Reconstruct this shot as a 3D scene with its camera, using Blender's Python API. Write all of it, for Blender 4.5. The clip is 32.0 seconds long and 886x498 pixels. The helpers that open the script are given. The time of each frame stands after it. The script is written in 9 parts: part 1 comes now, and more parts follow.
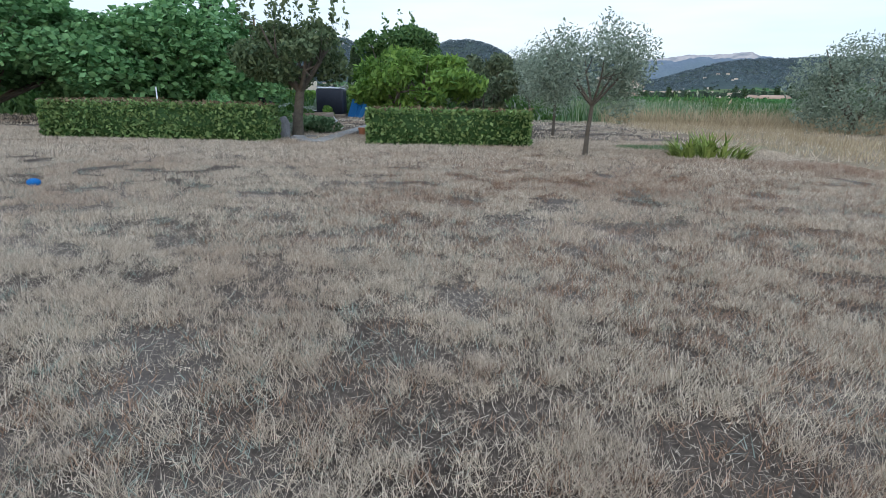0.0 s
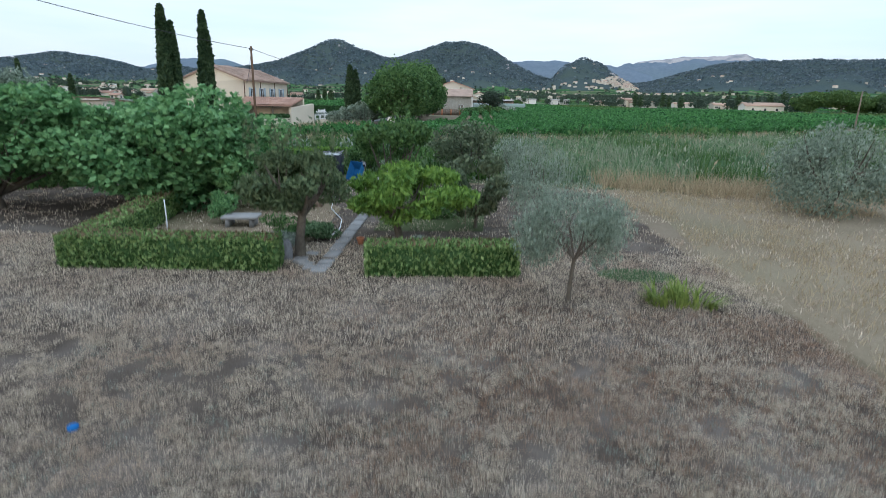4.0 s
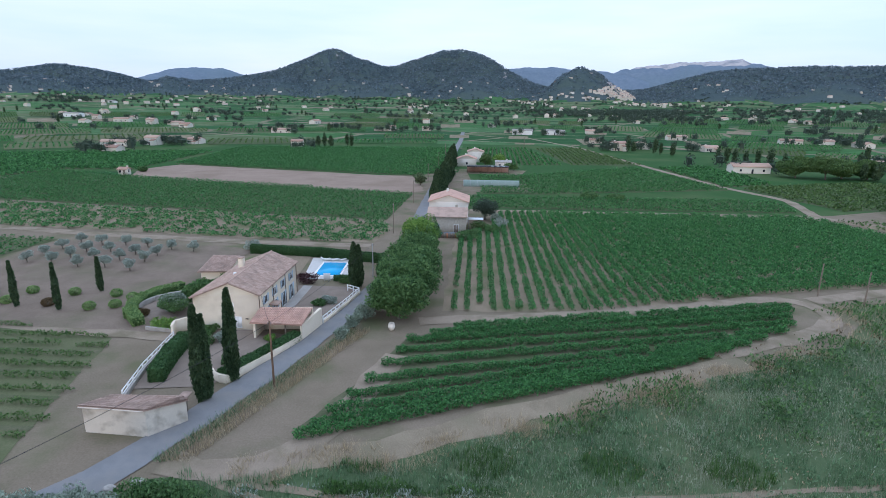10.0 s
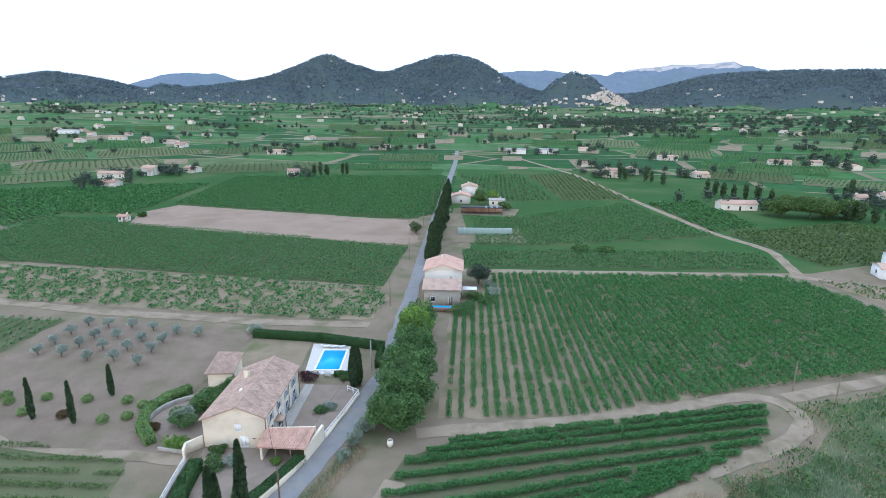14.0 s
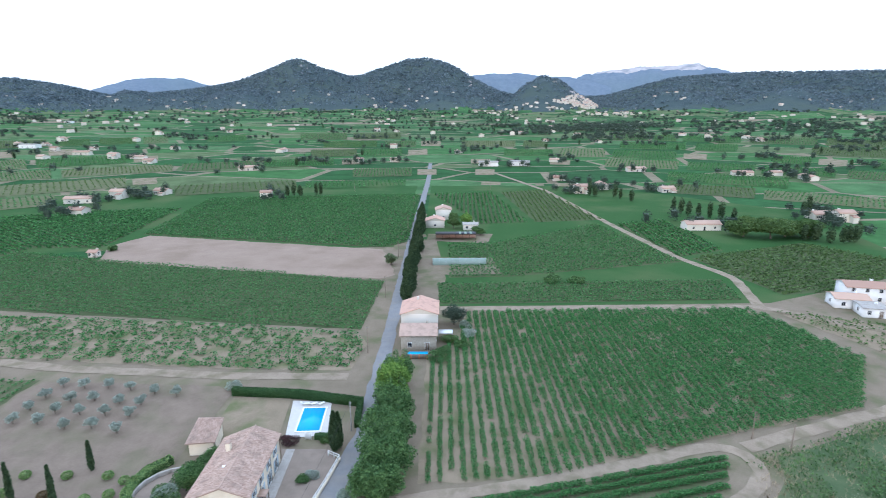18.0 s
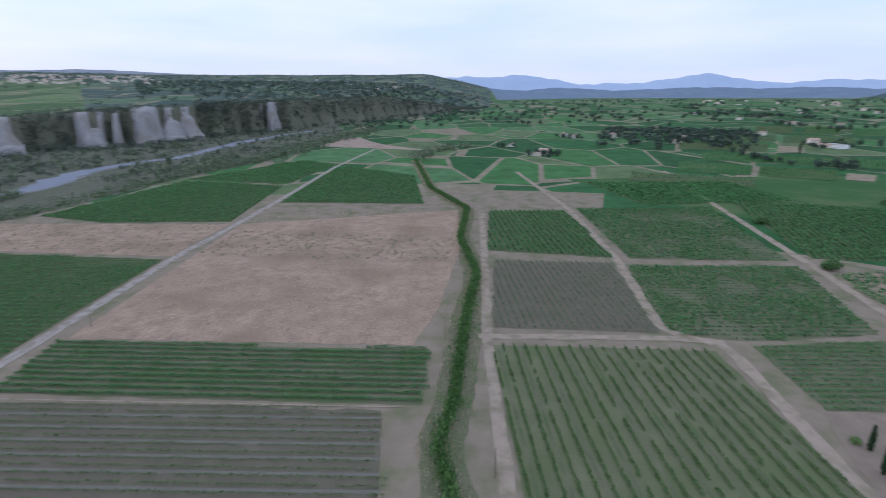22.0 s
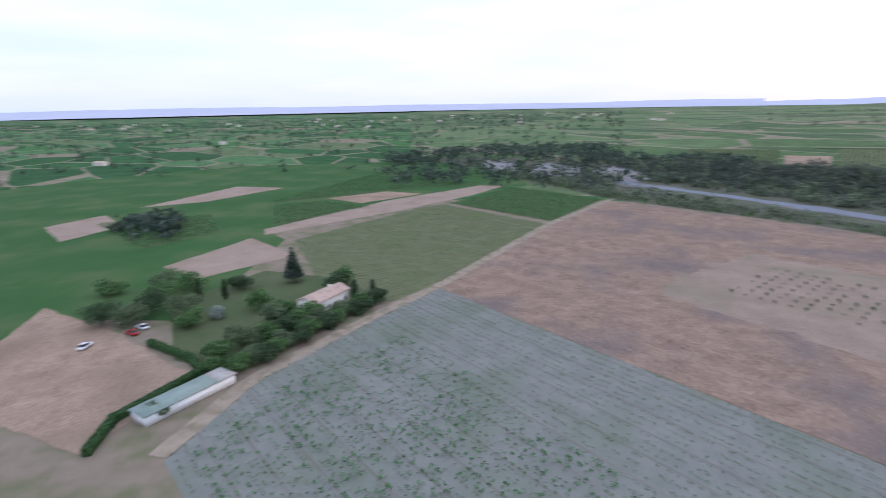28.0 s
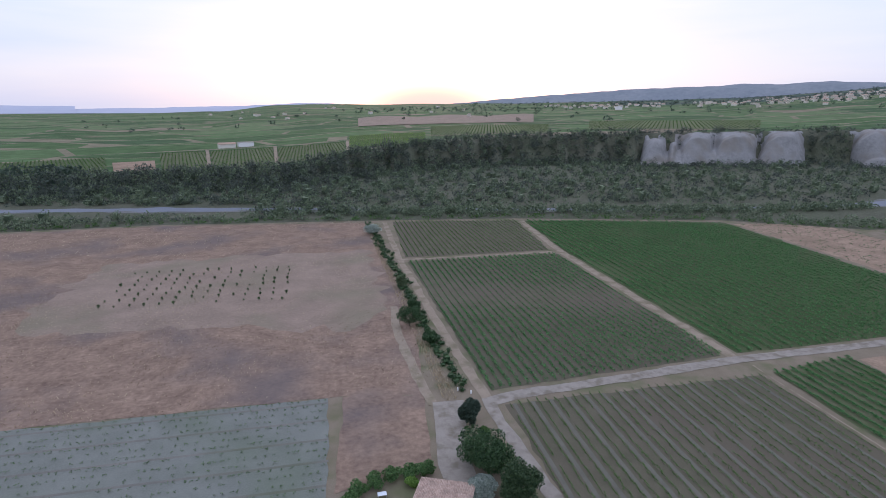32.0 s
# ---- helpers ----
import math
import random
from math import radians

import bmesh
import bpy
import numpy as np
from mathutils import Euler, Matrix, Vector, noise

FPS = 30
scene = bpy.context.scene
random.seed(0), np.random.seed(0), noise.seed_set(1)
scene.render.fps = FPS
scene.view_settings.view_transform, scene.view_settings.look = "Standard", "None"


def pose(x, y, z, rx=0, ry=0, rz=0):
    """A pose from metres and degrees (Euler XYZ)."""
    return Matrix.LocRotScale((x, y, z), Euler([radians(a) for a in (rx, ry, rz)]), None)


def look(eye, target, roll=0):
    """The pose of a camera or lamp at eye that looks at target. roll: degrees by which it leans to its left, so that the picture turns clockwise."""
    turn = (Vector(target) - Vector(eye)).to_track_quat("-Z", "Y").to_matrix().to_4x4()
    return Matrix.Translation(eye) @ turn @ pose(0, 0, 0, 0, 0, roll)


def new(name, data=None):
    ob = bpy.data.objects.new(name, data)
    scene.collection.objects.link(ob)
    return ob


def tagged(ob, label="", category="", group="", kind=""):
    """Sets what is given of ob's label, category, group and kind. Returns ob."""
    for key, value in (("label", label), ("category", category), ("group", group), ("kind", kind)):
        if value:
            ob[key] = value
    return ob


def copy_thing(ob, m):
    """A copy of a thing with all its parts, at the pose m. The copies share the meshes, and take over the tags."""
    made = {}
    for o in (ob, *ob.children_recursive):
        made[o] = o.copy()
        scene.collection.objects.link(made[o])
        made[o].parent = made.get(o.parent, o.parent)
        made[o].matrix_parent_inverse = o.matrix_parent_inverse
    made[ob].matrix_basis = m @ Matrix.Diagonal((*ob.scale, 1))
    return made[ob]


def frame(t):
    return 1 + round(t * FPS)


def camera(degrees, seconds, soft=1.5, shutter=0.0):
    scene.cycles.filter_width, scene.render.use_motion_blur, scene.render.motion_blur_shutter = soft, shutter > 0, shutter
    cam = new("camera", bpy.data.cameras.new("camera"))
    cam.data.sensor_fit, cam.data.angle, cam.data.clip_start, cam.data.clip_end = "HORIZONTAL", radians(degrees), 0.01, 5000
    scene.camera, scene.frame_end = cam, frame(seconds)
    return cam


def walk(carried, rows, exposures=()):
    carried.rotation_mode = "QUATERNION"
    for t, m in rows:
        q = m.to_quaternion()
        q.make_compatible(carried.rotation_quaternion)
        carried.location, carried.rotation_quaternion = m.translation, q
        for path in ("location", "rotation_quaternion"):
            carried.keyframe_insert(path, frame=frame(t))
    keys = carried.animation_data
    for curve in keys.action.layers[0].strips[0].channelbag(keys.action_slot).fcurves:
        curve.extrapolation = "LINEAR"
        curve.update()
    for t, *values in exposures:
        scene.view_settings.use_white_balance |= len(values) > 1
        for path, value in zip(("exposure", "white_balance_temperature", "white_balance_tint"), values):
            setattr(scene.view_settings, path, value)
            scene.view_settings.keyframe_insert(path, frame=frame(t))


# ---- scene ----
cam = camera(78.49, 32.0, soft=0.8, shutter=0.4)


def flight(z, yaw, pitch, roll):
    """The hovering camera: height, heading to the left of +y, tilt and lean."""
    return pose(1.19, 0.5, z, 90 + pitch, 0, yaw) @ pose(0, 0, 0, 0, 0, roll)


walk(cam, [
    (0.0, flight(0.85, 3.82, -15.63, 1.14)),
    (0.5, flight(0.83, 3.81, -15.61, 1.08)),
    (1.0, flight(0.83, 3.76, -15.63, 1.09)),
    (1.5, flight(0.84, 3.70, -15.61, 1.09)),
    (2.0, flight(0.85, 3.67, -15.57, 1.03)),
    (2.5, flight(0.85, 3.62, -15.51, 1.07)),
    (3.0, flight(0.89, 3.47, -15.52, 1.11)),
    (3.5, flight(1.66, 3.38, -15.51, 1.12)),
    (4.0, flight(3.31, 3.40, -15.49, 1.17)),
    (4.5, flight(5.20, 3.27, -15.33, 1.36)),
    (5.0, flight(7.31, 3.23, -15.32, 1.28)),
    (5.5, flight(9.54, 3.25, -15.31, 1.19)),
    (6.0, flight(11.80, 3.29, -15.29, 1.11)),
    (6.5, flight(13.99, 3.34, -15.28, 1.02)),
    (7.0, flight(16.02, 3.35, -15.25, 1.01)),
    (7.5, flight(18.24, 3.38, -15.23, 0.90)),
    (8.0, flight(20.50, 3.39, -15.25, 0.86)),
    (8.5, flight(22.66, 3.39, -15.19, 0.85)),
    (9.0, flight(24.84, 3.36, -15.20, 0.83)),
    (9.5, flight(27.13, 3.31, -15.20, 0.85)),
    (10.0, flight(29.33, 3.30, -15.18, 0.77)),
    (10.5, flight(31.53, 3.27, -15.15, 0.69)),
    (11.0, flight(33.70, 3.22, -15.13, 0.75)),
    (11.5, flight(35.83, 3.15, -15.10, 0.63)),
    (12.0, flight(38.00, 3.13, -15.13, 0.59)),
    (12.5, flight(40.14, 3.10, -15.09, 0.53)),
    (13.0, flight(42.42, 3.06, -15.11, 0.51)),
    (13.5, flight(44.61, 3.01, -15.09, 0.54)),
    (14.0, flight(46.79, 2.81, -15.07, 0.43)),
    (14.5, flight(48.91, 2.29, -15.01, 0.43)),
    (15.0, flight(51.14, 1.21, -14.97, 0.34)),
    (15.5, flight(53.23, -0.36, -14.89, 0.29)),
    (16.0, flight(54.99, -1.88, -14.84, 0.12)),
    (16.5, flight(56.40, -2.97, -14.82, 0.02)),
    (17.0, flight(57.42, -3.26, -14.82, -0.00)),
    (17.5, flight(58.03, -2.37, -14.86, -0.02)),
    (18.0, flight(58.20, 0.09, -14.93, -0.06)),
    (18.5, flight(58.20, 6.69, -15.03, -0.12)),
    (19.0, flight(58.20, 18.07, -15.18, 0.03)),
    (19.5, flight(58.20, 31.24, -15.38, 0.14)),
    (20.0, flight(58.20, 44.29, -15.57, 0.08)),
    (20.5, flight(58.20, 57.43, -15.74, 0.08)),
    (21.0, flight(58.20, 69.58, -15.88, 0.00)),
    (21.5, flight(58.20, 80.07, -15.94, -0.15)),
    (22.0, flight(58.20, 89.64, -15.97, -0.19)),
    (22.5, flight(58.20, 101.01, -15.97, -0.41)),
    (23.0, flight(58.20, 113.63, -15.99, -0.47)),
    (23.5, flight(58.20, 127.93, -15.98, -0.66)),
    (24.0, flight(58.20, 143.01, -15.92, -0.75)),
    (24.5, flight(58.20, 159.04, -15.85, -0.70)),
    (25.0, flight(58.20, 175.74, -15.77, -0.80)),
    (25.5, flight(58.20, 192.29, -15.62, -1.07)),
    (26.0, flight(58.20, 209.42, -15.42, -1.25)),
    (26.5, flight(58.20, 227.05, -14.87, -1.76)),
    (27.0, flight(58.20, 236.55, -14.91, -1.54)),
    (27.5, flight(58.20, 238.55, -14.95, -1.32)),
    (28.0, flight(58.20, 230.05, -14.99, -1.09)),
    (28.5, flight(58.20, 211.04, -15.03, -0.87)),
    (29.0, flight(58.20, 193.96, -15.06, -0.40)),
    (29.5, flight(58.20, 177.36, -14.95, -0.16)),
    (30.0, flight(58.20, 171.85, -14.88, -0.35)),
    (30.5, flight(58.20, 169.71, -14.83, -0.33)),
    (31.0, flight(58.20, 168.08, -14.90, -0.35)),
    (31.5, flight(58.20, 166.99, -14.89, -0.24)),
    (32.0, flight(58.20, 166.64, -14.74, 0.16)),
], exposures=[(0.0, 0.45, 5900, 7), (3.0, 0.45, 5900, 7), (4.5, 0.38, 5900, 4), (7.0, 0.52, 5750, 12), (8.0, 0.46, 5750, 12), (9.0, 0.38, 5550, 12), (11.0, 0.32, 5500, 12), (13.0, 0.62, 5450, 11), (14.0, 0.8, 5600, 9), (15.0, 0.9, 5600, 9), (18.0, 0.92, 5550, 10), (20.0, 0.98, 5550, 12), (21.0, 0.65, 5600, 14), (21.5, 0.42, 5600, 16), (22.0, 0.22, 5600, 17), (23.0, 0.46, 5600, 19), (24.0, 0.9, 5600, 21), (25.0, 0.46, 5750, 20), (26.5, 0.22, 5850, 20), (28.5, 0.55, 5800, 20), (29.3, 0.47, 5800, 20), (30.0, 0.12, 5800, 20), (32.0, 0.09, 5800, 20)])

# ---- light: dusk, the sun just under the far plateau's edge ----
SUN_BEARING = 168.0
world = bpy.data.worlds.new("dusk_sky")
scene.world = world
world.use_nodes = True
wn, wl = world.node_tree.nodes, world.node_tree.links
sky = wn.new("ShaderNodeTexSky")
sky.sky_type, sky.sun_disc = "NISHITA", False
sky.sun_elevation, sky.sun_rotation = radians(4.0), radians(360 - SUN_BEARING)
sky.altitude, sky.air_density, sky.dust_density, sky.ozone_density = 200, 1.0, 2.0, 1.5
veil = wn.new("ShaderNodeMixRGB")
veil.blend_type = "MIX"
veil.inputs[0].default_value = 0.72
cloud_at, cloud_map = wn.new("ShaderNodeTexCoord"), wn.new("ShaderNodeMapping")
cloud_map.inputs["Scale"].default_value = (1.3, 1.3, 9.0)
cloud = wn.new("ShaderNodeTexNoise")
cloud.inputs["Scale"].default_value, cloud.inputs["Detail"].default_value = 1.7, 5
cloud_tone = wn.new("ShaderNodeValToRGB")
cloud_tone.color_ramp.elements[0].position, cloud_tone.color_ramp.elements[1].position = 0.36, 0.66
cloud_tone.color_ramp.elements[0].color, cloud_tone.color_ramp.elements[1].color = (0.655, 0.745, 0.89, 1), (0.80, 0.825, 0.885, 1)
cloud_gain = wn.new("ShaderNodeVectorMath")
cloud_gain.operation = "SCALE"
up, zenith = wn.new("ShaderNodeSeparateXYZ"), wn.new("ShaderNodeMath")
zenith.operation = "MULTIPLY_ADD"
zenith.inputs[1].default_value, zenith.inputs[2].default_value = 5.2, 8.0
wl.new(cloud_at.outputs["Generated"], up.inputs[0])
wl.new(up.outputs["Z"], zenith.inputs[0])
wl.new(zenith.outputs[0], cloud_gain.inputs["Scale"])
wl.new(cloud_at.outputs["Generated"], cloud_map.inputs["Vector"])
wl.new(cloud_map.outputs[0], cloud.inputs["Vector"])
wl.new(cloud.outputs["Fac"], cloud_tone.inputs[0])
wl.new(cloud_tone.outputs[0], cloud_gain.inputs[0])
wl.new(cloud_gain.outputs[0], veil.inputs[2])
wl.new(sky.outputs[0], veil.inputs[1])
# the warm glow round the setting sun
toward, near_sun, glow = wn.new("ShaderNodeVectorMath"), wn.new("ShaderNodeMapRange"), wn.new("ShaderNodeMixRGB")
toward.operation = "DOT_PRODUCT"
toward.inputs[1].default_value = (-math.sin(radians(SUN_BEARING)), math.cos(radians(SUN_BEARING)), -0.01)
flatten, direct = wn.new("ShaderNodeVectorMath"), wn.new("ShaderNodeVectorMath")
flatten.operation, direct.operation = "MULTIPLY", "NORMALIZE"
flatten.inputs[1].default_value = (1, 1, 2.6)
near_sun.interpolation_type = "SMOOTHERSTEP"
near_sun.inputs["From Min"].default_value, near_sun.inputs["From Max"].default_value = math.cos(radians(8.0)), 1.0
near_sun.inputs["To Max"].default_value = 0.9
glow.inputs[2].default_value = (8.8, 5.0, 4.0, 1)
wl.new(cloud_at.outputs["Generated"], flatten.inputs[0])
wl.new(flatten.outputs[0], direct.inputs[0])
wl.new(direct.outputs[0], toward.inputs[0])
wl.new(toward.outputs["Value"], near_sun.inputs["Value"])
wl.new(near_sun.outputs[0], glow.inputs[0])
wl.new(veil.outputs[0], glow.inputs[1])
wl.new(glow.outputs[0], wn["Background"].inputs[0])
wn["Background"].inputs[1].default_value = 0.14
sun = new("sun", bpy.data.lights.new("sun", "SUN"))
sun.data.energy, sun.data.angle, sun.data.color = 0.5, radians(12), (1.0, 0.78, 0.6)
b = radians(SUN_BEARING)
sun.matrix_world = look((0, 0, 0), (math.sin(b), -math.cos(b), -math.tan(radians(6))))

# ---- materials ----
MATS = {}


def material(name, dark, light, scale=3.0, rough=0.9, bump=0.3, grain=40.0, island=0.0, obrand=0.0, metal=0.0, stain=None, stain_scale=0.4, stain_amount=0.4, bump_dist=0.02, trans=0.0, coords="Object"):
    """Two noises, coarse and fine, between two colours; an optional stain colour; bump from the fine one."""
    m = bpy.data.materials.new(name)
    m.use_nodes = True
    n, l = m.node_tree.nodes, m.node_tree.links
    bs = n["Principled BSDF"]
    bs.inputs["Roughness"].default_value, bs.inputs["Metallic"].default_value = rough, metal
    bs.inputs["Specular IOR Level"].default_value = 0.25 if rough < 0.9 else 0.04
    geo = n.new("ShaderNodeNewGeometry")
    tc = n.new("ShaderNodeTexCoord")
    src = geo.outputs["Position"] if coords == "World" else tc.outputs["Object"]
    a, f = n.new("ShaderNodeTexNoise"), n.new("ShaderNodeTexNoise")
    for t, s in ((a, scale), (f, grain)):
        t.inputs["Scale"].default_value, t.inputs["Detail"].default_value, t.inputs["Roughness"].default_value = s, 8, 0.62
        l.new(src, t.inputs["Vector"])
    add = n.new("ShaderNodeMath")
    add.operation = "MULTIPLY_ADD"
    add.inputs[1].default_value = 0.5
    half = n.new("ShaderNodeMath")
    half.operation = "MULTIPLY"
    half.inputs[1].default_value = 0.5
    l.new(a.outputs["Fac"], half.inputs[0])
    l.new(f.outputs["Fac"], add.inputs[0])
    l.new(half.outputs[0], add.inputs[2])
    fac = add.outputs[0]
    if island or obrand:
        rnd = geo.outputs["Random Per Island"]
        if obrand:
            rnd = n.new("ShaderNodeObjectInfo").outputs["Random"]
        mx = n.new("ShaderNodeMix")
        mx.inputs[0].default_value = island or obrand
        l.new(fac, mx.inputs[2])
        l.new(rnd, mx.inputs[3])
        fac = mx.outputs[0]
    ramp = n.new("ShaderNodeValToRGB")
    ramp.color_ramp.elements[0].position, ramp.color_ramp.elements[1].position = 0.3, 0.7
    if island or obrand:
        ramp.color_ramp.elements[0].position, ramp.color_ramp.elements[1].position = 0.1, 0.9
    ramp.color_ramp.elements[0].color, ramp.color_ramp.elements[1].color = (*dark, 1), (*light, 1)
    l.new(fac, ramp.inputs[0])
    out = ramp.outputs[0]
    if stain:
        s = n.new("ShaderNodeTexNoise")
        s.inputs["Scale"].default_value, s.inputs["Detail"].default_value = stain_scale, 6
        l.new(src, s.inputs["Vector"])
        r2 = n.new("ShaderNodeValToRGB")
        r2.color_ramp.elements[0].position, r2.color_ramp.elements[1].position = 0.48, 0.66
        r2.color_ramp.elements[1].color = (stain_amount, stain_amount, stain_amount, 1)
        l.new(s.outputs["Fac"], r2.inputs[0])
        mix = n.new("ShaderNodeMixRGB")
        mix.inputs[2].default_value = (*stain, 1)
        l.new(r2.outputs[0], mix.inputs[0])
        l.new(out, mix.inputs[1])
        out = mix.outputs[0]
    l.new(out, bs.inputs["Base Color"])
    if bump:
        bp = n.new("ShaderNodeBump")
        bp.inputs["Strength"].default_value, bp.inputs["Distance"].default_value = bump, bump_dist
        l.new(f.outputs["Fac"], bp.inputs["Height"])
        l.new(bp.outputs[0], bs.inputs["Normal"])
    if trans:
        tr = n.new("ShaderNodeBsdfTranslucent")
        ms = n.new("ShaderNodeMixShader")
        ms.inputs[0].default_value = trans
        l.new(out, tr.inputs[0])
        l.new(bs.outputs[0], ms.inputs[1])
        l.new(tr.outputs[0], ms.inputs[2])
        l.new(ms.outputs[0], n["Material Output"].inputs[0])
    MATS[name] = m
    return m


def leafy(name, dark, light, **k):
    return material(name, dark, light, scale=0.8, grain=6, rough=0.65, bump=0, island=0.75, trans=0.28, **k)


SOIL = material("dry_soil", (0.14, 0.12, 0.08), (0.26, 0.21, 0.16), 0.15, 0.95, 0.6, 5, stain=(0.11, 0.125, 0.06), stain_scale=0.12, stain_amount=0.75, coords="World")
PLOUGHED = material("ploughed_soil", (0.225, 0.168, 0.128), (0.335, 0.262, 0.205), 0.12, 0.95, 0.6, 5, stain=(0.18, 0.135, 0.095), stain_scale=0.05, coords="World")
VINE_SOIL = material("vineyard_soil", (0.17, 0.14, 0.095), (0.31, 0.25, 0.18), 0.2, 0.95, 0.5, 6, stain=(0.10, 0.13, 0.05), stain_scale=0.15, stain_amount=0.7, coords="World")
DUSTY_SOIL = material("dusty_vineyard_soil", (0.078, 0.078, 0.05), (0.155, 0.135, 0.098), 0.18, 0.95, 0.5, 4, stain=(0.125, 0.105, 0.08), stain_scale=0.04, stain_amount=0.8, coords="World")
ASHY_SOIL = material("ashy_green_soil", (0.13, 0.14, 0.12), (0.225, 0.232, 0.205), 0.15, 0.95, 0.5, 4, stain=(0.11, 0.14, 0.09), stain_scale=0.05, stain_amount=0.45, coords="World")
ALLEY = material("pale_alley_soil", (0.105, 0.10, 0.08), (0.175, 0.165, 0.135), 0.2, 0.95, 0.5, 4, coords="World")
FIELD_GREEN = material("green_field_ground", (0.026, 0.078, 0.022), (0.06, 0.12, 0.042), 0.03, 0.95, 0.6, 2.5, stain=(0.10, 0.12, 0.055), stain_scale=0.03, stain_amount=0.5, coords="World")
WEEDY_SOIL = material("grassy_vineyard_soil", (0.06, 0.085, 0.038), (0.175, 0.16, 0.105), 0.18, 0.95, 0.5, 4, stain=(0.07, 0.11, 0.04), stain_scale=0.1, stain_amount=0.7, coords="World")
GREEN_SOIL = material("weedy_vineyard_soil", (0.042, 0.075, 0.028), (0.12, 0.125, 0.07), 0.12, 0.95, 0.5, 5, stain=(0.05, 0.10, 0.034), stain_scale=0.06, coords="World")
GREY_SOIL = material("pale_grey_soil", (0.125, 0.12, 0.105), (0.21, 0.20, 0.175), 0.12, 0.95, 0.5, 5, stain=(0.10, 0.12, 0.07), stain_scale=0.05, stain_amount=0.6, coords="World")
STUBBLE = material("dry_stubble", (0.15, 0.105, 0.078), (0.40, 0.295, 0.21), 0.2, 0.95, 0.6, 1.2, stain=(0.17, 0.125, 0.085), stain_scale=0.05, stain_amount=0.6, coords="World")
GRASSY_SOIL = material("grassy_alley_soil", (0.085, 0.105, 0.05), (0.165, 0.165, 0.095), 0.15, 0.95, 0.5, 4, stain=(0.10, 0.125, 0.055), stain_scale=0.06, stain_amount=0.7, coords="World")
HEATH = material("rough_dry_meadow", (0.115, 0.078, 0.06), (0.34, 0.245, 0.18), 0.16, 0.95, 0.8, 0.9, stain=(0.135, 0.115, 0.11), stain_scale=0.035, stain_amount=0.7, coords="World", bump_dist=0.15)
FALLOW = material("fallow_soil", (0.17, 0.13, 0.102), (0.325, 0.25, 0.195), 0.10, 0.95, 0.5, 1.6, stain=(0.17, 0.16, 0.105), stain_scale=0.04, stain_amount=0.5, coords="World")
LAWN = material("dry_lawn", (0.036, 0.029, 0.026), (0.17, 0.142, 0.115), 1.1, 0.95, 1.0, 45, stain=(0.27, 0.245, 0.22), stain_scale=0.8, stain_amount=0.4, coords="World")
STRAW_GROUND = material("dry_straw_ground", (0.16, 0.13, 0.088), (0.34, 0.285, 0.205), 0.4, 0.95, 1.0, 12, stain=(0.12, 0.12, 0.07), stain_scale=0.2, coords="World")
MEADOW = material("tall_meadow", (0.042, 0.08, 0.036), (0.12, 0.155, 0.08), 0.12, 0.95, 0.8, 2.5, stain=(0.16, 0.155, 0.09), stain_scale=0.06, stain_amount=0.4, coords="World")
GRAVEL = material("pale_gravel_road", (0.205, 0.18, 0.15), (0.345, 0.31, 0.265), 0.5, 0.95, 0.4, 12, stain=(0.155, 0.13, 0.095), stain_scale=0.4, stain_amount=0.7, coords="World")
ASPHALT = material("worn_asphalt", (0.17, 0.175, 0.18), (0.26, 0.26, 0.26), 0.6, 0.9, 0.3, 30, stain=(0.24, 0.22, 0.19), stain_scale=0.3, coords="World")
TRACK = material("pale_gravel_track", (0.195, 0.157, 0.115), (0.345, 0.285, 0.215), 0.3, 0.95, 0.5, 10, stain=(0.14, 0.125, 0.075), stain_scale=0.25, stain_amount=0.65, coords="World")
RIVER_GRAVEL = material("river_gravel", (0.11, 0.11, 0.10), (0.22, 0.22, 0.21), 0.05, 0.9, 0.4, 1, stain=(0.08, 0.10, 0.055), stain_scale=0.03, stain_amount=0.85, coords="World")
SCRUB = material("riverside_scrub", (0.06, 0.07, 0.045), (0.155, 0.15, 0.11), 0.04, 0.95, 0.8, 0.5, stain=(0.07, 0.09, 0.05), stain_scale=0.02, coords="World", bump_dist=1.0)
# hill woods: bluish distance haze is mixed into this ground colour
FOREST = material("haze_tinted_forest", (0.042, 0.064, 0.068), (0.075, 0.10, 0.10), 0.006, 0.95, 0.6, 0.06, stain=(0.066, 0.09, 0.07), stain_scale=0.006, stain_amount=0.6, coords="World", bump_dist=5.0)
# far ridges: pale blue and violet distance haze painted into the base colours
HAZE_HILL = material("haze_blue_mountain", (0.30, 0.37, 0.48), (0.36, 0.43, 0.54), 0.002, 1.0, 0, 0.01, coords="World")
VIOLET_HAZE_HILL = material("haze_violet_hills", (0.40, 0.42, 0.50), (0.46, 0.47, 0.55), 0.002, 1.0, 0, 0.01, coords="World")
VIOLET_HAZE_WOOD = material("haze_violet_woods", (0.165, 0.19, 0.215), (0.27, 0.285, 0.30), 0.006, 1.0, 0.3, 0.03, coords="World", bump_dist=6.0)
BLUE_HAZE_WOOD = material("haze_blue_woods", (0.115, 0.155, 0.205), (0.18, 0.225, 0.275), 0.012, 1.0, 0.5, 0.05, stain=(0.14, 0.19, 0.22), stain_scale=0.004, stain_amount=0.5, coords="World", bump_dist=8.0)
LIMESTONE = material("pale_limestone", (0.30, 0.29, 0.30), (0.52, 0.49, 0.48), 0.01, 0.95, 0.6, 0.05, stain=(0.16, 0.19, 0.22), stain_scale=0.012, stain_amount=0.7, coords="World", bump_dist=3.0)
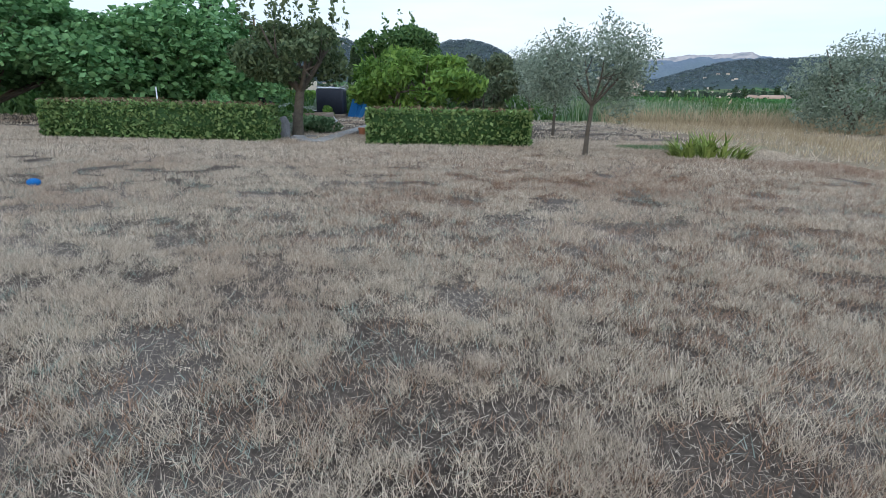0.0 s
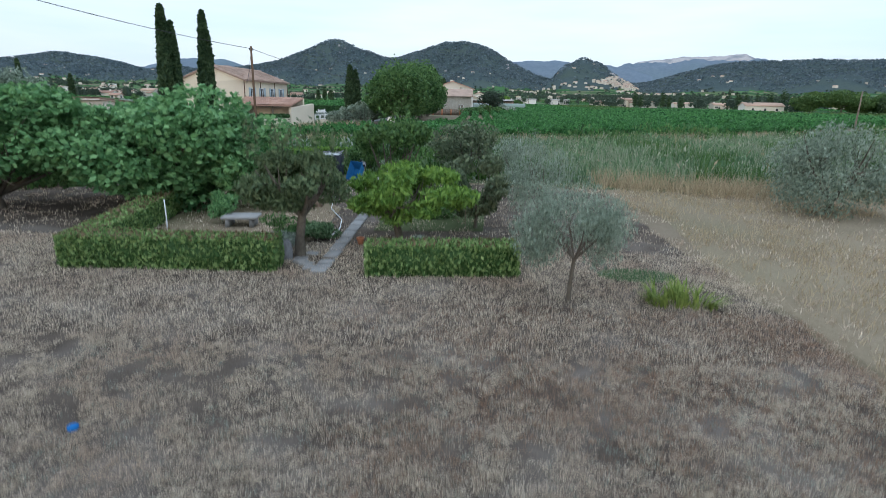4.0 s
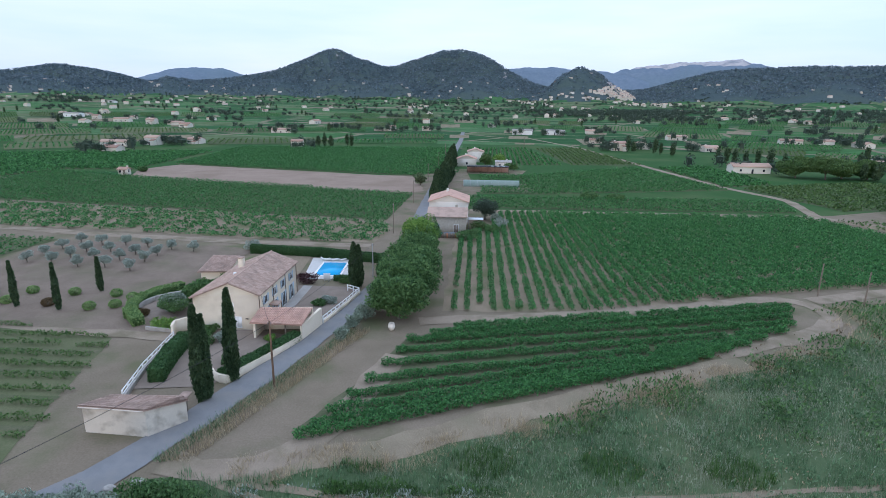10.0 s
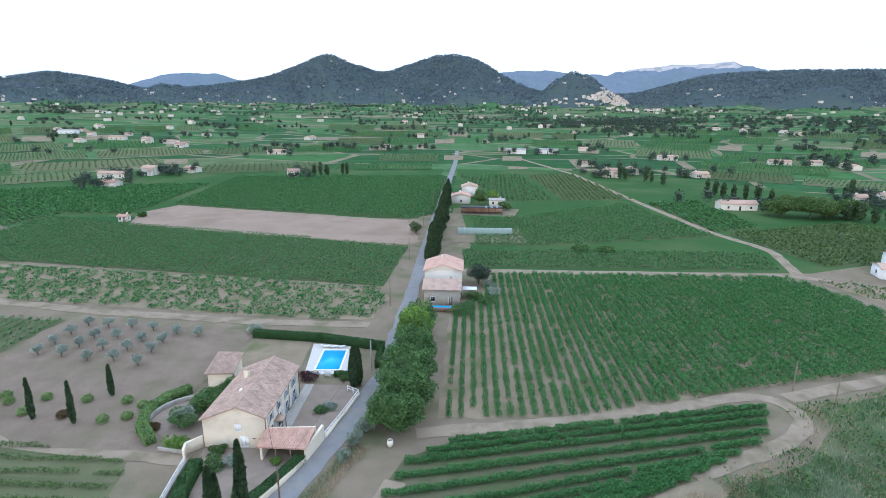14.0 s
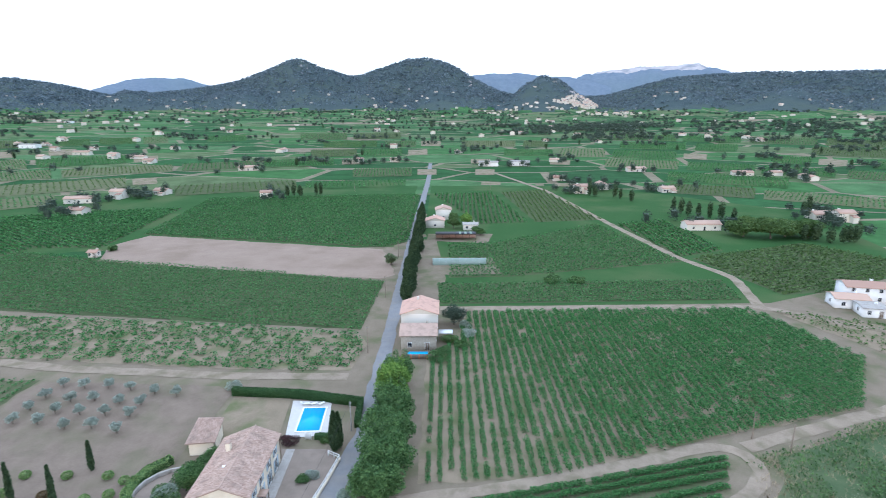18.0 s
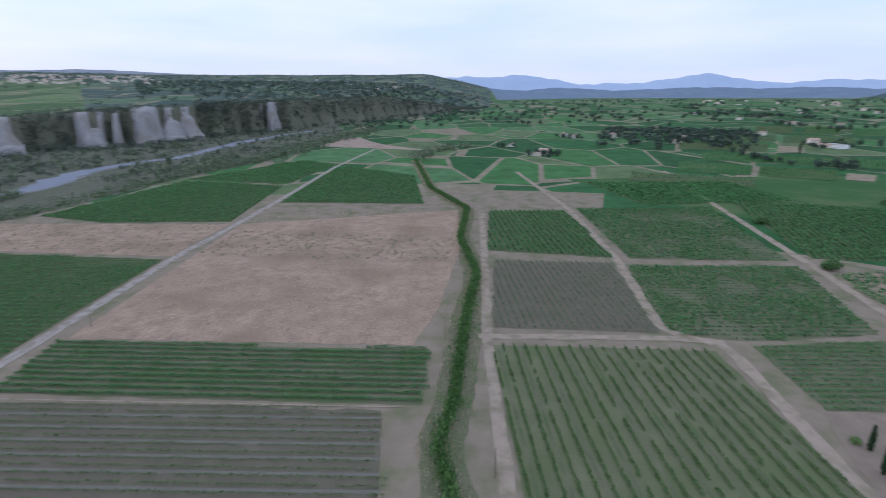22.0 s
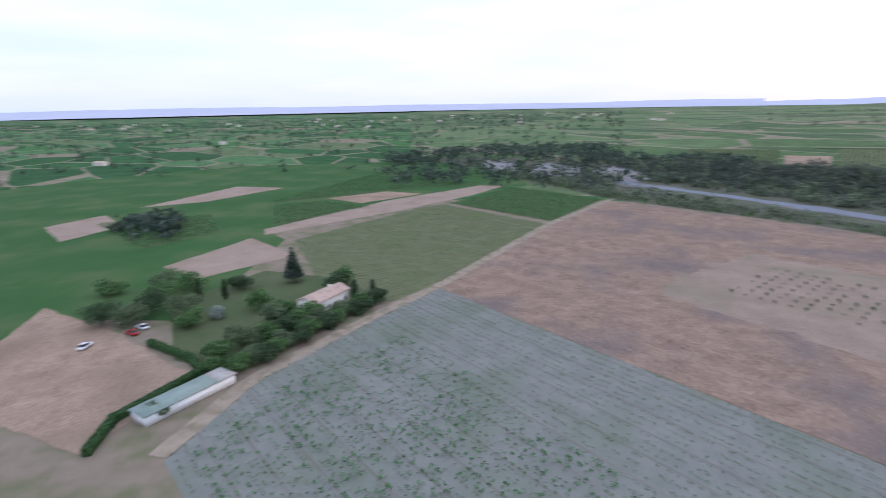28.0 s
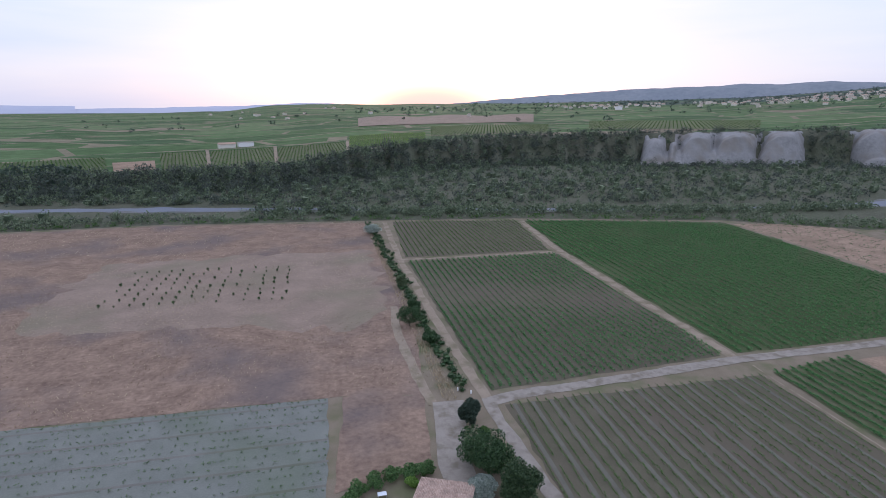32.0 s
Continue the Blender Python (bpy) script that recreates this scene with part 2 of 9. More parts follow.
MARL = material("white_marl_cliff", (0.205, 0.202, 0.198), (0.33, 0.322, 0.31), 0.05, 0.95, 0.6, 0.4, stain=(0.18, 0.157, 0.128), stain_scale=0.05, stain_amount=0.7, coords="World", bump_dist=0.8)
PLASTER = material("cream_render", (0.70, 0.62, 0.49), (0.80, 0.72, 0.58), 0.5, 0.9, 0.15, 30, stain=(0.48, 0.41, 0.31), stain_scale=0.35, stain_amount=0.35)
OLD_PLASTER = material("weathered_grey_render", (0.55, 0.50, 0.42), (0.72, 0.66, 0.56), 0.6, 0.9, 0.25, 25, stain=(0.33, 0.29, 0.23), stain_scale=0.8, stain_amount=0.7)
PALE_PLASTER = material("pale_house_render", (0.58, 0.54, 0.46), (0.74, 0.70, 0.62), 0.2, 0.9, 0.1, 10, obrand=0.6)
ISLAND_PLASTER = material("far_pale_walls", (0.50, 0.45, 0.38), (0.74, 0.69, 0.6), 0.2, 0.9, 0, 5, island=0.6)
ISLAND_TILE = material("far_tile_roofs", (0.34, 0.23, 0.18), (0.52, 0.39, 0.31), 0.2, 0.9, 0, 5, island=0.6)
STONE_WALL = material("rubble_stone", (0.28, 0.25, 0.20), (0.50, 0.45, 0.37), 2.0, 0.95, 0.8, 6)
TILE = material("weathered_clay_tile", (0.30, 0.205, 0.16), (0.54, 0.41, 0.335), 1.2, 0.9, 0.3, 20, island=0.6, stain=(0.18, 0.15, 0.125), stain_scale=0.7)
RED_TILE = material("red_clay_tile", (0.42, 0.25, 0.19), (0.62, 0.42, 0.33), 1.2, 0.9, 0.3, 20, island=0.6, stain=(0.28, 0.2, 0.17), stain_scale=0.7)
FAR_TILE = material("far_clay_tile", (0.34, 0.22, 0.17), (0.50, 0.36, 0.28), 0.5, 0.9, 0.2, 8, obrand=0.7)
WHITE = material("white_paint", (0.72, 0.72, 0.70), (0.82, 0.82, 0.80), 2, 0.6, 0.05, 20)
CONCRETE = material("pale_concrete", (0.30, 0.285, 0.26), (0.44, 0.42, 0.385), 1.2, 0.9, 0.3, 25, stain=(0.22, 0.2, 0.175), stain_scale=1.0)
DECK = material("pale_pool_paving", (0.46, 0.44, 0.41), (0.60, 0.58, 0.545), 1.2, 0.8, 0.1, 12)
COURT = material("gravel_courtyard", (0.19, 0.155, 0.125), (0.29, 0.24, 0.195), 0.6, 0.95, 0.4, 30, coords="World")
GROVE_SOIL = material("grove_soil", (0.145, 0.115, 0.088), (0.25, 0.20, 0.155), 0.25, 0.95, 0.6, 5, stain=(0.13, 0.13, 0.075), stain_scale=0.12, stain_amount=0.5, coords="World")
WOOD = material("grey_weathered_wood", (0.14, 0.11, 0.085), (0.27, 0.22, 0.17), 4, 0.85, 0.4, 40)
BARK = material("grey_brown_bark", (0.075, 0.065, 0.053), (0.19, 0.17, 0.14), 4, 0.95, 0.8, 25)
POLE_WOOD = material("brown_pole_wood", (0.10, 0.065, 0.045), (0.19, 0.13, 0.09), 3, 0.9, 0.4, 30)
DARK_PLASTIC = material("dark_navy_plastic", (0.012, 0.016, 0.026), (0.025, 0.03, 0.045), 3, 0.5, 0.05, 20)
BLUE_CLOTH = material("blue_plastic", (0.02, 0.13, 0.33), (0.04, 0.20, 0.45), 3, 0.5, 0.1, 20)
PALE_PLASTIC = material("pale_plastic", (0.62, 0.66, 0.70), (0.74, 0.77, 0.80), 3, 0.5, 0.1, 20)
BLUE_BALL = material("blue_foam_ball", (0.008, 0.10, 0.33), (0.02, 0.16, 0.45), 12, 0.8, 0.4, 90)
SLAB = material("grey_stone_slab", (0.22, 0.22, 0.22), (0.36, 0.36, 0.355), 2.5, 0.9, 0.4, 30, obrand=0.4)
BOULDER = material("grey_boulder", (0.13, 0.13, 0.135), (0.30, 0.30, 0.31), 4, 0.95, 0.7, 20)
BLUE_SHUTTER = material("grey_blue_shutter", (0.35, 0.42, 0.48), (0.45, 0.52, 0.57), 3, 0.7, 0.1, 20)
METAL = material("dull_metal", (0.25, 0.25, 0.26), (0.40, 0.40, 0.41), 4, 0.5, 0.1, 30, metal=0.6)
DARK_METAL = material("dark_wire", (0.02, 0.02, 0.022), (0.04, 0.04, 0.042), 4, 0.6, 0, 30)
CAR_RED = material("red_car_paint", (0.30, 0.02, 0.015), (0.42, 0.035, 0.025), 2, 0.35, 0, 20)
CAR_WHITE = material("white_car_paint", (0.6, 0.6, 0.6), (0.72, 0.72, 0.72), 2, 0.35, 0, 20)
POLYTUNNEL = material("dull_tunnel_film", (0.14, 0.20, 0.17), (0.26, 0.32, 0.28), 0.4, 0.5, 0.2, 4)
TERRACOTTA = material("terracotta", (0.33, 0.14, 0.08), (0.45, 0.21, 0.12), 4, 0.85, 0.2, 30)
GLASS = material("dark_window_glass", (0.02, 0.025, 0.03), (0.035, 0.04, 0.05), 1, 0.12, 0, 3)
POOL_WATER = material("pool_water", (0.025, 0.38, 0.72), (0.04, 0.43, 0.78), 0.4, 0.25, 0.03, 3)
RIVER_WATER = material("river_water", (0.10, 0.115, 0.145), (0.15, 0.165, 0.20), 0.02, 0.6, 0.15, 0.8, coords="World")

FIG = leafy("fig_leaves", (0.07, 0.18, 0.07), (0.25, 0.45, 0.19))
PEAR = leafy("dark_fruit_tree_leaves", (0.05, 0.088, 0.042), (0.185, 0.24, 0.12))
BRIGHT = leafy("bright_green_leaves", (0.07, 0.155, 0.03), (0.25, 0.40, 0.085))
OLIVE = leafy("olive_leaves", (0.12, 0.165, 0.12), (0.36, 0.43, 0.34))
SILVER = leafy("silver_shrub_leaves", (0.19, 0.235, 0.195), (0.43, 0.48, 0.41))
HEDGE = leafy("laurel_hedge_leaves", (0.06, 0.145, 0.04), (0.33, 0.45, 0.17))
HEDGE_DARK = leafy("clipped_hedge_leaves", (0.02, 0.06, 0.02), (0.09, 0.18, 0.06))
HEDGE_TOP = leafy("sunburnt_hedge_tips", (0.11, 0.08, 0.045), (0.26, 0.2, 0.12))
CYPRESS = leafy("cypress_foliage", (0.022, 0.05, 0.022), (0.09, 0.14, 0.062))
BROADLEAF = leafy("broadleaf_foliage", (0.026, 0.075, 0.024), (0.155, 0.27, 0.09))
DARK_LEAF = leafy("dark_broadleaf_foliage", (0.018, 0.045, 0.02), (0.085, 0.15, 0.06))
WILLOW = leafy("riverside_foliage", (0.06, 0.09, 0.052), (0.21, 0.26, 0.155))
RIVER_DARK = leafy("river_wood_foliage", (0.042, 0.058, 0.048), (0.125, 0.148, 0.112))
# hill trees: leaf colour blued and lightened to stand for distance haze
HILL_PINE = leafy("haze_tinted_pine_foliage", (0.075, 0.112, 0.135), (0.16, 0.205, 0.225))
PINE = leafy("pine_foliage", (0.03, 0.052, 0.038), (0.085, 0.12, 0.082))
VINE = leafy("vine_leaves", (0.013, 0.066, 0.02), (0.12, 0.31, 0.092))
VINE_PALE = leafy("yellowing_vine_leaves", (0.04, 0.09, 0.025), (0.14, 0.22, 0.07))
VINE_GREY = leafy("dusty_vine_leaves", (0.06, 0.105, 0.05), (0.165, 0.225, 0.11))
IRIS = leafy("iris_blades", (0.10, 0.16, 0.03), (0.34, 0.42, 0.12))
REED = leafy("ditch_reeds", (0.03, 0.085, 0.02), (0.12, 0.22, 0.06))
DRY_BLADE = material("dry_grass_blades", (0.15, 0.118, 0.09), (0.95, 0.83, 0.66), 1.6, 0.7, 0, 16, island=0.6, trans=0.12, stain=(0.36, 0.245, 0.175), stain_scale=0.55, stain_amount=0.5)
STRAW = leafy("straw_grass", (0.26, 0.205, 0.125), (0.56, 0.465, 0.31))
GREEN_BLADE = leafy("green_grass_blades", (0.055, 0.125, 0.055), (0.23, 0.34, 0.18))
OLEANDER = leafy("oleander_leaves", (0.03, 0.035, 0.03), (0.17, 0.07, 0.08))
RUST_BLADE = material("reddish_dead_blades", (0.075, 0.045, 0.03), (0.48, 0.315, 0.215), 1.6, 0.7, 0, 16, island=0.6, trans=0.12)
MEADOW_PALE = leafy("seeding_meadow_blades", (0.17, 0.205, 0.13), (0.46, 0.49, 0.36))
RUST_BUSH = leafy("rusty_bush", (0.06, 0.045, 0.02), (0.16, 0.11, 0.05))

# ---- builders ----
RNG = np.random.default_rng(7)


def mesh_of(name, V, F, mat=None, smooth=False):
    """A mesh from vertices (N, 3) and faces of one size (M, k)."""
    V, F = np.asarray(V, np.float32), np.asarray(F, np.int32)
    me = bpy.data.meshes.new(name)
    me.vertices.add(len(V))
    me.vertices.foreach_set("co", V.ravel())
    k = F.shape[1]
    me.loops.add(F.size)
    me.loops.foreach_set("vertex_index", F.ravel())
    me.polygons.add(len(F))
    me.polygons.foreach_set("loop_start", np.arange(0, F.size, k, dtype=np.int32))
    me.polygons.foreach_set("loop_total", np.full(len(F), k, np.int32))
    if smooth:
        me.polygons.foreach_set("use_smooth", np.ones(len(F), bool))
    me.update(calc_edges=True)
    if mat:
        me.materials.append(mat)
    return me


def soup(name, V, k, mat):
    """A mesh of loose faces: every k vertices are one."""
    V = np.asarray(V)
    if V.ndim == 3:
        k = V.shape[1]
    V = V.reshape(-1, 3)
    return mesh_of(name, V, np.arange(len(V)).reshape(-1, k), mat)


def child(name, me, parent, label="", at=None):
    ob = new(name, me)
    ob.parent = parent
    if at is not None:
        ob.matrix_basis = at
    if label:
        ob["label"] = label
    return ob


def thing(name, label, category, at=None, group="", kind="", me=None):
    ob = new(name, me)
    if at is not None:
        ob.matrix_basis = at
    return tagged(ob, label, category, group, kind)


def boxes(*items, bevel=0.0):
    """One mesh's V, F of bevel-free boxes (x0, y0, z0, x1, y1, z1)."""
    V, F = [], []
    for x0, y0, z0, x1, y1, z1 in items:
        n = len(V)
        V += [(x0, y0, z0), (x1, y0, z0), (x1, y1, z0), (x0, y1, z0), (x0, y0, z1), (x1, y0, z1), (x1, y1, z1), (x0, y1, z1)]
        F += [(n, n + 3, n + 2, n + 1), (n + 4, n + 5, n + 6, n + 7), (n, n + 1, n + 5, n + 4), (n + 1, n + 2, n + 6, n + 5), (n + 2, n + 3, n + 7, n + 6), (n + 3, n, n + 4, n + 7)]
    return V, F


def box_mesh(name, mat, *items, bevel=0.0):
    me = mesh_of(name, *boxes(*items), mat)
    if bevel:
        bm = bmesh.new()
        bm.from_mesh(me)
        bmesh.ops.bevel(bm, geom=list(bm.edges), offset=bevel, segments=1, affect="EDGES", profile=0.5)
        bm.to_mesh(me)
        bm.free()
    return me


def tube(points, radii, sides=6):
    """V, F of a tapered tube along points."""
    P = np.asarray(points, float)
    n = len(P)
    T = np.gradient(P, axis=0)
    T /= np.linalg.norm(T, axis=1)[:, None] + 1e-9
    ref = np.where(np.abs(T[:, 2:3]) > 0.9, [[1.0, 0, 0]], [[0, 0, 1.0]])
    A = np.cross(T, ref)
    A /= np.linalg.norm(A, axis=1)[:, None] + 1e-9
    B = np.cross(T, A)
    ph = np.linspace(0, 2 * np.pi, sides, endpoint=False)
    V = P[:, None] + np.asarray(radii)[:, None, None] * (np.cos(ph)[None, :, None] * A[:, None] + np.sin(ph)[None, :, None] * B[:, None])
    i, j = np.meshgrid(np.arange(n - 1), np.arange(sides), indexing="ij")
    a, b2 = i * sides + j, i * sides + (j + 1) % sides
    F = np.stack([a, b2, b2 + sides, a + sides], -1).reshape(-1, 4)
    return V.reshape(-1, 3), F


def join(parts):
    V, F, n = [], [], 0
    for v, f in parts:
        V.append(np.asarray(v)), F.append(np.asarray(f) + n)
        n += len(v)
    return np.concatenate(V), np.concatenate(F)


def unit(n, rng):
    d = rng.normal(size=(n, 3))
    return d / (np.linalg.norm(d, axis=1)[:, None] + 1e-9)


def leaves(C, size, rng, stretch=1.6, droop=0.0, upright=False, flat=0.0):
    """Leaf blades (rhombs of four corners) at centres C."""
    C = np.asarray(C, float)
    n = len(C)
    s = size * rng.uniform(0.6, 1.3, (n, 1))
    a = unit(n, rng)
    if upright:
        a[:, 2] = np.abs(a[:, 2]) + 0.8
    a[:, 2] -= droop
    a /= np.linalg.norm(a, axis=1)[:, None]
    b3 = np.cross(a, unit(n, rng))
    b3 /= np.linalg.norm(b3, axis=1)[:, None] + 1e-9
    c3 = np.cross(a, b3)
    if flat:
        c3 = unit(n, rng) + (0, 0, flat)
        c3 /= np.linalg.norm(c3, axis=1)[:, None]
        a = np.cross(c3, unit(n, rng))
        a /= np.linalg.norm(a, axis=1)[:, None] + 1e-9
        b3 = np.cross(a, c3)
    L, W = s * stretch * 0.5, s * 0.42
    if size >= 0.16:
        return np.stack([C - a * L * 1.1, C + a * L * 0.7 + b3 * W * 1.05 + c3 * s * 0.1, C + a * L * 0.7 - b3 * W * 1.05 + c3 * s * 0.1], 1)
    return np.stack([C - a * L, C + b3 * W + c3 * s * 0.12, C + a * L, C - b3 * W + c3 * s * 0.12], 1)


def blades(C, height, width, rng, lean=0.35):
    """Grass blades (one triangle each) rooted at C."""
    C = np.asarray(C, float)
    n = len(C)
    h = height * rng.uniform(0.5, 1.25, (n, 1))
    ph = rng.uniform(0, 2 * np.pi, n)
    side = np.stack([np.cos(ph), np.sin(ph), 0 * ph], 1) * width
    tip = rng.normal(size=(n, 3)) * lean * h
    tip[:, 2] = h[:, 0]
    return np.stack([C - side, C + side, C + tip], 1)


def blob_points(n, lobes, rng, shell=0.55):
    """Points in a crown made of lobes (x, y, z, rx, ry, rz), denser to the outside."""
    lobes = np.asarray(lobes, float)
    vol = lobes[:, 3] * lobes[:, 4] * lobes[:, 5]
    k = rng.choice(len(lobes), n, p=vol / vol.sum())
    r = shell + (1 - shell) * rng.random((n, 1)) ** 0.6
    return lobes[k, :3] + unit(n, rng) * r * lobes[k, 3:]


def lumpy(cx, cy, cz, rx, ry, rz, n, rng, small=0.45):
    """Lobes of an uneven crown."""
    d = unit(n, rng)
    out = [(cx, cy, cz, rx * 0.72, ry * 0.72, rz * 0.72)]
    for v in d:
        q = rng.uniform(small * 0.7, small * 1.3)
        out.append((cx + v[0] * rx * 0.68, cy + v[1] * ry * 0.68, cz + v[2] * rz * 0.68, rx * q, ry * q, rz * q))
    return out


def trunk_mesh(name, h, r, spread, limbs, rng, mat=None, lean=0.1, top=None):
    """A tapered trunk that forks into limbs. h: height of the fork."""
    top = top or h * 1.8
    fork = np.array([rng.normal() * lean * h, rng.normal() * lean * h, h])
    parts = [tube([(0, 0, -0.1), (fork[0] * 0.2, fork[1] * 0.5, h * 0.4), fork], [r * 1.35, r, r * 0.85], 7)]
    for i in range(limbs):
        ph = 2 * np.pi * (i + rng.random() * 0.7) / limbs
        out = spread * rng.uniform(0.5, 1.0)
        end = np.array([np.cos(ph) * out, np.sin(ph) * out, top * rng.uniform(0.75, 1.0)])
        mid = fork * 0.5 + end * 0.5 + np.array([np.cos(ph), np.sin(ph), 0]) * spread * 0.12
        parts.append(tube([fork - (0, 0, 0.05 * h), mid, end], [r * 0.6, r * 0.38, r * 0.1], 5))
        for _ in range(2):
            e2 = mid + unit(1, rng)[0] * spread * 0.45 + (0, 0, spread * 0.25)
            parts.append(tube([mid, (mid + e2) / 2, e2], [r * 0.26, r * 0.17, r * 0.05], 4))
    return mesh_of(name, *join(parts), mat or BARK, True)


def tree(label, x, y, trunk_h, trunk_r, lobes, n, leaf, mat, seed, spread, limbs=5, category="tree", group="", stretch=1.7, droop=0.0, name="tree", lean=0.1, bark=None, shell=0.5, z=0.0, top=None):
    rng = np.random.default_rng(seed)
    ob = thing(name, label, category, pose(x, y, z), group)
    child("trunk", trunk_mesh("trunk", trunk_h, trunk_r, spread, limbs, rng, bark, lean, top), ob)
    C = blob_points(n, lobes, rng, shell)
    child("crown", soup("crown", leaves(C, leaf, rng, stretch, droop), 4, mat), ob)
    return ob


def cypress_thing(label, x, y, h, r, n, seed, group="", leaf=0.3):
    rng = np.random.default_rng(seed)
    ob = thing("cypress_tree", label, "cypress", pose(x, y, 0), group)
    child("trunk", mesh_of("trunk", *tube([(0, 0, -0.1), (0, 0, h * 0.5), (0, 0, h * 0.9)], [r * 0.22, r * 0.14, 0.02], 6), BARK), ob)
    u = rng.random(n) ** 0.85
    prof = r * np.minimum(1.0, 0.45 + 2.6 * u) * (1 - u ** 2.2) ** 0.75 + 0.04
    ph = rng.uniform(0, 2 * np.pi, n)
    q = prof * (0.72 + 0.33 * rng.random(n)) * (1 + 0.12 * np.sin(ph * 3 + u * 9))
    C = np.stack([np.cos(ph) * q, np.sin(ph) * q, h * (0.03 + 0.97 * u)], 1)
    child("crown", soup("crown", leaves(C, leaf, rng, 2.2, upright=True), 4, CYPRESS), ob)
    return ob


def hedge_points(line, width, height, per_m2, rng, z0=0.02):
    """Points on and just under the surface of a clipped hedge along a line."""
    out = []
    for (ax, ay), (bx, by) in zip(line[:-1], line[1:]):
        L = math.hypot(bx - ax, by - ay)
        d = np.array([(bx - ax) / L, (by - ay) / L])
        nrm = np.array([-d[1], d[0]])
        for area, top in ((L * height * 2, 0), (L * width, 1), (width * height * 2, 2)):
            n = int(area * per_m2)
            u, v = rng.uniform(-width / 2, L + width / 2, n), rng.uniform(-0.5, 0.5, n) * width
            z = rng.uniform(0, height, n)
            jit = -np.abs(rng.normal(size=n)) * 0.05
            if top == 0:
                v = np.sign(v) * (width / 2 + jit)
            elif top == 1:
                z = height + jit
            else:
                u = np.where(rng.random(n) < 0.5, -width / 2 - jit, L + width / 2 + jit)
            out.append(np.column_stack([ax + d[0] * u + nrm[0] * v, ay + d[1] * u + nrm[1] * v, z0 + z]))
    return np.concatenate(out)


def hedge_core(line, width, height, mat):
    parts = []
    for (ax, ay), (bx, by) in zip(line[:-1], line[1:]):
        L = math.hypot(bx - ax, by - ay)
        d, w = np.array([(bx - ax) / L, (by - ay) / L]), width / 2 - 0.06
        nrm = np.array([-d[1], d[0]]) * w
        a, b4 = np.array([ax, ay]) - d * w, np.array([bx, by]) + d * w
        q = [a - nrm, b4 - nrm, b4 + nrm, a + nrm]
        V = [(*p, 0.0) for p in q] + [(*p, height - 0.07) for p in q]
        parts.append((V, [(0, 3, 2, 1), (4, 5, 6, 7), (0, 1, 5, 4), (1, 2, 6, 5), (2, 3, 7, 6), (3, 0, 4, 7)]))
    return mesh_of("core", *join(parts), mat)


def hedge(label, line, width, height, per_m2, leaf, mat, seed, tips=0, group=""):
    rng = np.random.default_rng(seed)
    ob = thing("hedge", label, "hedge", group=group)
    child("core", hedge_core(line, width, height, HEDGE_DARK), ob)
    child("foliage", soup("foliage", leaves(hedge_points(line, width, height, per_m2, rng), leaf, rng, 1.5), 4, mat), ob)
    if tips:
        P = hedge_points(line, width, height, tips, rng)
        P = P[P[:, 2] > height * 0.93]
        child("dry_fringe", soup("dry_fringe", leaves(P + rng.uniform(0, 0.05, (len(P), 1)) * (0, 0, 1), leaf * 0.8, rng, 1.8), 4, HEDGE_TOP), ob, "sunburnt brown leaf tips")["kind"] = "stuff"
    return ob


LAYER = [0.0]


def layer():
    """Every flat sheet lies a little above the one before."""
    LAYER[0] += 0.0003
    return LAYER[0]


def ragged(pts, step=4.0, amount=0.3, seed=5):
    """An outline whose straight sides are walked in steps and wander a little."""
    out = []
    for (ax, ay), (bx, by) in zip(pts, pts[1:] + pts[:1]):
        L = math.hypot(bx - ax, by - ay)
        n = max(1, int(L / step))
        for k in range(n):
            f = k / n
            w = amount * noise.noise((ax + (bx - ax) * f * 1.0, ay + (by - ay) * f, seed)) * 2 if k else 0
            out.append((ax + (bx - ax) * f - (by - ay) / L * w, ay + (by - ay) * f + (bx - ax) / L * w))
    return out


def patch(name, label, pts, mat, z=0.03, category="field", kind="structure", layered=True):
    """A flat piece of ground with an outline."""
    z += layer() if layered else 0
    pts = ragged(pts, 3.0, 0.45) if layered and category == "field" else pts
    me = bpy.data.meshes.new(name)
    me.from_pydata([(x, y, z) for x, y in pts], [], [tuple(range(len(pts)))])
    me.materials.append(mat)
    me.update()
    if me.polygons[0].normal.z < 0:
        me.flip_normals()
    return thing(name, label, category, kind=kind, me=me)


def ribbon(name, label, pts, width, mat, z=0.05, category="road", rough=0.15, seed=1):
    """A road or track along points, with slightly uneven edges."""
    rng = np.random.default_rng(seed)
    z += layer()
    P = np.asarray(pts, float)
    d = np.r_[0, np.cumsum(np.linalg.norm(np.diff(P, axis=0), axis=1))]
    s = np.arange(0, d[-1] + 1e-6, min(3.0, d[-1] / 6))
    Q = np.stack([np.interp(s, d, P[:, 0]), np.interp(s, d, P[:, 1])], 1)
    for _ in range(3):
        Q[1:-1] = (Q[:-2] + 2 * Q[1:-1] + Q[2:]) / 4
    T = np.gradient(Q, axis=0)
    T /= np.linalg.norm(T, axis=1)[:, None]
    N = np.stack([-T[:, 1], T[:, 0]], 1)
    w = width / 2
    Lf, Rt = Q + N * (w + rng.normal(size=(len(Q), 1)) * rough), Q - N * (w + rng.normal(size=(len(Q), 1)) * rough)
    V = np.concatenate([np.c_[Lf, np.full(len(Q), z)], np.c_[Rt, np.full(len(Q), z)]])
    i, n = np.arange(len(Q) - 1), len(Q)
    return thing(name, label, category, kind="structure", me=mesh_of(name, V, np.stack([i, i + n, i + n + 1, i + 1], 1), mat))


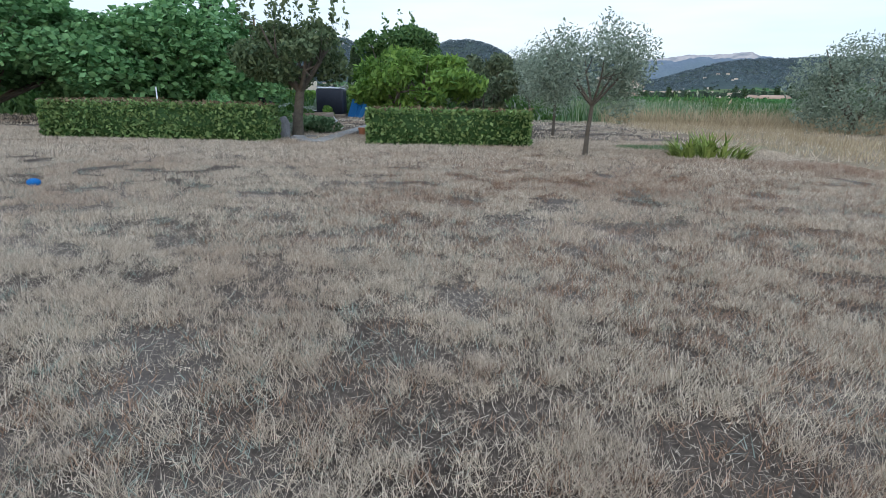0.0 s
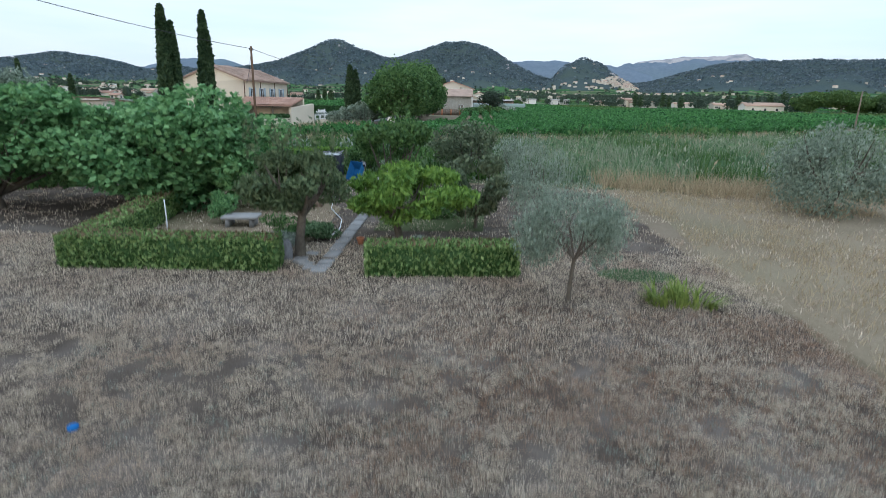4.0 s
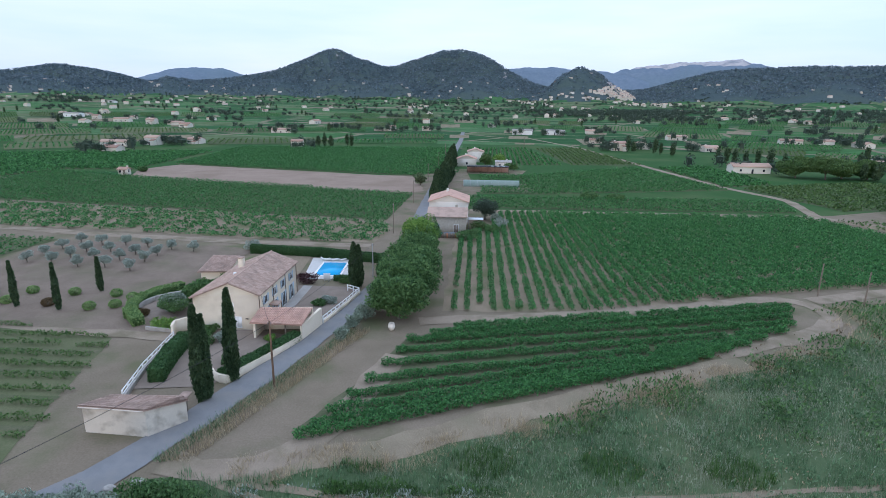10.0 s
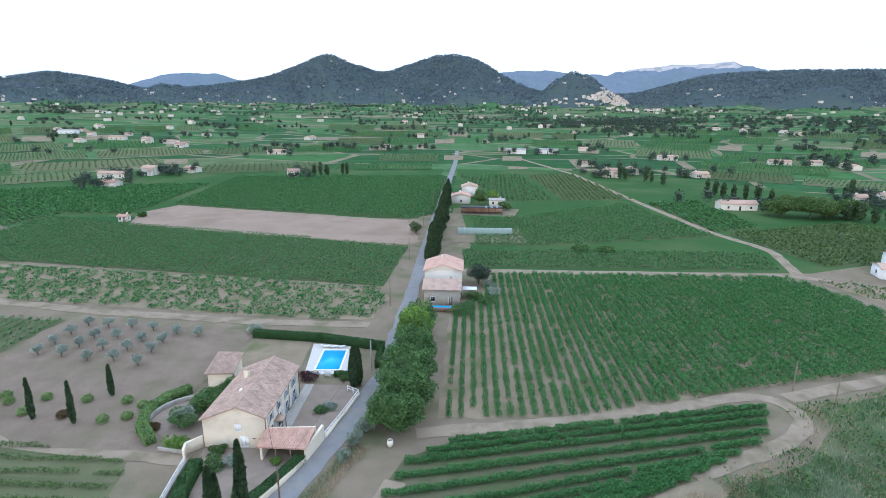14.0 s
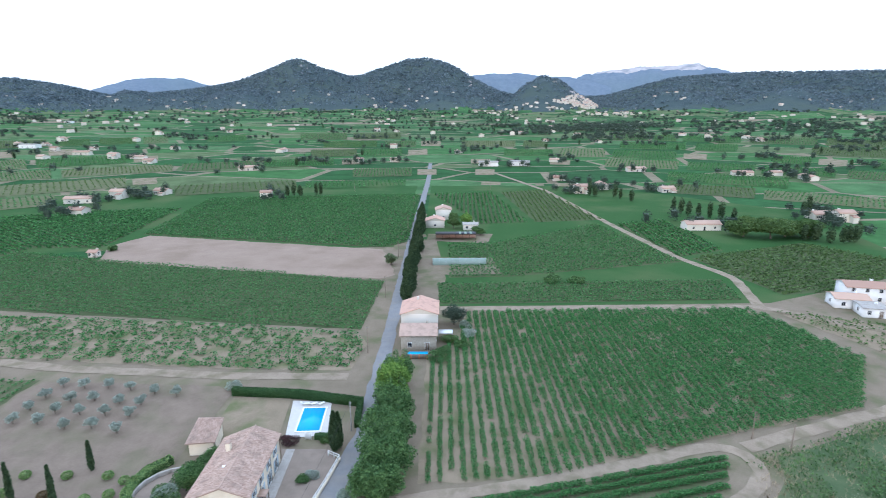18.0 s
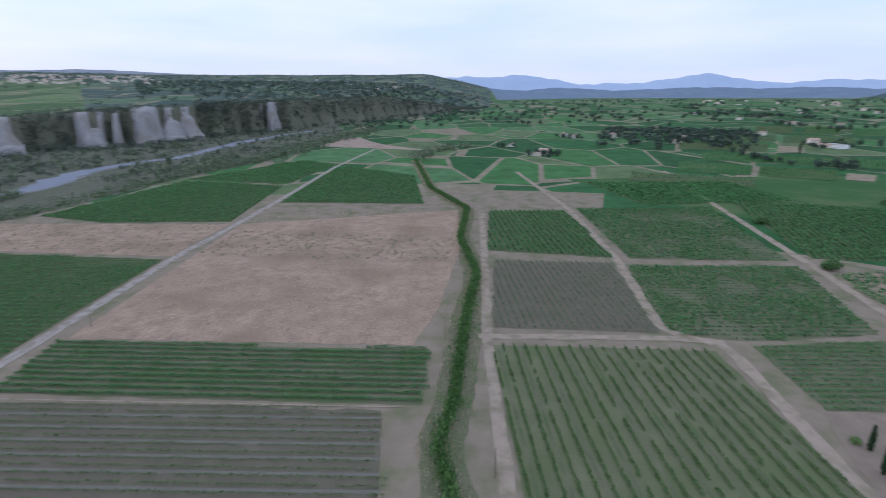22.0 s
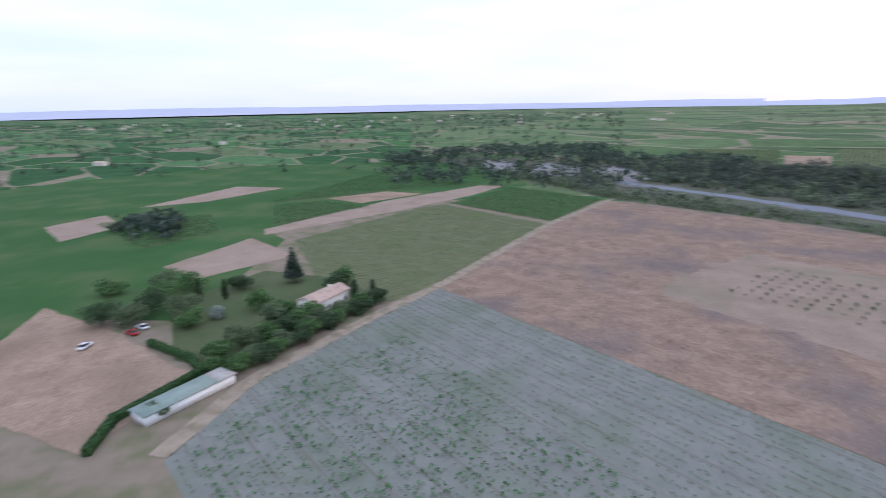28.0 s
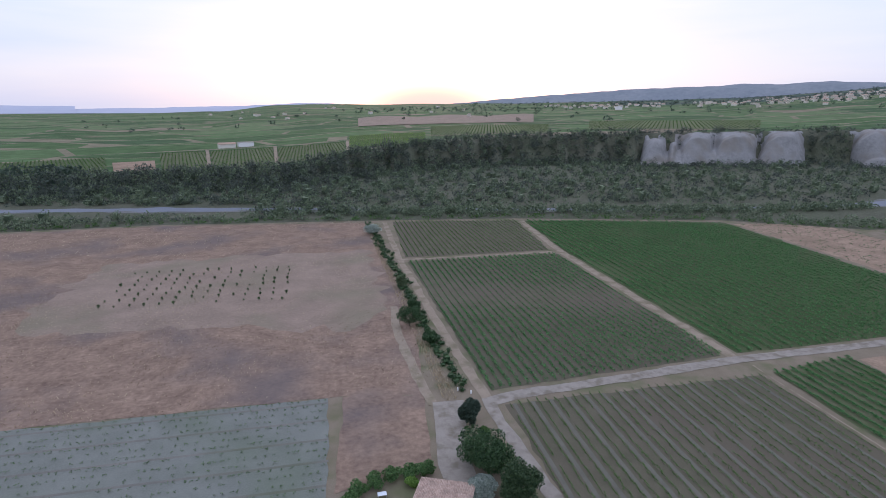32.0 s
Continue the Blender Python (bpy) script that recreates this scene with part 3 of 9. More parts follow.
def inside_rows(pts, direction, spacing, margin=0.5):
    """The rows (start, end) of a planted field: lines at a heading (degrees from +x) cut by its outline."""
    c, s = math.cos(radians(direction)), math.sin(radians(direction))
    P = np.array([(x * c + y * s, -x * s + y * c) for x, y in pts])
    rows = []
    v = P[:, 1].min() + margin + spacing * 0.3
    while v < P[:, 1].max() - margin:
        cuts = []
        for a, b5 in zip(P, np.roll(P, -1, axis=0)):
            if (a[1] - v) * (b5[1] - v) < 0:
                cuts.append(a[0] + (v - a[1]) / (b5[1] - a[1]) * (b5[0] - a[0]))
        cuts.sort()
        for u0, u1 in zip(cuts[::2], cuts[1::2]):
            if u1 - u0 > 2:
                rows.append(((u0 * c - v * s, u0 * s + v * c), (u1 * c - v * s, u1 * s + v * c)))
        v += spacing
    return rows


def vine_row_points(a, b6, step, per, half_w, height, gaps, rng, z0=0.12, poor=None, strength=None):
    L = math.hypot(b6[0] - a[0], b6[1] - a[1])
    n = max(2, int(L / step))
    u = (np.arange(n) + rng.uniform(0.1, 0.9, n)) / n
    u = u[rng.random(n) > gaps]
    C = np.column_stack([a[0] + (b6[0] - a[0]) * u, a[1] + (b6[1] - a[1]) * u])
    vigour = rng.uniform(0.6, 1.25, len(u))
    if poor:
        f = np.array([noise.noise((p[0] * poor, p[1] * poor * 1.6, 3.7)) for p in C])
        vigour *= np.clip(0.85 + 1.6 * f, 0.35, 1.1)
    if strength:
        vigour *= np.clip([strength(*p) for p in C], 0.25, 1.2)
    k = np.repeat(np.arange(len(u)), per)
    m = len(k)
    ph, q = rng.uniform(0, 2 * np.pi, m), np.sqrt(rng.random(m))
    g = vigour[k]
    X = C[k, 0] + np.cos(ph) * q * half_w * g + rng.normal(size=m) * step * 0.12
    Y = C[k, 1] + np.sin(ph) * q * half_w * g + rng.normal(size=m) * step * 0.12
    Z = z0 + (height - z0) * g * rng.random(m) ** 0.7 * (1 - 0.35 * q ** 2)
    P = np.column_stack([X, Y, Z])
    return P[rng.random(m) < g * 1.15] if poor or strength else P


def vine_mesh(length, half_w, height, n, leaf, mat, rng):
    """One grapevine trained along its row (local x): a leafy mound on a short stock."""
    ph, q = rng.uniform(0, 2 * np.pi, n), np.sqrt(rng.random(n))
    X = rng.uniform(-0.5, 0.5, n) * length * (1 - 0.25 * q ** 2)
    Z = 0.15 + (height - 0.15) * rng.random(n) ** 0.7 * (1 - 0.4 * q ** 2) * (1 - 0.5 * np.abs(X / length) ** 2)
    C = np.column_stack([X + np.cos(ph) * q * 0.08, np.sin(ph) * q * half_w, Z])
    V, F = tube([(0, 0, -0.05), (0.03, 0, height * 0.35), (0, 0.02, height * 0.6)], [0.035, 0.03, 0.02], 4)
    stock = V[F].reshape(-1, 4, 3)
    return soup("vine", np.concatenate([leaves(C, leaf, rng, 1.3, flat=0.8), stock[:, :3], stock[:, [0, 2, 3]]]), 3, mat)


def vineyard(label, pts, direction, spacing=2.4, mat=None, soil=None, height=1.05, half_w=0.38, step=0.7, per=10, leaf=0.40, gaps=0.03, seed=1, single=False, row_label="", z=0.03, rows=None, alley=None, alley_w=1.1, every=2, poor=None, vigour=None, plants=0):
    """A planted field: its soil, and its rows, each a thing of its own or joined."""
    rng = np.random.default_rng(seed)
    mat, soil = mat or VINE, soil or VINE_SOIL
    patch("vineyard_ground", label + " ground", pts, soil, z, "field")
    rows = rows or inside_rows(pts, direction, spacing)
    if alley:
        for (a, b7), (c8, d8) in list(zip(rows[:-1], rows[1:]))[::every]:
            p, q = (np.array(a) + c8) / 2, (np.array(b7) + d8) / 2
            ends = np.linspace(0, 1, max(3, int(np.linalg.norm(q - p) / 6)))
            nrm = np.array([-(q - p)[1], (q - p)[0]]) / np.linalg.norm(q - p) * alley_w / 2
            mid = p + np.outer(ends, q - p) + rng.normal(size=(len(ends), 1)) * nrm * 0.12
            lo, hi, V = mid - nrm, mid + nrm, []
            for k in range(len(ends) - 1):
                V += [(*lo[k], z + 0.03), (*lo[k + 1], z + 0.03), (*hi[k + 1], z + 0.03), (*hi[k], z + 0.03)]
            thing("alley", "tilled alley between vine rows", "alley", kind="structure", me=soup("alley", V, 4, alley))
    if plants:
        kinds = [vine_mesh(step * 1.2, half_w, height, plants, leaf, mat, rng) for _ in range(8)]
        for a, b7 in rows:
            L = math.hypot(b7[0] - a[0], b7[1] - a[1])
            mid, turn = ((a[0] + b7[0]) / 2, (a[1] + b7[1]) / 2), math.degrees(math.atan2(b7[1] - a[1], b7[0] - a[0]))
            row = thing("vine_row", row_label, "vine row", pose(*mid, 0, 0, 0, turn), label)
            for u in np.arange(-L / 2 + step * 0.4, L / 2, step):
                if rng.random() < gaps:
                    continue
                x, y = mid[0] + u * math.cos(radians(turn)), mid[1] + u * math.sin(radians(turn))
                g = rng.uniform(0.75, 1.12) * (vigour(x, y) if vigour else 1)
                child("vine", kinds[rng.integers(8)], row, at=pose(u + rng.normal() * 0.06, rng.normal() * 0.05, z, 0, 0, rng.choice([0, 180]) + rng.normal() * 4) @ Matrix.Diagonal((1.0, g, g, 1)))
    elif single:
        for a, b7 in rows:
            C = vine_row_points(a, b7, step, per, half_w, height, gaps, rng, poor=poor, strength=vigour)
            if len(C) < 4:
                continue
            mid = ((a[0] + b7[0]) / 2, (a[1] + b7[1]) / 2, 0)
            thing("vine_row", row_label or "row of leafy green grapevines in dry soil", "vine row", pose(*mid), label, me=soup("vine_row", leaves(C - mid, leaf, rng, 1.3, flat=0.8), 4, mat))
    else:
        C = np.concatenate([vine_row_points(a, b7, step, per, half_w, height, gaps, rng, poor=poor, strength=vigour) for a, b7 in rows])
        thing("vine_rows", row_label or "rows of green grapevines on dry soil", "vines", kind="stuff", me=soup("vine_rows", leaves(C, leaf, rng, 1.3, flat=0.8), 4, mat))

# ---- the land: valley floor, plateau beyond the river, wooded hills ----
def ramp(v, a, b8):
    t = np.clip((v - a) / (b8 - a), 0, 1)
    return t * t * (3 - 2 * t)


# bearing (degrees to the left of +y): distance and height of the plateau's lip, and its far skyline's elevation
BANK_B = [84, 95, 107, 118, 131, 146, 160.6, 172.6, 182.6, 195.6, 205.6, 215.6, 226.6, 235.6]
BANK_R = [1900, 1350, 960, 800, 735, 645, 595, 520, 435, 445, 465, 490, 545, 640]
BANK_Z = [0, 50, 46, 42, 34, 30, 26, 20, 11, 9, 8, 7.5, 7, 0]
SKY_B = [84, 88, 91, 105, 116, 122, 126, 130, 134, 139, 149, 156, 160, 167.6, 174.6, 180, 184, 188, 199.6, 217.6]
SKY_E = [0.3, 1.3, 1.9, 1.8, 1.75, 1.8, 1.85, 1.5, 1.1, 0.8, 0.55, 0.35, 0.3, 0.25, 0.15, 0.2, 0.0, -0.5, -0.72, -0.72]
# the wooded skyline to the north: bearing and elevation of its crest, and lower hills before it (bearing, half-width, elevation, distance)
CREST_B = [-70, -54, -44, -34, -28.7, -25.4, -21.8, -18.6, -16, -10, -6, -4, -2.6, -0.9, 1.4, 3.7, 6.1, 8.9, 11.7, 14.4, 16, 17.7, 20.4, 24, 28, 30, 32, 33, 35.3, 37.5, 39.2, 41.5, 45, 50, 54]
CREST_E = [1.70, 1.90, 2.40, 2.50, 2.60, 2.50, 2.25, 1.40, 0.70, 0.60, 1.0, 1.9, 2.6, 3.70, 4.35, 4.20, 3.40, 2.50, 3.15, 4.30, 3.55, 2.85, 1.90, 1.30, 0.80, 0.60, 0.95, 1.30, 1.70, 2.02, 1.70, 1.28, 0.90, 0.40, -0.90]
HILLS = [(-10.3, 3.9, 2.2, 2400), (28, 5, 0.9, 2500), (20, 4, 1.1, 2550), (10, 4, 1.2, 2450), (0, 3, 1.6, 2500), (-23, 4, 1.2, 2450), (-31, 4, 1.1, 2350), (-45, 8, 1.0, 2400), (39, 3, 0.9, 2500)]


def land(x, y):
    """Height of the ground, and how much of it is hill and how much is bank."""
    b9 = np.degrees(np.arctan2(-x, y))
    bp = b9 % 360
    r = np.hypot(x, y)
    wob = np.interp(bp, BANK_B, BANK_R) + 9 * np.sin(bp * 1.9) + 6 * np.sin(bp * 4.7 + 1)
    lip = np.interp(bp, BANK_B, BANK_Z, left=0, right=0)
    on = (bp > 84) & (bp < 233)
    north = ramp(np.cos(np.radians(b9)), -0.2, 0.3)
    z = 28 * ramp(r, 500, 2300) * north
    face = ramp(r, wob - 34, wob)
    top = 58 + 4300 * np.tan(np.radians(np.interp(bp, SKY_B, SKY_E)))
    rise = np.clip((r - wob) / (4300 - wob), 0, 1)
    roll = 2 * np.sin(bp * 0.9) * np.sin(r / 310.0) * ramp(r, wob + 200, wob + 900)
    z = np.where(on, z * (1 - face) + face * (lip + (np.maximum(top, lip) - lip) * rise ** 1.15 + roll), z)
    crest = sum(np.interp(b9 + o, CREST_B, CREST_E, left=-1, right=-1) for o in (-0.7, -0.35, 0, 0.35, 0.7)) / 5
    dc = 3050 + 130 * np.sin(b9 * 0.35)
    fall = np.where(r < dc, np.exp(-((r - dc) / 560) ** 2), np.exp(-((r - dc) / 1500) ** 2))
    hill = np.maximum(58 + dc * np.tan(np.radians(crest)) - 27, 0) * fall
    for c, w, e, d in HILLS:
        q = np.exp(-(np.abs(b9 - c) / w) ** 2.6)
        rad = np.where(r < d, np.exp(-((r - d) / 420) ** 2), np.exp(-((r - d) / 1500) ** 2))
        hill = np.maximum(hill, (58 + d * math.tan(radians(e)) - 27) * q * rad)
    rug = 1 + ramp(np.abs(r - dc), 60, 300) * (0.10 * np.sin(b9 * 1.1 + r / 190) + 0.05 * np.sin(b9 * 2.9 - r / 91)) + 0.012 * np.sin(b9 * 21 + r / 33)
    return z + hill * rug, hill, on & (face > 0.02) & (face < 0.999)


def patchwork(name, colours, scale):
    """Distant farmland: irregular plots, each with a colour and fine planting lines of its own."""
    m = bpy.data.materials.new(name)
    m.use_nodes = True
    n, l = m.node_tree.nodes, m.node_tree.links
    bs = n["Principled BSDF"]
    bs.inputs["Roughness"].default_value, bs.inputs["Specular IOR Level"].default_value = 0.95, 0.03
    geo, mp = n.new("ShaderNodeNewGeometry"), n.new("ShaderNodeMapping")
    mp.inputs["Scale"].default_value = (scale, scale * 1.9, 0.0)
    mp.inputs["Rotation"].default_value = (0, 0, radians(4))
    l.new(geo.outputs["Position"], mp.inputs["Vector"])
    vo = n.new("ShaderNodeTexVoronoi")
    vo.inputs["Scale"].default_value, vo.inputs["Randomness"].default_value = 1.0, 0.85
    l.new(mp.outputs[0], vo.inputs["Vector"])
    sep = n.new("ShaderNodeSeparateColor")
    l.new(vo.outputs["Color"], sep.inputs[0])
    cr = n.new("ShaderNodeValToRGB")
    cr.color_ramp.interpolation = "CONSTANT"
    for i, (p, c) in enumerate(colours):
        e = cr.color_ramp.elements[i] if i < 2 else cr.color_ramp.elements.new(p)
        e.position, e.color = p, (*c, 1)
    l.new(sep.outputs[0], cr.inputs[0])
    no = n.new("ShaderNodeTexNoise")
    no.inputs["Scale"].default_value, no.inputs["Detail"].default_value, no.inputs["Roughness"].default_value = 0.05, 10, 0.7
    l.new(geo.outputs["Position"], no.inputs["Vector"])
    ed = n.new("ShaderNodeTexVoronoi")
    ed.feature = "DISTANCE_TO_EDGE"
    ed.inputs["Scale"].default_value, ed.inputs["Randomness"].default_value = 1.0, 0.85
    l.new(mp.outputs[0], ed.inputs["Vector"])
    track = n.new("ShaderNodeMath")
    track.operation = "LESS_THAN"
    track.inputs[1].default_value = 0.022
    l.new(ed.outputs["Distance"], track.inputs[0])
    tone = n.new("ShaderNodeMixRGB")
    tone.inputs[2].default_value = (0.20, 0.175, 0.12, 1)
    l.new(track.outputs[0], tone.inputs[0])
    l.new(cr.outputs[0], tone.inputs[1])
    r2 = n.new("ShaderNodeValToRGB")
    r2.color_ramp.elements[0].color, r2.color_ramp.elements[1].color = (0.62, 0.62, 0.62, 1), (1.3, 1.3, 1.3, 1)
    r2.color_ramp.elements[0].position, r2.color_ramp.elements[1].position = 0.3, 0.7
    l.new(no.outputs["Fac"], r2.inputs[0])
    mx = n.new("ShaderNodeMixRGB")
    mx.blend_type = "MULTIPLY"
    mx.inputs[0].default_value = 1
    l.new(tone.outputs[0], mx.inputs[1])
    l.new(r2.outputs[0], mx.inputs[2])
    l.new(mx.outputs[0], bs.inputs["Base Color"])
    return m


FARMLAND = patchwork("distant_farmland", [(0.0, (0.032, 0.09, 0.032)), (0.18, (0.055, 0.135, 0.046)), (0.36, (0.038, 0.105, 0.038)), (0.52, (0.075, 0.15, 0.062)), (0.66, (0.034, 0.088, 0.034)), (0.80, (0.20, 0.17, 0.12)), (0.84, (0.10, 0.14, 0.065))], 0.0085)
PLATEAU = patchwork("plateau_farmland", [(0.0, (0.065, 0.11, 0.048)), (0.2, (0.095, 0.15, 0.065)), (0.4, (0.075, 0.125, 0.052)), (0.56, (0.12, 0.165, 0.078)), (0.78, (0.062, 0.105, 0.05)), (0.94, (0.21, 0.175, 0.125)), (0.96, (0.10, 0.145, 0.068))], 0.0055)
# the slope's greens are tinted slightly blue in place of distance haze
WEST_SLOPE = patchwork("wooded_western_slope", [(0.0, (0.055, 0.085, 0.07)), (0.3, (0.07, 0.10, 0.08)), (0.5, (0.05, 0.08, 0.066)), (0.66, (0.085, 0.13, 0.075)), (0.82, (0.06, 0.09, 0.072)), (0.93, (0.16, 0.16, 0.115)), (0.97, (0.09, 0.14, 0.08))], 0.0065)

rings = np.concatenate([[0.5, 4, 12, 24, 45], np.geomspace(80, 380, 14), np.arange(392, 1000, 8.0), np.geomspace(1010, 4900, 62)])
bear = np.radians(np.arange(0, 360, 0.75))
rr, bb = np.meshgrid(rings, bear, indexing="ij")
GX, GY = -np.sin(bb) * rr, np.cos(bb) * rr
GZ, GH, GB = land(GX, GY)
nb = len(bear)
ii, jj = np.meshgrid(np.arange(len(rings) - 1), np.arange(nb), indexing="ij")
q0, q1 = ii * nb + jj, ii * nb + (jj + 1) % nb
gf = np.stack([q0, q1, q1 + nb, q0 + nb], -1).reshape(-1, 4)
ground_me = mesh_of("ground", np.stack([GX, GY, GZ], -1).reshape(-1, 3), gf, None, True)
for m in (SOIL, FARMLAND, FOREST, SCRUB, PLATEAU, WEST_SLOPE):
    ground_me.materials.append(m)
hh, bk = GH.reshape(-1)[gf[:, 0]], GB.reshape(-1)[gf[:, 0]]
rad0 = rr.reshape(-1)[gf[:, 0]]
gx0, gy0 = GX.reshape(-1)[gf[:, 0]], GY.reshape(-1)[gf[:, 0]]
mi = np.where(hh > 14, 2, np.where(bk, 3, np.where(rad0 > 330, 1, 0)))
bg0 = np.degrees(np.arctan2(-gx0, gy0)) % 360
lip0 = np.interp(bg0, BANK_B, BANK_R)
mi = np.where((mi == 0) & (rad0 > 235) & (np.cos(np.radians(bg0)) > 0.3), 1, mi)
mi = np.where((mi == 1) & (bg0 > 88) & (bg0 < 205) & (rad0 > lip0 - 130) & (rad0 < lip0 + 12), 3, mi)
mi = np.where((mi == 1) & (bg0 > 84) & (bg0 < 233) & (rad0 > lip0 - 10), np.where((bg0 < 122) | ((bg0 < 150) & (rad0 > 2600)), 5, 4), mi)
ground_me.polygons.foreach_set("material_index", mi.astype(np.int32))
ground = thing("ground", "dry valley floor with distant farmland and wooded hills", "ground", kind="structure", me=ground_me)


def far_ridge(name, label, b0, b1, dist, elev, mat, seed, rough=0.1, steps=90):
    """A far mountain chain as a solid ridge: foot, crest and back."""
    rng = np.random.default_rng(seed)
    t = np.linspace(0, 1, steps)
    bg = np.radians(b0 + (b1 - b0) * t)
    e = np.interp(t, np.linspace(0, 1, len(elev)), elev)
    ph = rng.uniform(0, 6, 5)
    e = e + rough * sum(np.sin(t * f + p) / (k + 1) for k, (f, p) in enumerate(zip((23, 41, 77, 150, 230), ph))) * ramp(t, 0, 0.06) * ramp(1 - t, 0, 0.06)
    rowsV = []
    for d, k in ((dist - 500, 0.0), (dist - 250, 0.45), (dist - 90, 0.86), (dist, 1.0), (dist + 150, 0.9), (dist + 300, 0.0)):
        z = 10 + (48 + dist * np.tan(np.radians(e))) * k * (1 + (0.05 * np.sin(t * 90 + k * 9) if k < 0.8 else 0))
        rowsV.append(np.stack([-np.sin(bg) * d, np.cos(bg) * d, z], 1))
    V = np.concatenate(rowsV)
    i, j = np.meshgrid(np.arange(5), np.arange(steps - 1), indexing="ij")
    a = i * steps + j
    return thing(name, label, "mountains", kind="structure", me=mesh_of(name, V, np.stack([a, a + 1, a + 1 + steps, a + steps], -1).reshape(-1, 4), mat, True))


# backdrop ridges; the blue and violet ones carry haze in their colour
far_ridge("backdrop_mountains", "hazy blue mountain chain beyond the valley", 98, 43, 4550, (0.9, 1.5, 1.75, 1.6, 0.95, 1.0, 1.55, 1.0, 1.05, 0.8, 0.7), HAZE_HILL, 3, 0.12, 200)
far_ridge("backdrop_western_hills", "haze-blue wooded hills closing the valley", 97, 47, 4100, (1.5, 1.2, 0.75, 0.35, 0.45, 0.3, 0.5, 0.35, 0.55, 0.3, 0.2), BLUE_HAZE_WOOD, 13, 0.07, 160)
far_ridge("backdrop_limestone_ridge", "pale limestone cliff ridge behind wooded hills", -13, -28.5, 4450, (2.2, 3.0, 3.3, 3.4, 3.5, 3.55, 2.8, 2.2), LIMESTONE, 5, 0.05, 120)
far_ridge("backdrop_wooded_ridge", "haze-blue wooded slope below the limestone cliffs", -11, -30.5, 4300, (1.8, 2.7, 2.95, 3.05, 3.12, 3.12, 2.6, 2.05), BLUE_HAZE_WOOD, 6, 0.10, 120)
far_ridge("backdrop_rounded_hill", "rounded haze-blue wooded hill behind the nearer crests", 34, 20, 3900, (0.6, 1.3, 2.1, 2.35, 2.33, 1.7, 0.9), BLUE_HAZE_WOOD, 15, 0.03, 120)
far_ridge("backdrop_middle_ridge", "long haze-blue wooded ridge behind the hill village", -0.5, -16.5, 3900, (2.0, 2.75, 3.0, 2.98, 2.75, 2.6, 2.3, 1.6), BLUE_HAZE_WOOD, 16, 0.04, 120)
far_ridge("backdrop_south_hills", "low hazy hills on the far horizon", 213, 170, 4600, (-0.15, -0.2, -0.42, -0.2, -0.16, 0.02, 0.3, 0.12, -0.1), VIOLET_HAZE_HILL, 8, 0.03, 120)
far_ridge("backdrop_plateau_ridge", "haze-violet wooded ridge behind the plateau village", 169, 112, 4500, (-0.1, 0.3, 0.5, 0.85, 1.2, 1.35, 1.6, 1.68, 1.8, 2.1, 1.95, 2.1, 1.9, 1.95, 2.2, 2.0, 1.8, 1.75), VIOLET_HAZE_WOOD, 14, 0.05, 200)
far_ridge("backdrop_south_plain", "hazy wooded horizon of the plain", 290, 200, 4650, (-0.05, 0.0, 0.02, -0.05, -0.1, -0.05), VIOLET_HAZE_HILL, 9, 0.03, 120)

# ---- fields, roads and tracks of the valley floor ----
# north, right of the road
vineyard("vineyard of long upright rows", [(-3, 74), (19, 76), (49, 86), (84, 96), (100, 118), (90, 149), (8, 147), (4, 128), (-3, 118)], 90, 1.93, seed=11, single=True, row_label="long row of green grapevines with bare soil between", gaps=0.04, leaf=0.22, step=1.3, half_w=0.64, soil=VINE_SOIL, height=1.2, plants=105, vigour=lambda x, y: 0.75 + 0.6 * min(1, max(0, (x + 0.35 * (y - 74)) / 45)))
west = [(-14.2, 42.0), (-12.6, 45.5), (-10.4, 51), (-8.2, 58), (-6.5, 63.5), (-1.0, 67.8)]
east = [(27.6, 60.4), (33, 63.8), (38.5, 67), (45, 71.5), (47.5, 76.5), (49, 80.3)]
fan = [tuple(tuple(float(np.interp(k / 9, np.linspace(0, 1, 6), [q[c] for q in side])) for c in (0, 1)) for side in (west, east)) for k in range(10)]
vineyard("vineyard of curved cross rows", [(-15, 43), (-11, 52), (-7, 64), (-1, 68), (49, 81), (47, 75), (39, 69), (31, 66), (27, 61), (-1, 50)], 15.5, 2.3, seed=12, single=True, row_label="full row of dark green grapevines", soil=WEEDY_SOIL, step=1.15, half_w=0.58, leaf=0.19, height=1.15, gaps=0.02, rows=fan, plants=230)
vineyard("narrow vineyard", [(-1, 174), (96, 178), (93, 158), (0, 154)], 2, 2.4, seed=13, per=14, leaf=0.36, soil=GREEN_SOIL, half_w=0.45)
vineyard("square vineyard", [(3, 227), (22, 228), (78, 267), (92, 199), (24, 181), (3, 180)], 3, 2.4, seed=14, per=10, leaf=0.42, soil=GREEN_SOIL, half_w=0.45)
vineyard("upright vineyard", [(-6, 361), (34, 369), (44, 272), (20, 268)], 88, 2.5, seed=15, per=5, leaf=0.8, soil=GREEN_SOIL, half_w=0.55)
vineyard("thin vineyard", [(40, 369), (70, 380), (84, 277), (48, 272)], 88, 2.6, seed=16, per=4, leaf=0.7, gaps=0.3, mat=VINE_PALE, soil=GREEN_SOIL)
vineyard("eastern vineyard", [(98, 204), (155, 228), (175, 200), (141, 168), (108, 162)], 20, 2.5, seed=17, per=5, leaf=0.7, gaps=0.15, mat=VINE_PALE, soil=GREEN_SOIL)
vineyard("small eastern vineyard", [(88, 267), (116, 277), (116, 216), (94, 207)], 88, 2.5, seed=18, per=5, leaf=0.8, soil=GREEN_SOIL)
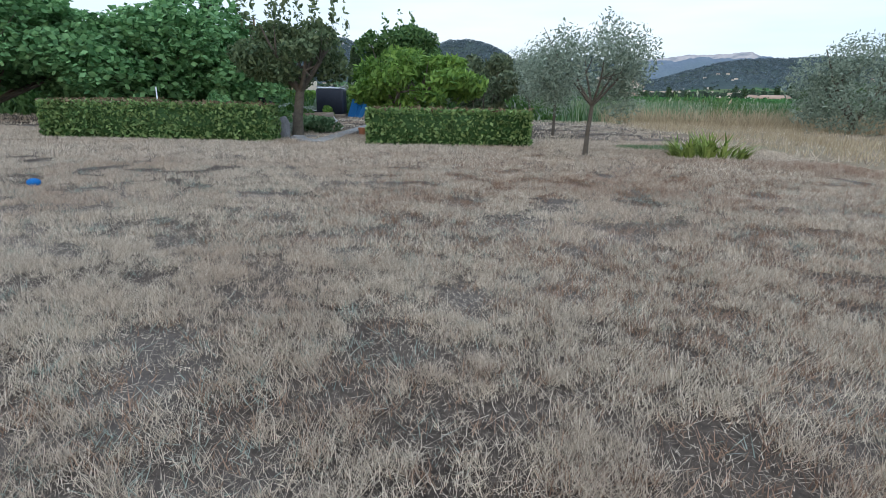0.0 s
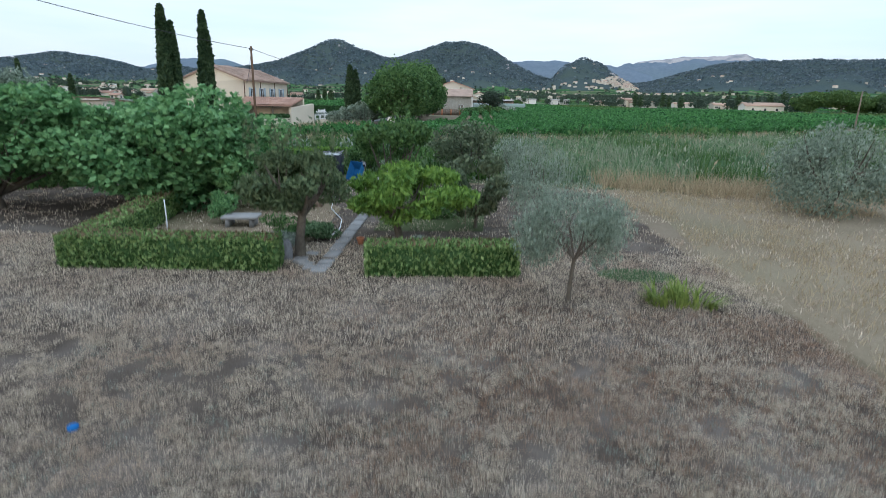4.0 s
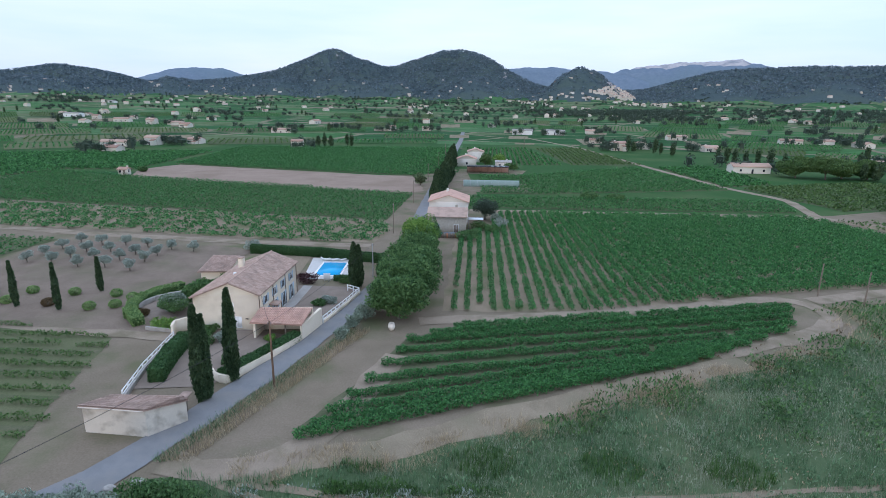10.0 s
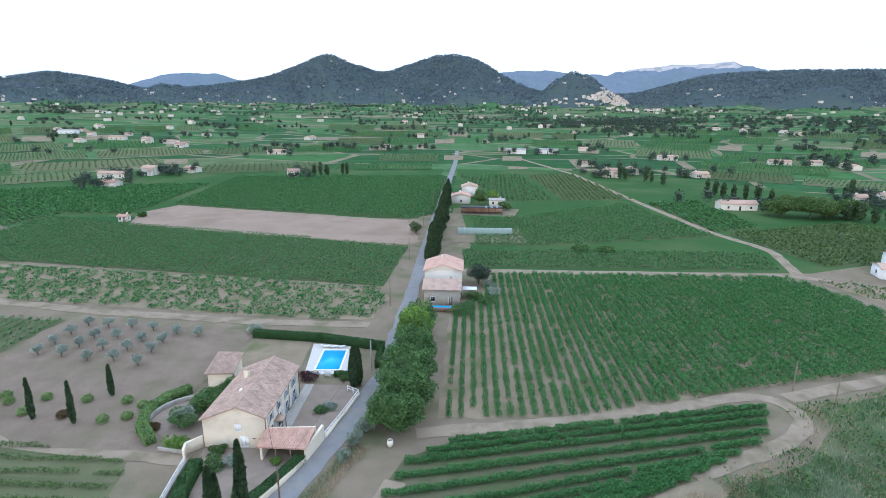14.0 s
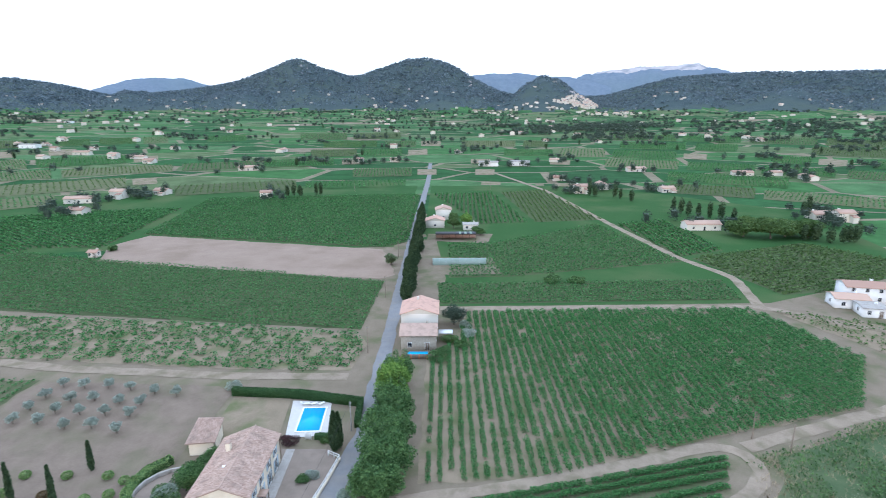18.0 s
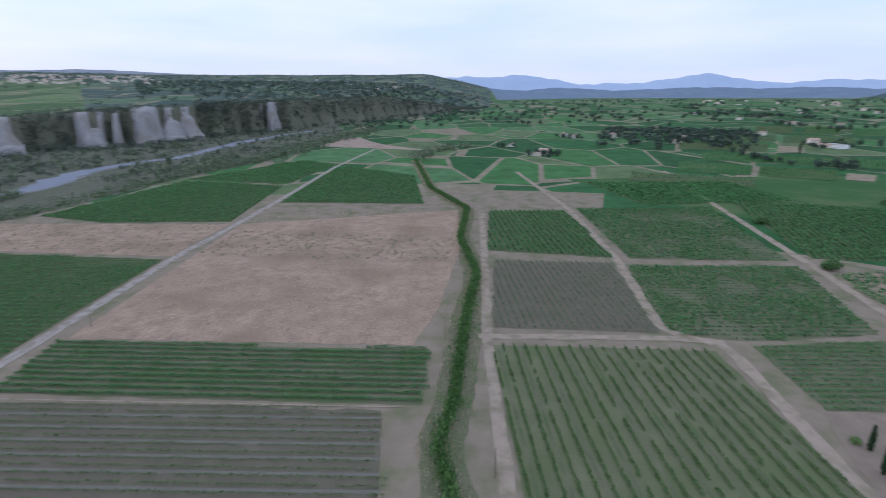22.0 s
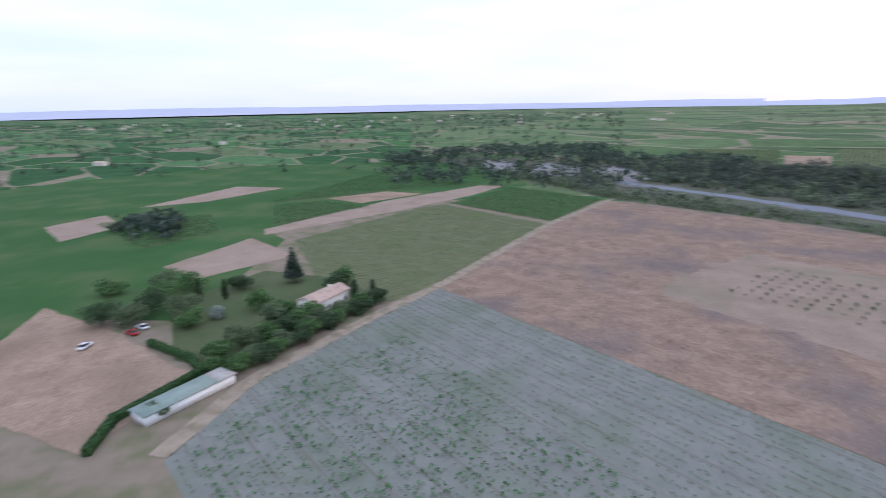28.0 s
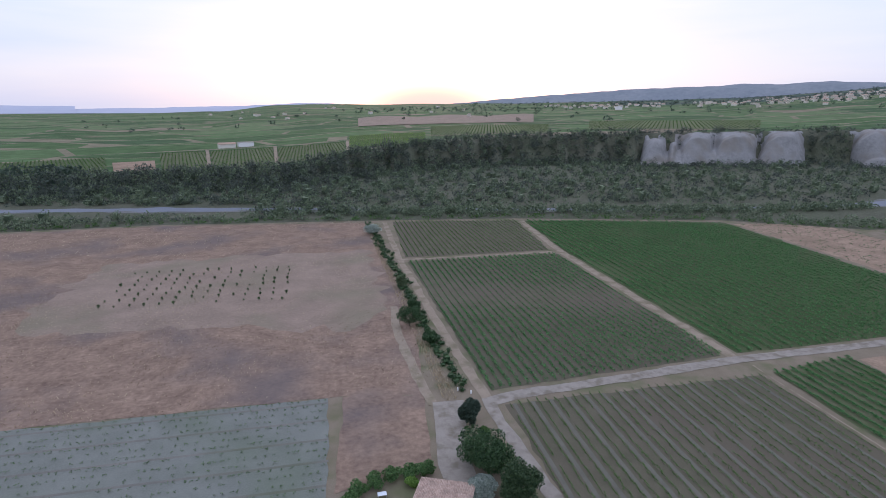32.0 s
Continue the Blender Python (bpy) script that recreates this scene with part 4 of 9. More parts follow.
patch("field_ground", "green weedy ground between the northern vineyards", [(-1, 152), (100, 155), (180, 190), (200, 300), (110, 400), (-8, 400), (-8, 250), (2, 180)], FIELD_GREEN, 0.012, layered=False)
# north, left of the road
patch("field_ground", "green weedy ground between the western vineyards", [(-20, 222), (-150, 215), (-300, 120), (-380, 90), (-390, 300), (-150, 400), (-18, 400)], FIELD_GREEN, 0.012, layered=False)
vineyard("sparse weedy vineyard", [(-170, 150), (-61, 139), (-21, 132), (-18, 126), (-20, 112), (-50, 113), (-108, 119), (-168, 131)], -5, 2.5, seed=21, per=44, leaf=0.36, gaps=0.12, mat=VINE, step=2.0, half_w=1.0, soil=VINE_SOIL)
vineyard("dense vineyard", [(-172, 152), (-172, 216), (-165, 211), (-105, 197), (-19, 176), (-21, 135), (-60, 140), (-129, 149)], -12, 2.3, seed=22, per=16, leaf=0.3, soil=GREEN_SOIL, half_w=0.42, height=1.15)
patch("ploughed_field", "bare ploughed pinkish-brown field", [(-141, 224), (-134, 243), (-24, 218), (-16, 183), (-21, 179), (-82, 190), (-132, 201)], PLOUGHED, 0.04)
vineyard("far dense vineyard", [(-138, 245), (-148, 344), (-15, 360), (-14, 232), (-24, 221)], -12, 2.4, seed=23, per=9, leaf=0.5, soil=GREEN_SOIL, half_w=0.5, height=1.15)
vineyard("left vineyard", [(-178, 196), (-232, 218), (-282, 262), (-209, 296), (-151, 311), (-143, 222), (-172, 220)], -35, 2.5, seed=24, per=6, leaf=0.75, soil=GREEN_SOIL, half_w=0.6)
vineyard("bushy vineyard", [(-296, 163), (-270, 238), (-183, 195), (-184, 152), (-187, 136)], -20, 2.5, seed=25, per=4, leaf=0.75, soil=GREEN_SOIL)
vineyard("western vineyard", [(-362, 100), (-362, 195), (-294, 199), (-291, 150), (-285, 112)], 88, 2.5, seed=26, per=3, leaf=0.9, soil=GREEN_SOIL)
# west
vineyard("wide row vineyard", [(-118, 13), (-114, 65), (-54, 63.5), (-44, 61), (-41, 50), (-37, 36), (-40, 13)], 1, 2.6, seed=31, single=True, row_label="row of young yellow-green grapevines", mat=VINE_PALE, soil=GRASSY_SOIL, per=16, leaf=0.22, half_w=0.34, gaps=0.06, height=0.9, step=2.0, plants=76, alley=WEEDY_SOIL, alley_w=0.7, every=2)
vineyard("small clipped vineyard", [(-116, 75), (-119, 108), (-87, 107.5), (-89, 74)], 88, 2.2, seed=32, per=16, leaf=0.24, mat=VINE, soil=WEEDY_SOIL, half_w=0.3, height=0.9, step=0.6)
vineyard("patchy vineyard", [(-181, 66), (-178, 125), (-122, 110), (-119, 75), (-124, 58)], 88, 2.4, seed=33, per=30, leaf=0.3, gaps=0.1, soil=WEEDY_SOIL, step=1.0, half_w=0.6, height=1.0, poor=0.05)
vineyard("dusty vineyard", [(-187, 20), (-183, 62), (-124, 56), (-128, 14)], 2, 2.0, seed=34, per=6, leaf=0.3, gaps=0.2, mat=VINE_GREY, half_w=0.26, soil=DUSTY_SOIL)
vineyard("large western vineyard", [(-277, 72), (-279, 143), (-184, 126), (-188, 70)], 88, 2.4, seed=35, per=10, leaf=0.45, gaps=0.12, soil=WEEDY_SOIL, half_w=0.4, height=1.0, poor=0.03)
vineyard("green western vineyard", [(-273, 26), (-273, 65), (-189, 65), (-200, 19)], 2, 2.4, seed=36, per=5, leaf=0.6, soil=GREEN_SOIL)
# south-west, beyond the ditch
vineyard("dark terrace vineyard", [(-121.5, -93.5), (-117, -31), (-116, -2), (-92, -3), (-94.5, -50), (-97.5, -91)], 87, 2.5, seed=41, single=True, row_label="dense row of dark green grapevines", soil=WEEDY_SOIL, per=40, leaf=0.19, half_w=0.34, step=1.8, height=0.95, plants=150, gaps=0.0)
vineyard("striped vineyard", [(-33.6, -91.8), (-94, -90.5), (-92.5, -46), (-90, -11), (-69, -9), (-34, -9)], 88, 1.95, seed=42, single=True, row_label="thin row of young grapevines with grassy alley", mat=VINE_PALE, soil=DUSTY_SOIL, per=9, leaf=0.2, half_w=0.18, height=0.8, gaps=0.05, step=2.6, plants=52, alley=ALLEY, every=2, alley_w=0.8)
patch("stubble_field", "dry straw-coloured stubble field", [(-246, -92), (-276, 10), (-198, 8), (-141, 0), (-118, -6), (-123, -92)], STUBBLE, 0.04)
vineyard("young plantation strip", [(-232, -90), (-221, 8), (-184, 4), (-196, -91)], 88, 3.2, seed=43, per=16, leaf=0.3, gaps=0.3, mat=VINE_GREY, soil=STUBBLE, z=0.06, step=3.2, half_w=0.5, height=1.0)
vineyard("vineyard by the ditch", [(-298, -88.5), (-420, -84), (-455, -78), (-400, -18), (-293, -8)], 88, 2.5, seed=44, per=6, leaf=0.5, soil=GREEN_SOIL, half_w=0.4, height=1.0)
vineyard("vineyard by the river", [(-265, -199), (-378, -177), (-356, -103), (-251, -99), (-250, -158)], 2, 2.5, seed=45, per=8, leaf=0.45, soil=GREEN_SOIL, mat=VINE, half_w=0.45, height=1.0)
vineyard("far vineyard by the river", [(-384, -179), (-498, -123), (-467, -88), (-362, -102)], -10, 2.5, seed=57, per=6, leaf=0.5, soil=GREEN_SOIL, half_w=0.45, height=1.0)
patch("pale_field", "pale pinkish bare field", [(-639, -140), (-777, -126), (-730, -12), (-590, -20)], PLOUGHED, 0.06)
vineyard("slanting vineyard", [(-32.8, -97.8), (-92, -101), (-93.8, -197), (-32, -198.7)], 90, 2.1, seed=46, per=18, leaf=0.25, gaps=0.06, mat=VINE, soil=DUSTY_SOIL, half_w=0.34, height=1.05, step=0.6, vigour=lambda x, y: 0.2 + 1.05 * (1 - math.exp(-((y + 152 + 0.35 * (x + 60)) / 17.0) ** 2)) - (0.25 if y < -170 and x > -62 else 0.0))
vineyard("upper slanting vineyard", [(-32, -205), (-92.8, -203), (-101, -264), (-37, -274.5)], 89, 2.1, seed=47, per=9, leaf=0.26, mat=VINE_PALE, soil=DUSTY_SOIL, half_w=0.24, height=0.9, step=0.65)
vineyard("broad dark vineyard", [(-105, -262.5), (-205, -235), (-200, -179), (-190, -101), (-112, -101), (-97, -101.5), (-98.5, -198)], 89, 2.9, seed=48, per=26, leaf=0.25, half_w=0.45, step=0.65, soil=GREEN_SOIL, height=1.1, poor=0.02)
vineyard("thin orchard strip", [(-207, -231), (-250, -221), (-246, -97.5), (-194, -100), (-203, -178)], 88, 3.5, seed=49, per=8, leaf=0.34, gaps=0.4, mat=VINE_GREY, soil=STUBBLE, step=2.4, half_w=0.5, height=0.9)
# south
patch("dry_meadow", "large dry brown meadow with rough patches", [(184, -284), (80, -289), (-24, -275), (-24, -140), (-18.5, -99), (-2, -102.5), (131, -106.5), (165, -204)], HEATH, 0.04)
patch("sapling_plot", "smooth tan plot of the meadow planted with saplings", ragged([(79, -220), (30, -222), (-19.5, -219), (-17.8, -150), (-6, -136), (30, -147), (78, -152), (83, -178)], 4, 4.0), FALLOW, 0.045)
vineyard("pale young vineyard", [(130.5, -106), (1, -102.3), (1.6, -79), (4, -60), (40, -14), (94, -14), (111, -38.6), (123.5, -79.8)], -1.5, 2.1, seed=52, per=9, leaf=0.2, gaps=0.3, mat=VINE_GREY, soil=ASHY_SOIL, half_w=0.2, height=0.6, step=1.1, row_label="rows of small patchy grapevines on pale grey soil", alley=GREY_SOIL, alley_w=0.6, every=3)
vineyard("lush corner of the young vineyard", [(92, -17), (104, -39.5), (107, -62), (108, -75), (87, -74), (58, -70), (28, -68), (8, -58), (40, -17)], -1.5, 2.1, seed=56, per=22, leaf=0.26, gaps=0.45, mat=VINE, soil=ASHY_SOIL, half_w=0.4, step=1.3, height=0.85, z=0.035, poor=0.06)
patch("green_plain", "weedy green fields of the south-eastern plain", [(172, 50), (180, -14), (158, -36), (230, -98), (258, -100), (256, -210), (262, -300), (420, -420), (560, -200), (560, 160), (300, 160)], FIELD_GREEN, 0.012, layered=False)
patch("dry_verge", "dry brown weedy verge", [(-2, -102.2), (-18.5, -99.3), (-15.5, -77), (1, -73)], HEATH, 0.045)
vineyard("olive green field", [(226, -101), (247, -187), (246, -206), (168, -206), (135, -110), (131, -87), (164, -80)], 88, 2.5, seed=53, per=5, leaf=0.3, gaps=0.3, mat=VINE_GREY, soil=GRASSY_SOIL, height=0.7)
vineyard("corner vineyard", [(246, -211), (262, -283), (189, -285), (171, -213)], 88, 2.5, seed=54, per=7, leaf=0.4, soil=GREEN_SOIL)
patch("bare_strip", "long bare beige strip of soil", [(246, -95), (249, -175), (258, -240), (272, -285), (286, -274), (282, -190), (258, -100)], PLOUGHED, 0.045)
vineyard("side vineyard", [(316, -130), (310, -161), (272, -170), (263, -107)], 70, 2.6, seed=55, per=6, leaf=0.45, soil=GREEN_SOIL)
vineyard("green vineyard beyond the strip", [(332, -137), (398, -250), (292, -284), (317, -214), (322, -165)], 70, 2.6, seed=58, per=5, leaf=0.5, soil=GREEN_SOIL)
vineyard("green plot of the plain", [(334, -40), (315, -93), (268, -82), (258, -45)], 60, 2.6, seed=59, per=5, leaf=0.5, soil=GREEN_SOIL)
patch("threshing_ground", "bare pale soil with dark heaps", [(318, -167), (314, -211), (287, -222), (286, -173)], STUBBLE, 0.045)

patch("dry_plot", "bare beige plot of the plain", [(372, -69), (418, -145), (384, -168), (364, -105)], PLOUGHED, 0.045)
patch("dry_plot", "bare beige plot of the plain", [(300, -20), (345, -18), (360, -48), (318, -50)], PLOUGHED, 0.045)

ribbon("ditch_verge", "weedy green verge along the ditch", [(-496, -21), (-343, -5), (-278, 15), (-216, 9), (-171, 13), (-138, 8), (-111, 5), (-91, 3), (-79, 0), (-66, 2), (-45, 3), (-30, 5)], 8, WEEDY_SOIL, 0.02, "verge", 0.3, 40)

# roads
ribbon("road", "narrow worn asphalt lane between the fields", [(-40, 22), (-29.5, 33), (-26.3, 39), (-21.5, 53.5), (-17, 70), (-13.6, 84), (-13, 116), (-13, 153), (-13, 242), (-12, 324), (-11, 441), (-13, 600), (-15, 1000), (-20, 2000)], 3.6, ASPHALT, 0.07)
ribbon("track", "pale earth track past the vineyard", [(-24, 38), (-17, 36), (-12, 42), (-8.5, 55), (-7, 62)], 3.0, TRACK, 0.05, seed=3)
ribbon("track", "stony track curving round the vineyard", [(-6, 70), (10, 73), (30, 78), (49, 84.5), (54, 83), (54, 76), (46, 69.5), (36, 65), (30, 62)], 2.6, TRACK, 0.055, seed=4)
ribbon("track", "stony track between vineyards", [(54, 83.5), (84, 94), (120, 105)], 3.0, TRACK, 0.05, seed=5)
ribbon("track", "pale farm track", [(0, 150.5), (50, 151.5), (95, 152), (125, 128), (150, 110)], 3.2, TRACK, 0.05, seed=6)
ribbon("track", "pale farm track", [(95, 152), (102, 180), (93, 204), (84, 272), (72, 378), (40, 500)], 3.4, TRACK, 0.052, seed=7)
ribbon("track", "farm track beside an irrigation ditch", [(-20, 109), (-46, 109.5), (-87, 113), (-170, 129), (-290, 150), (-420, 175)], 3.2, TRACK, 0.05, seed=8)
ribbon("track", "earth track between vineyards", [(-36, 62), (-117, 69), (-125, 57), (-187, 65), (-280, 68), (-420, 60)], 3.0, TRACK, 0.05, seed=9)
ribbon("track", "earth track between vineyards", [(-123, 10), (-121, 60), (-118, 70)], 3.0, TRACK, 0.052, seed=10)
ribbon("track", "earth track along the ditch", [(-33, 10), (-80, 11), (-120, 12), (-190, 17), (-270, 22)], 2.6, TRACK, 0.051, seed=11)
ribbon("track", "white gravel farm road", [(-31, -93.5), (-36, -95), (-60, -96), (-95, -98.5), (-138, -98), (-190, -98), (-247, -94), (-300, -91), (-450, -86), (-600, -70)], 3.2, GRAVEL, 0.06, seed=12)
ribbon("track", "dull concrete strip between vineyards", [(-95.8, -95), (-95.2, -89.5), (-93.5, -55), (-91.1, -5)], 0.45, TRACK, 0.062, seed=13, rough=0.03)
ribbon("track", "pale lane by the house", [(-31, -95), (-30.8, -83), (-31.4, -74), (-32, -60), (-32.5, -30), (-36, 0), (-36, 22)], 2.6, GRAVEL, 0.06, seed=14)
ribbon("track", "straight earth track to the river", [(-30.8, -95), (-29.8, -140), (-29.6, -205), (-33, -276)], 2.4, TRACK, 0.058, seed=15)
ribbon("track", "earth track between vineyards", [(-94.5, -98), (-95.5, -147), (-96.5, -200), (-103.5, -264)], 2.8, TRACK, 0.056, seed=16)
ribbon("track", "pale cross track", [(-30, -201.8), (-96, -200)], 2.2, TRACK, 0.054, seed=17)
ribbon("track", "grassy wheel track", [(-19.5, -95), (-18.8, -105), (-17.9, -134), (-20, -152)], 2.2, TRACK, 0.06, seed=18)
ribbon("track", "dusty lane along the meadow", [(96, -13.5), (112, -36), (126.5, -82), (133, -108), (167.5, -207), (186, -290)], 4.0, TRACK, 0.06, seed=19)
patch("driveway", "pale gravel drive beside the house", [(-19.6, -95.8), (-26, -95.4), (-24.6, -88), (-22.3, -81.5), (-21.5, -66), (-16.5, -66), (-16.3, -76.5), (-18.4, -88)], GRAVEL, 0.065, "driveway")

# river
near = [(330, -330), (187, -289), (80, -292), (-33, -279), (-103, -269), (-208, -240), (-262, -205), (-385, -186), (-520, -150), (-700, -140), (-920, -100)]
farl = [(-math.sin(radians(v)) * (np.interp(v, BANK_B, BANK_R) - 10), math.cos(radians(v)) * (np.interp(v, BANK_B, BANK_R) - 10)) for v in range(98, 215, 4)]
patch("river_plain", "scrubby gravel floodplain of the river", near[::-1] + farl[::-1], SCRUB, 0.02, "riverbed")
# course of the water: x, y and width
COURSE = [(330, -470, 7), (212, -352, 7), (166, -349, 8), (141, -345, 14), (108, -340, 13), (52, -329, 9), (30, -326, 6), (-30, -311, 3), (-80, -302, 5), (-118, -291, 6), (-190, -276, 3), (-254, -267, 4), (-310, -262, 4), (-345, -263, 14), (-385, -272, 20), (-425, -277, 18), (-460, -275, 13), (-490, -268, 11), (-530, -249, 11), (-612, -251, 13), (-690, -250, 14), (-806, -233, 14), (-920, -205, 10)]
RIVER_LINE = [(x, y) for x, y, _ in COURSE]


def reach(name, label, mat, z, grow, shift, category, seed):
    """A stretch of water or gravel along the course, with wandering edges."""
    P = np.array(COURSE, float)
    d = np.r_[0, np.cumsum(np.hypot(*np.diff(P[:, :2], axis=0).T))]
    t = np.arange(0, d[-1], 2.5)
    Q = np.stack([np.interp(t, d, P[:, k]) for k in range(3)], 1)
    for _ in range(6):
        Q[1:-1] = (Q[:-2] + 2 * Q[1:-1] + Q[2:]) / 4
    T = np.gradient(Q[:, :2], axis=0)
    N = np.stack([-T[:, 1], T[:, 0]], 1) / np.linalg.norm(T, axis=1)[:, None]
    wig = np.array([[noise.noise((k * 0.035, 4.0 * side, seed)) + 0.6 * noise.noise((k * 0.16, 4.0 * side, seed)) for side in (1, 2)] for k in range(len(t))])
    half = Q[:, 2:] / 2 * np.clip(1 + 1.1 * wig, 0.12, 2.2) + grow * np.clip(0.7 + 1.6 * wig[:, ::-1], 0, 2.5)
    Lf, Rt = Q[:, :2] + N * (half[:, :1] + shift), Q[:, :2] - N * (half[:, 1:] - shift)
    V = np.concatenate([np.c_[Lf, np.full(len(Q), z)], np.c_[Rt, np.full(len(Q), z)]])
    k, n = np.arange(len(Q) - 1), len(Q)
    thing(name, label, category, kind="structure", me=mesh_of(name, V, np.stack([k, k + n, k + n + 1, k + 1], 1), mat))


reach("riverbed_gravel", "pale grey gravel bars along the river", RIVER_GRAVEL, 0.17, 3.5, -1.5, "riverbed", 21)
reach("water", "shallow grey-blue river", RIVER_WATER, 0.21, 0.0, 0.0, "river", 22)

# ---- the garden in the foreground ----
def rosettes(C, size, per, rng):
    """Whorls of broad leaves, as figs have: per leaves round each centre."""
    C = np.repeat(np.asarray(C, float), per, axis=0)
    n = len(C)
    ph = rng.uniform(0, 2 * np.pi, n)
    a = np.stack([np.cos(ph), np.sin(ph), rng.uniform(-0.9, 0.45, n)], 1)
    a /= np.linalg.norm(a, axis=1)[:, None]
    side = np.cross(a, np.array([0, 0, 0.55]) + 1.0 * unit(n, rng))
    side /= np.linalg.norm(side, axis=1)[:, None]
    s = size * rng.uniform(0.7, 1.25, (n, 1))
    return np.stack([C + a * s * 0.1, C + a * s * 0.62 + side * s * 0.34, C + a * s * 1.1, C + a * s * 0.62 - side * s * 0.34], 1)


def fig_tree(label, x, y, lobes, n, seed, limbs, spread, fork, top):
    rng = np.random.default_rng(seed)
    ob = thing("fig_tree", label, "fig tree", pose(x, y, 0))
    child("trunk", trunk_mesh("trunk", fork, 0.11, spread, limbs, rng, None, 0.1, top), ob)
    child("crown", soup("crown", rosettes(blob_points(n, lobes, rng, 0.55), 0.18, 5, rng), 4, FIG), ob)
    return ob


patch("lawn", "parched brown garden lawn", ragged([(-26, -14), (6.6, -14), (6.3, 7), (6.0, 12), (6.0, 15.5), (5.8, 21), (-1, 22.5), (-9, 23.5), (-22, 18)], 0.6, 0.4), LAWN, 0.004, "lawn", layered=False)
patch("straw_ground", "pale dry grass beside the lawn", [(6.4, -12), (46, -12), (60, 18), (34, 20), (6, 22), (6.8, 17), (6.3, 12), (6.5, 7)], STRAW_GROUND, 0.006, "meadow", layered=False)
patch("meadow_ground", "wild meadow of tall green and straw grass", [(6, 22), (34, 20), (60, 18), (140, 30), (160, 108), (120, 102), (85, 91), (58, 80.5), (56, 75), (48, 66.5), (30, 58), (8, 45.5), (-14, 38), (-24, 36), (-32, 24), (-22, 19), (-9, 24), (-1, 23)], MEADOW, 0.008, "meadow", layered=False)
ribbon("track", "faint pale wheel track through tall grass", [(-21, 37), (-16, 34.3), (-7.9, 32.6), (3, 32), (10.4, 31), (24, 29), (40, 26)], 0.7, STRAW_GROUND, 0.03, seed=31, rough=0.1)
ribbon("track", "faint pale wheel track through tall grass", [(-21, 37.5), (-12, 35.2), (0, 35), (12, 36), (31, 39), (60, 44)], 0.6, STRAW_GROUND, 0.03, seed=32)

ribbon("straw_verge", "pale dry verge below the vineyard", [(-17.5, 36.8), (-14, 39.2), (-5, 41.2), (7.6, 48.7), (25, 57.2), (34, 61)], 3.4, STRAW_GROUND, 0.02, "verge", 0.3, 33)


def grass(name, label, n, area, height, width, mat, seed, lean=0.35, keep=None, category="grass", clump=0.0, tuft=1, tuft_r=0.02):
    rng = np.random.default_rng(seed)
    x0, y0, x1, y1 = area
    n //= tuft
    C = np.column_stack([rng.uniform(x0, x1, n), rng.uniform(y0, y1, n), np.full(n, 0.01)])
    if clump:
        v = np.array([noise.noise((p[0] * clump, p[1] * clump, seed)) for p in C])
        C = C[v > rng.uniform(-0.45, 0.35, len(C))]
    if keep:
        C = C[keep(C[:, 0], C[:, 1])]
    if tuft > 1:
        C = np.repeat(C, tuft, axis=0)
        C += rng.normal(size=C.shape) * (tuft_r, tuft_r, 0)
    thing(name, label, category, kind="stuff", me=soup(name, blades(C, height, width, rng, lean), 3, mat))


def weeds(name, label, n, area, height, leaf, mat, seed, keep=None, clump=0.3, floor=-0.1):
    """Tangled wild plants: upright leaves in uneven drifts whose height varies from drift to drift."""
    rng = np.random.default_rng(seed)
    x0, y0, x1, y1 = area
    C = np.column_stack([rng.uniform(x0, x1, n), rng.uniform(y0, y1, n), np.zeros(n)])
    v = np.array([noise.noise((p[0] * clump, p[1] * clump, seed)) for p in C])
    ok = v > rng.uniform(floor - 0.15, floor + 0.15, n)
    if keep:
        ok &= keep(C[:, 0], C[:, 1])
    C, v = C[ok], v[ok]
    C[:, 2] = 0.05 + rng.random(len(C)) * height * (0.35 + 1.3 * np.clip(v - floor, 0, 0.8))
    thing(name, label, "weeds", kind="stuff", me=soup(name, leaves(C, leaf, rng, 2.4, upright=True), 4, mat))


cone = lambda x, y: np.abs(x - 1.2) < 0.95 * (y - 0.4) + 0.6
grass("dry_grass", "short parched lawn grass blades", 460000, (-2.6, 0.9, 5.2, 3.4), 0.038, 0.0012, DRY_BLADE, 61, 0.6, cone, clump=3.0, tuft=28, tuft_r=0.02)
grass("dry_grass", "short parched lawn grass blades", 420000, (-6.5, 3.4, 6.4, 7.2), 0.040, 0.002, DRY_BLADE, 62, 0.55, cone, clump=2.5, tuft=18, tuft_r=0.03)
grass("dry_grass", "short parched lawn grass", 150000, (-10.5, 7.2, 6.4, 12.5), 0.045, 0.0042, DRY_BLADE, 63, 0.55, cone, tuft=9, tuft_r=0.06)
grass("dry_grass", "short parched lawn grass", 60000, (-16, 10, 6.4, 23.5), 0.055, 0.010, DRY_BLADE, 60, 0.6, clump=1.2, tuft=4, tuft_r=0.06)
grass("lawn_stubble", "fine brown stubble of the dead lawn", 150000, (-3.4, 0.9, 5.8, 5.0), 0.011, 0.0014, DRY_BLADE, 52, 2.2, cone)
grass("brown_grass", "reddish-brown dead lawn grass blades", 200000, (-2.0, 1.5, 6.4, 9.0), 0.040, 0.002, RUST_BLADE, 64, 0.6, lambda x, y: cone(x, y) & (x + 0.5 * np.sin(y * 1.7) + 0.3 * np.sin(y * 4.1 + x) > 0.2 + 0.9 * np.sin(x * 57.0 + y * 91.0)), clump=0.55, tuft=14, tuft_r=0.03)
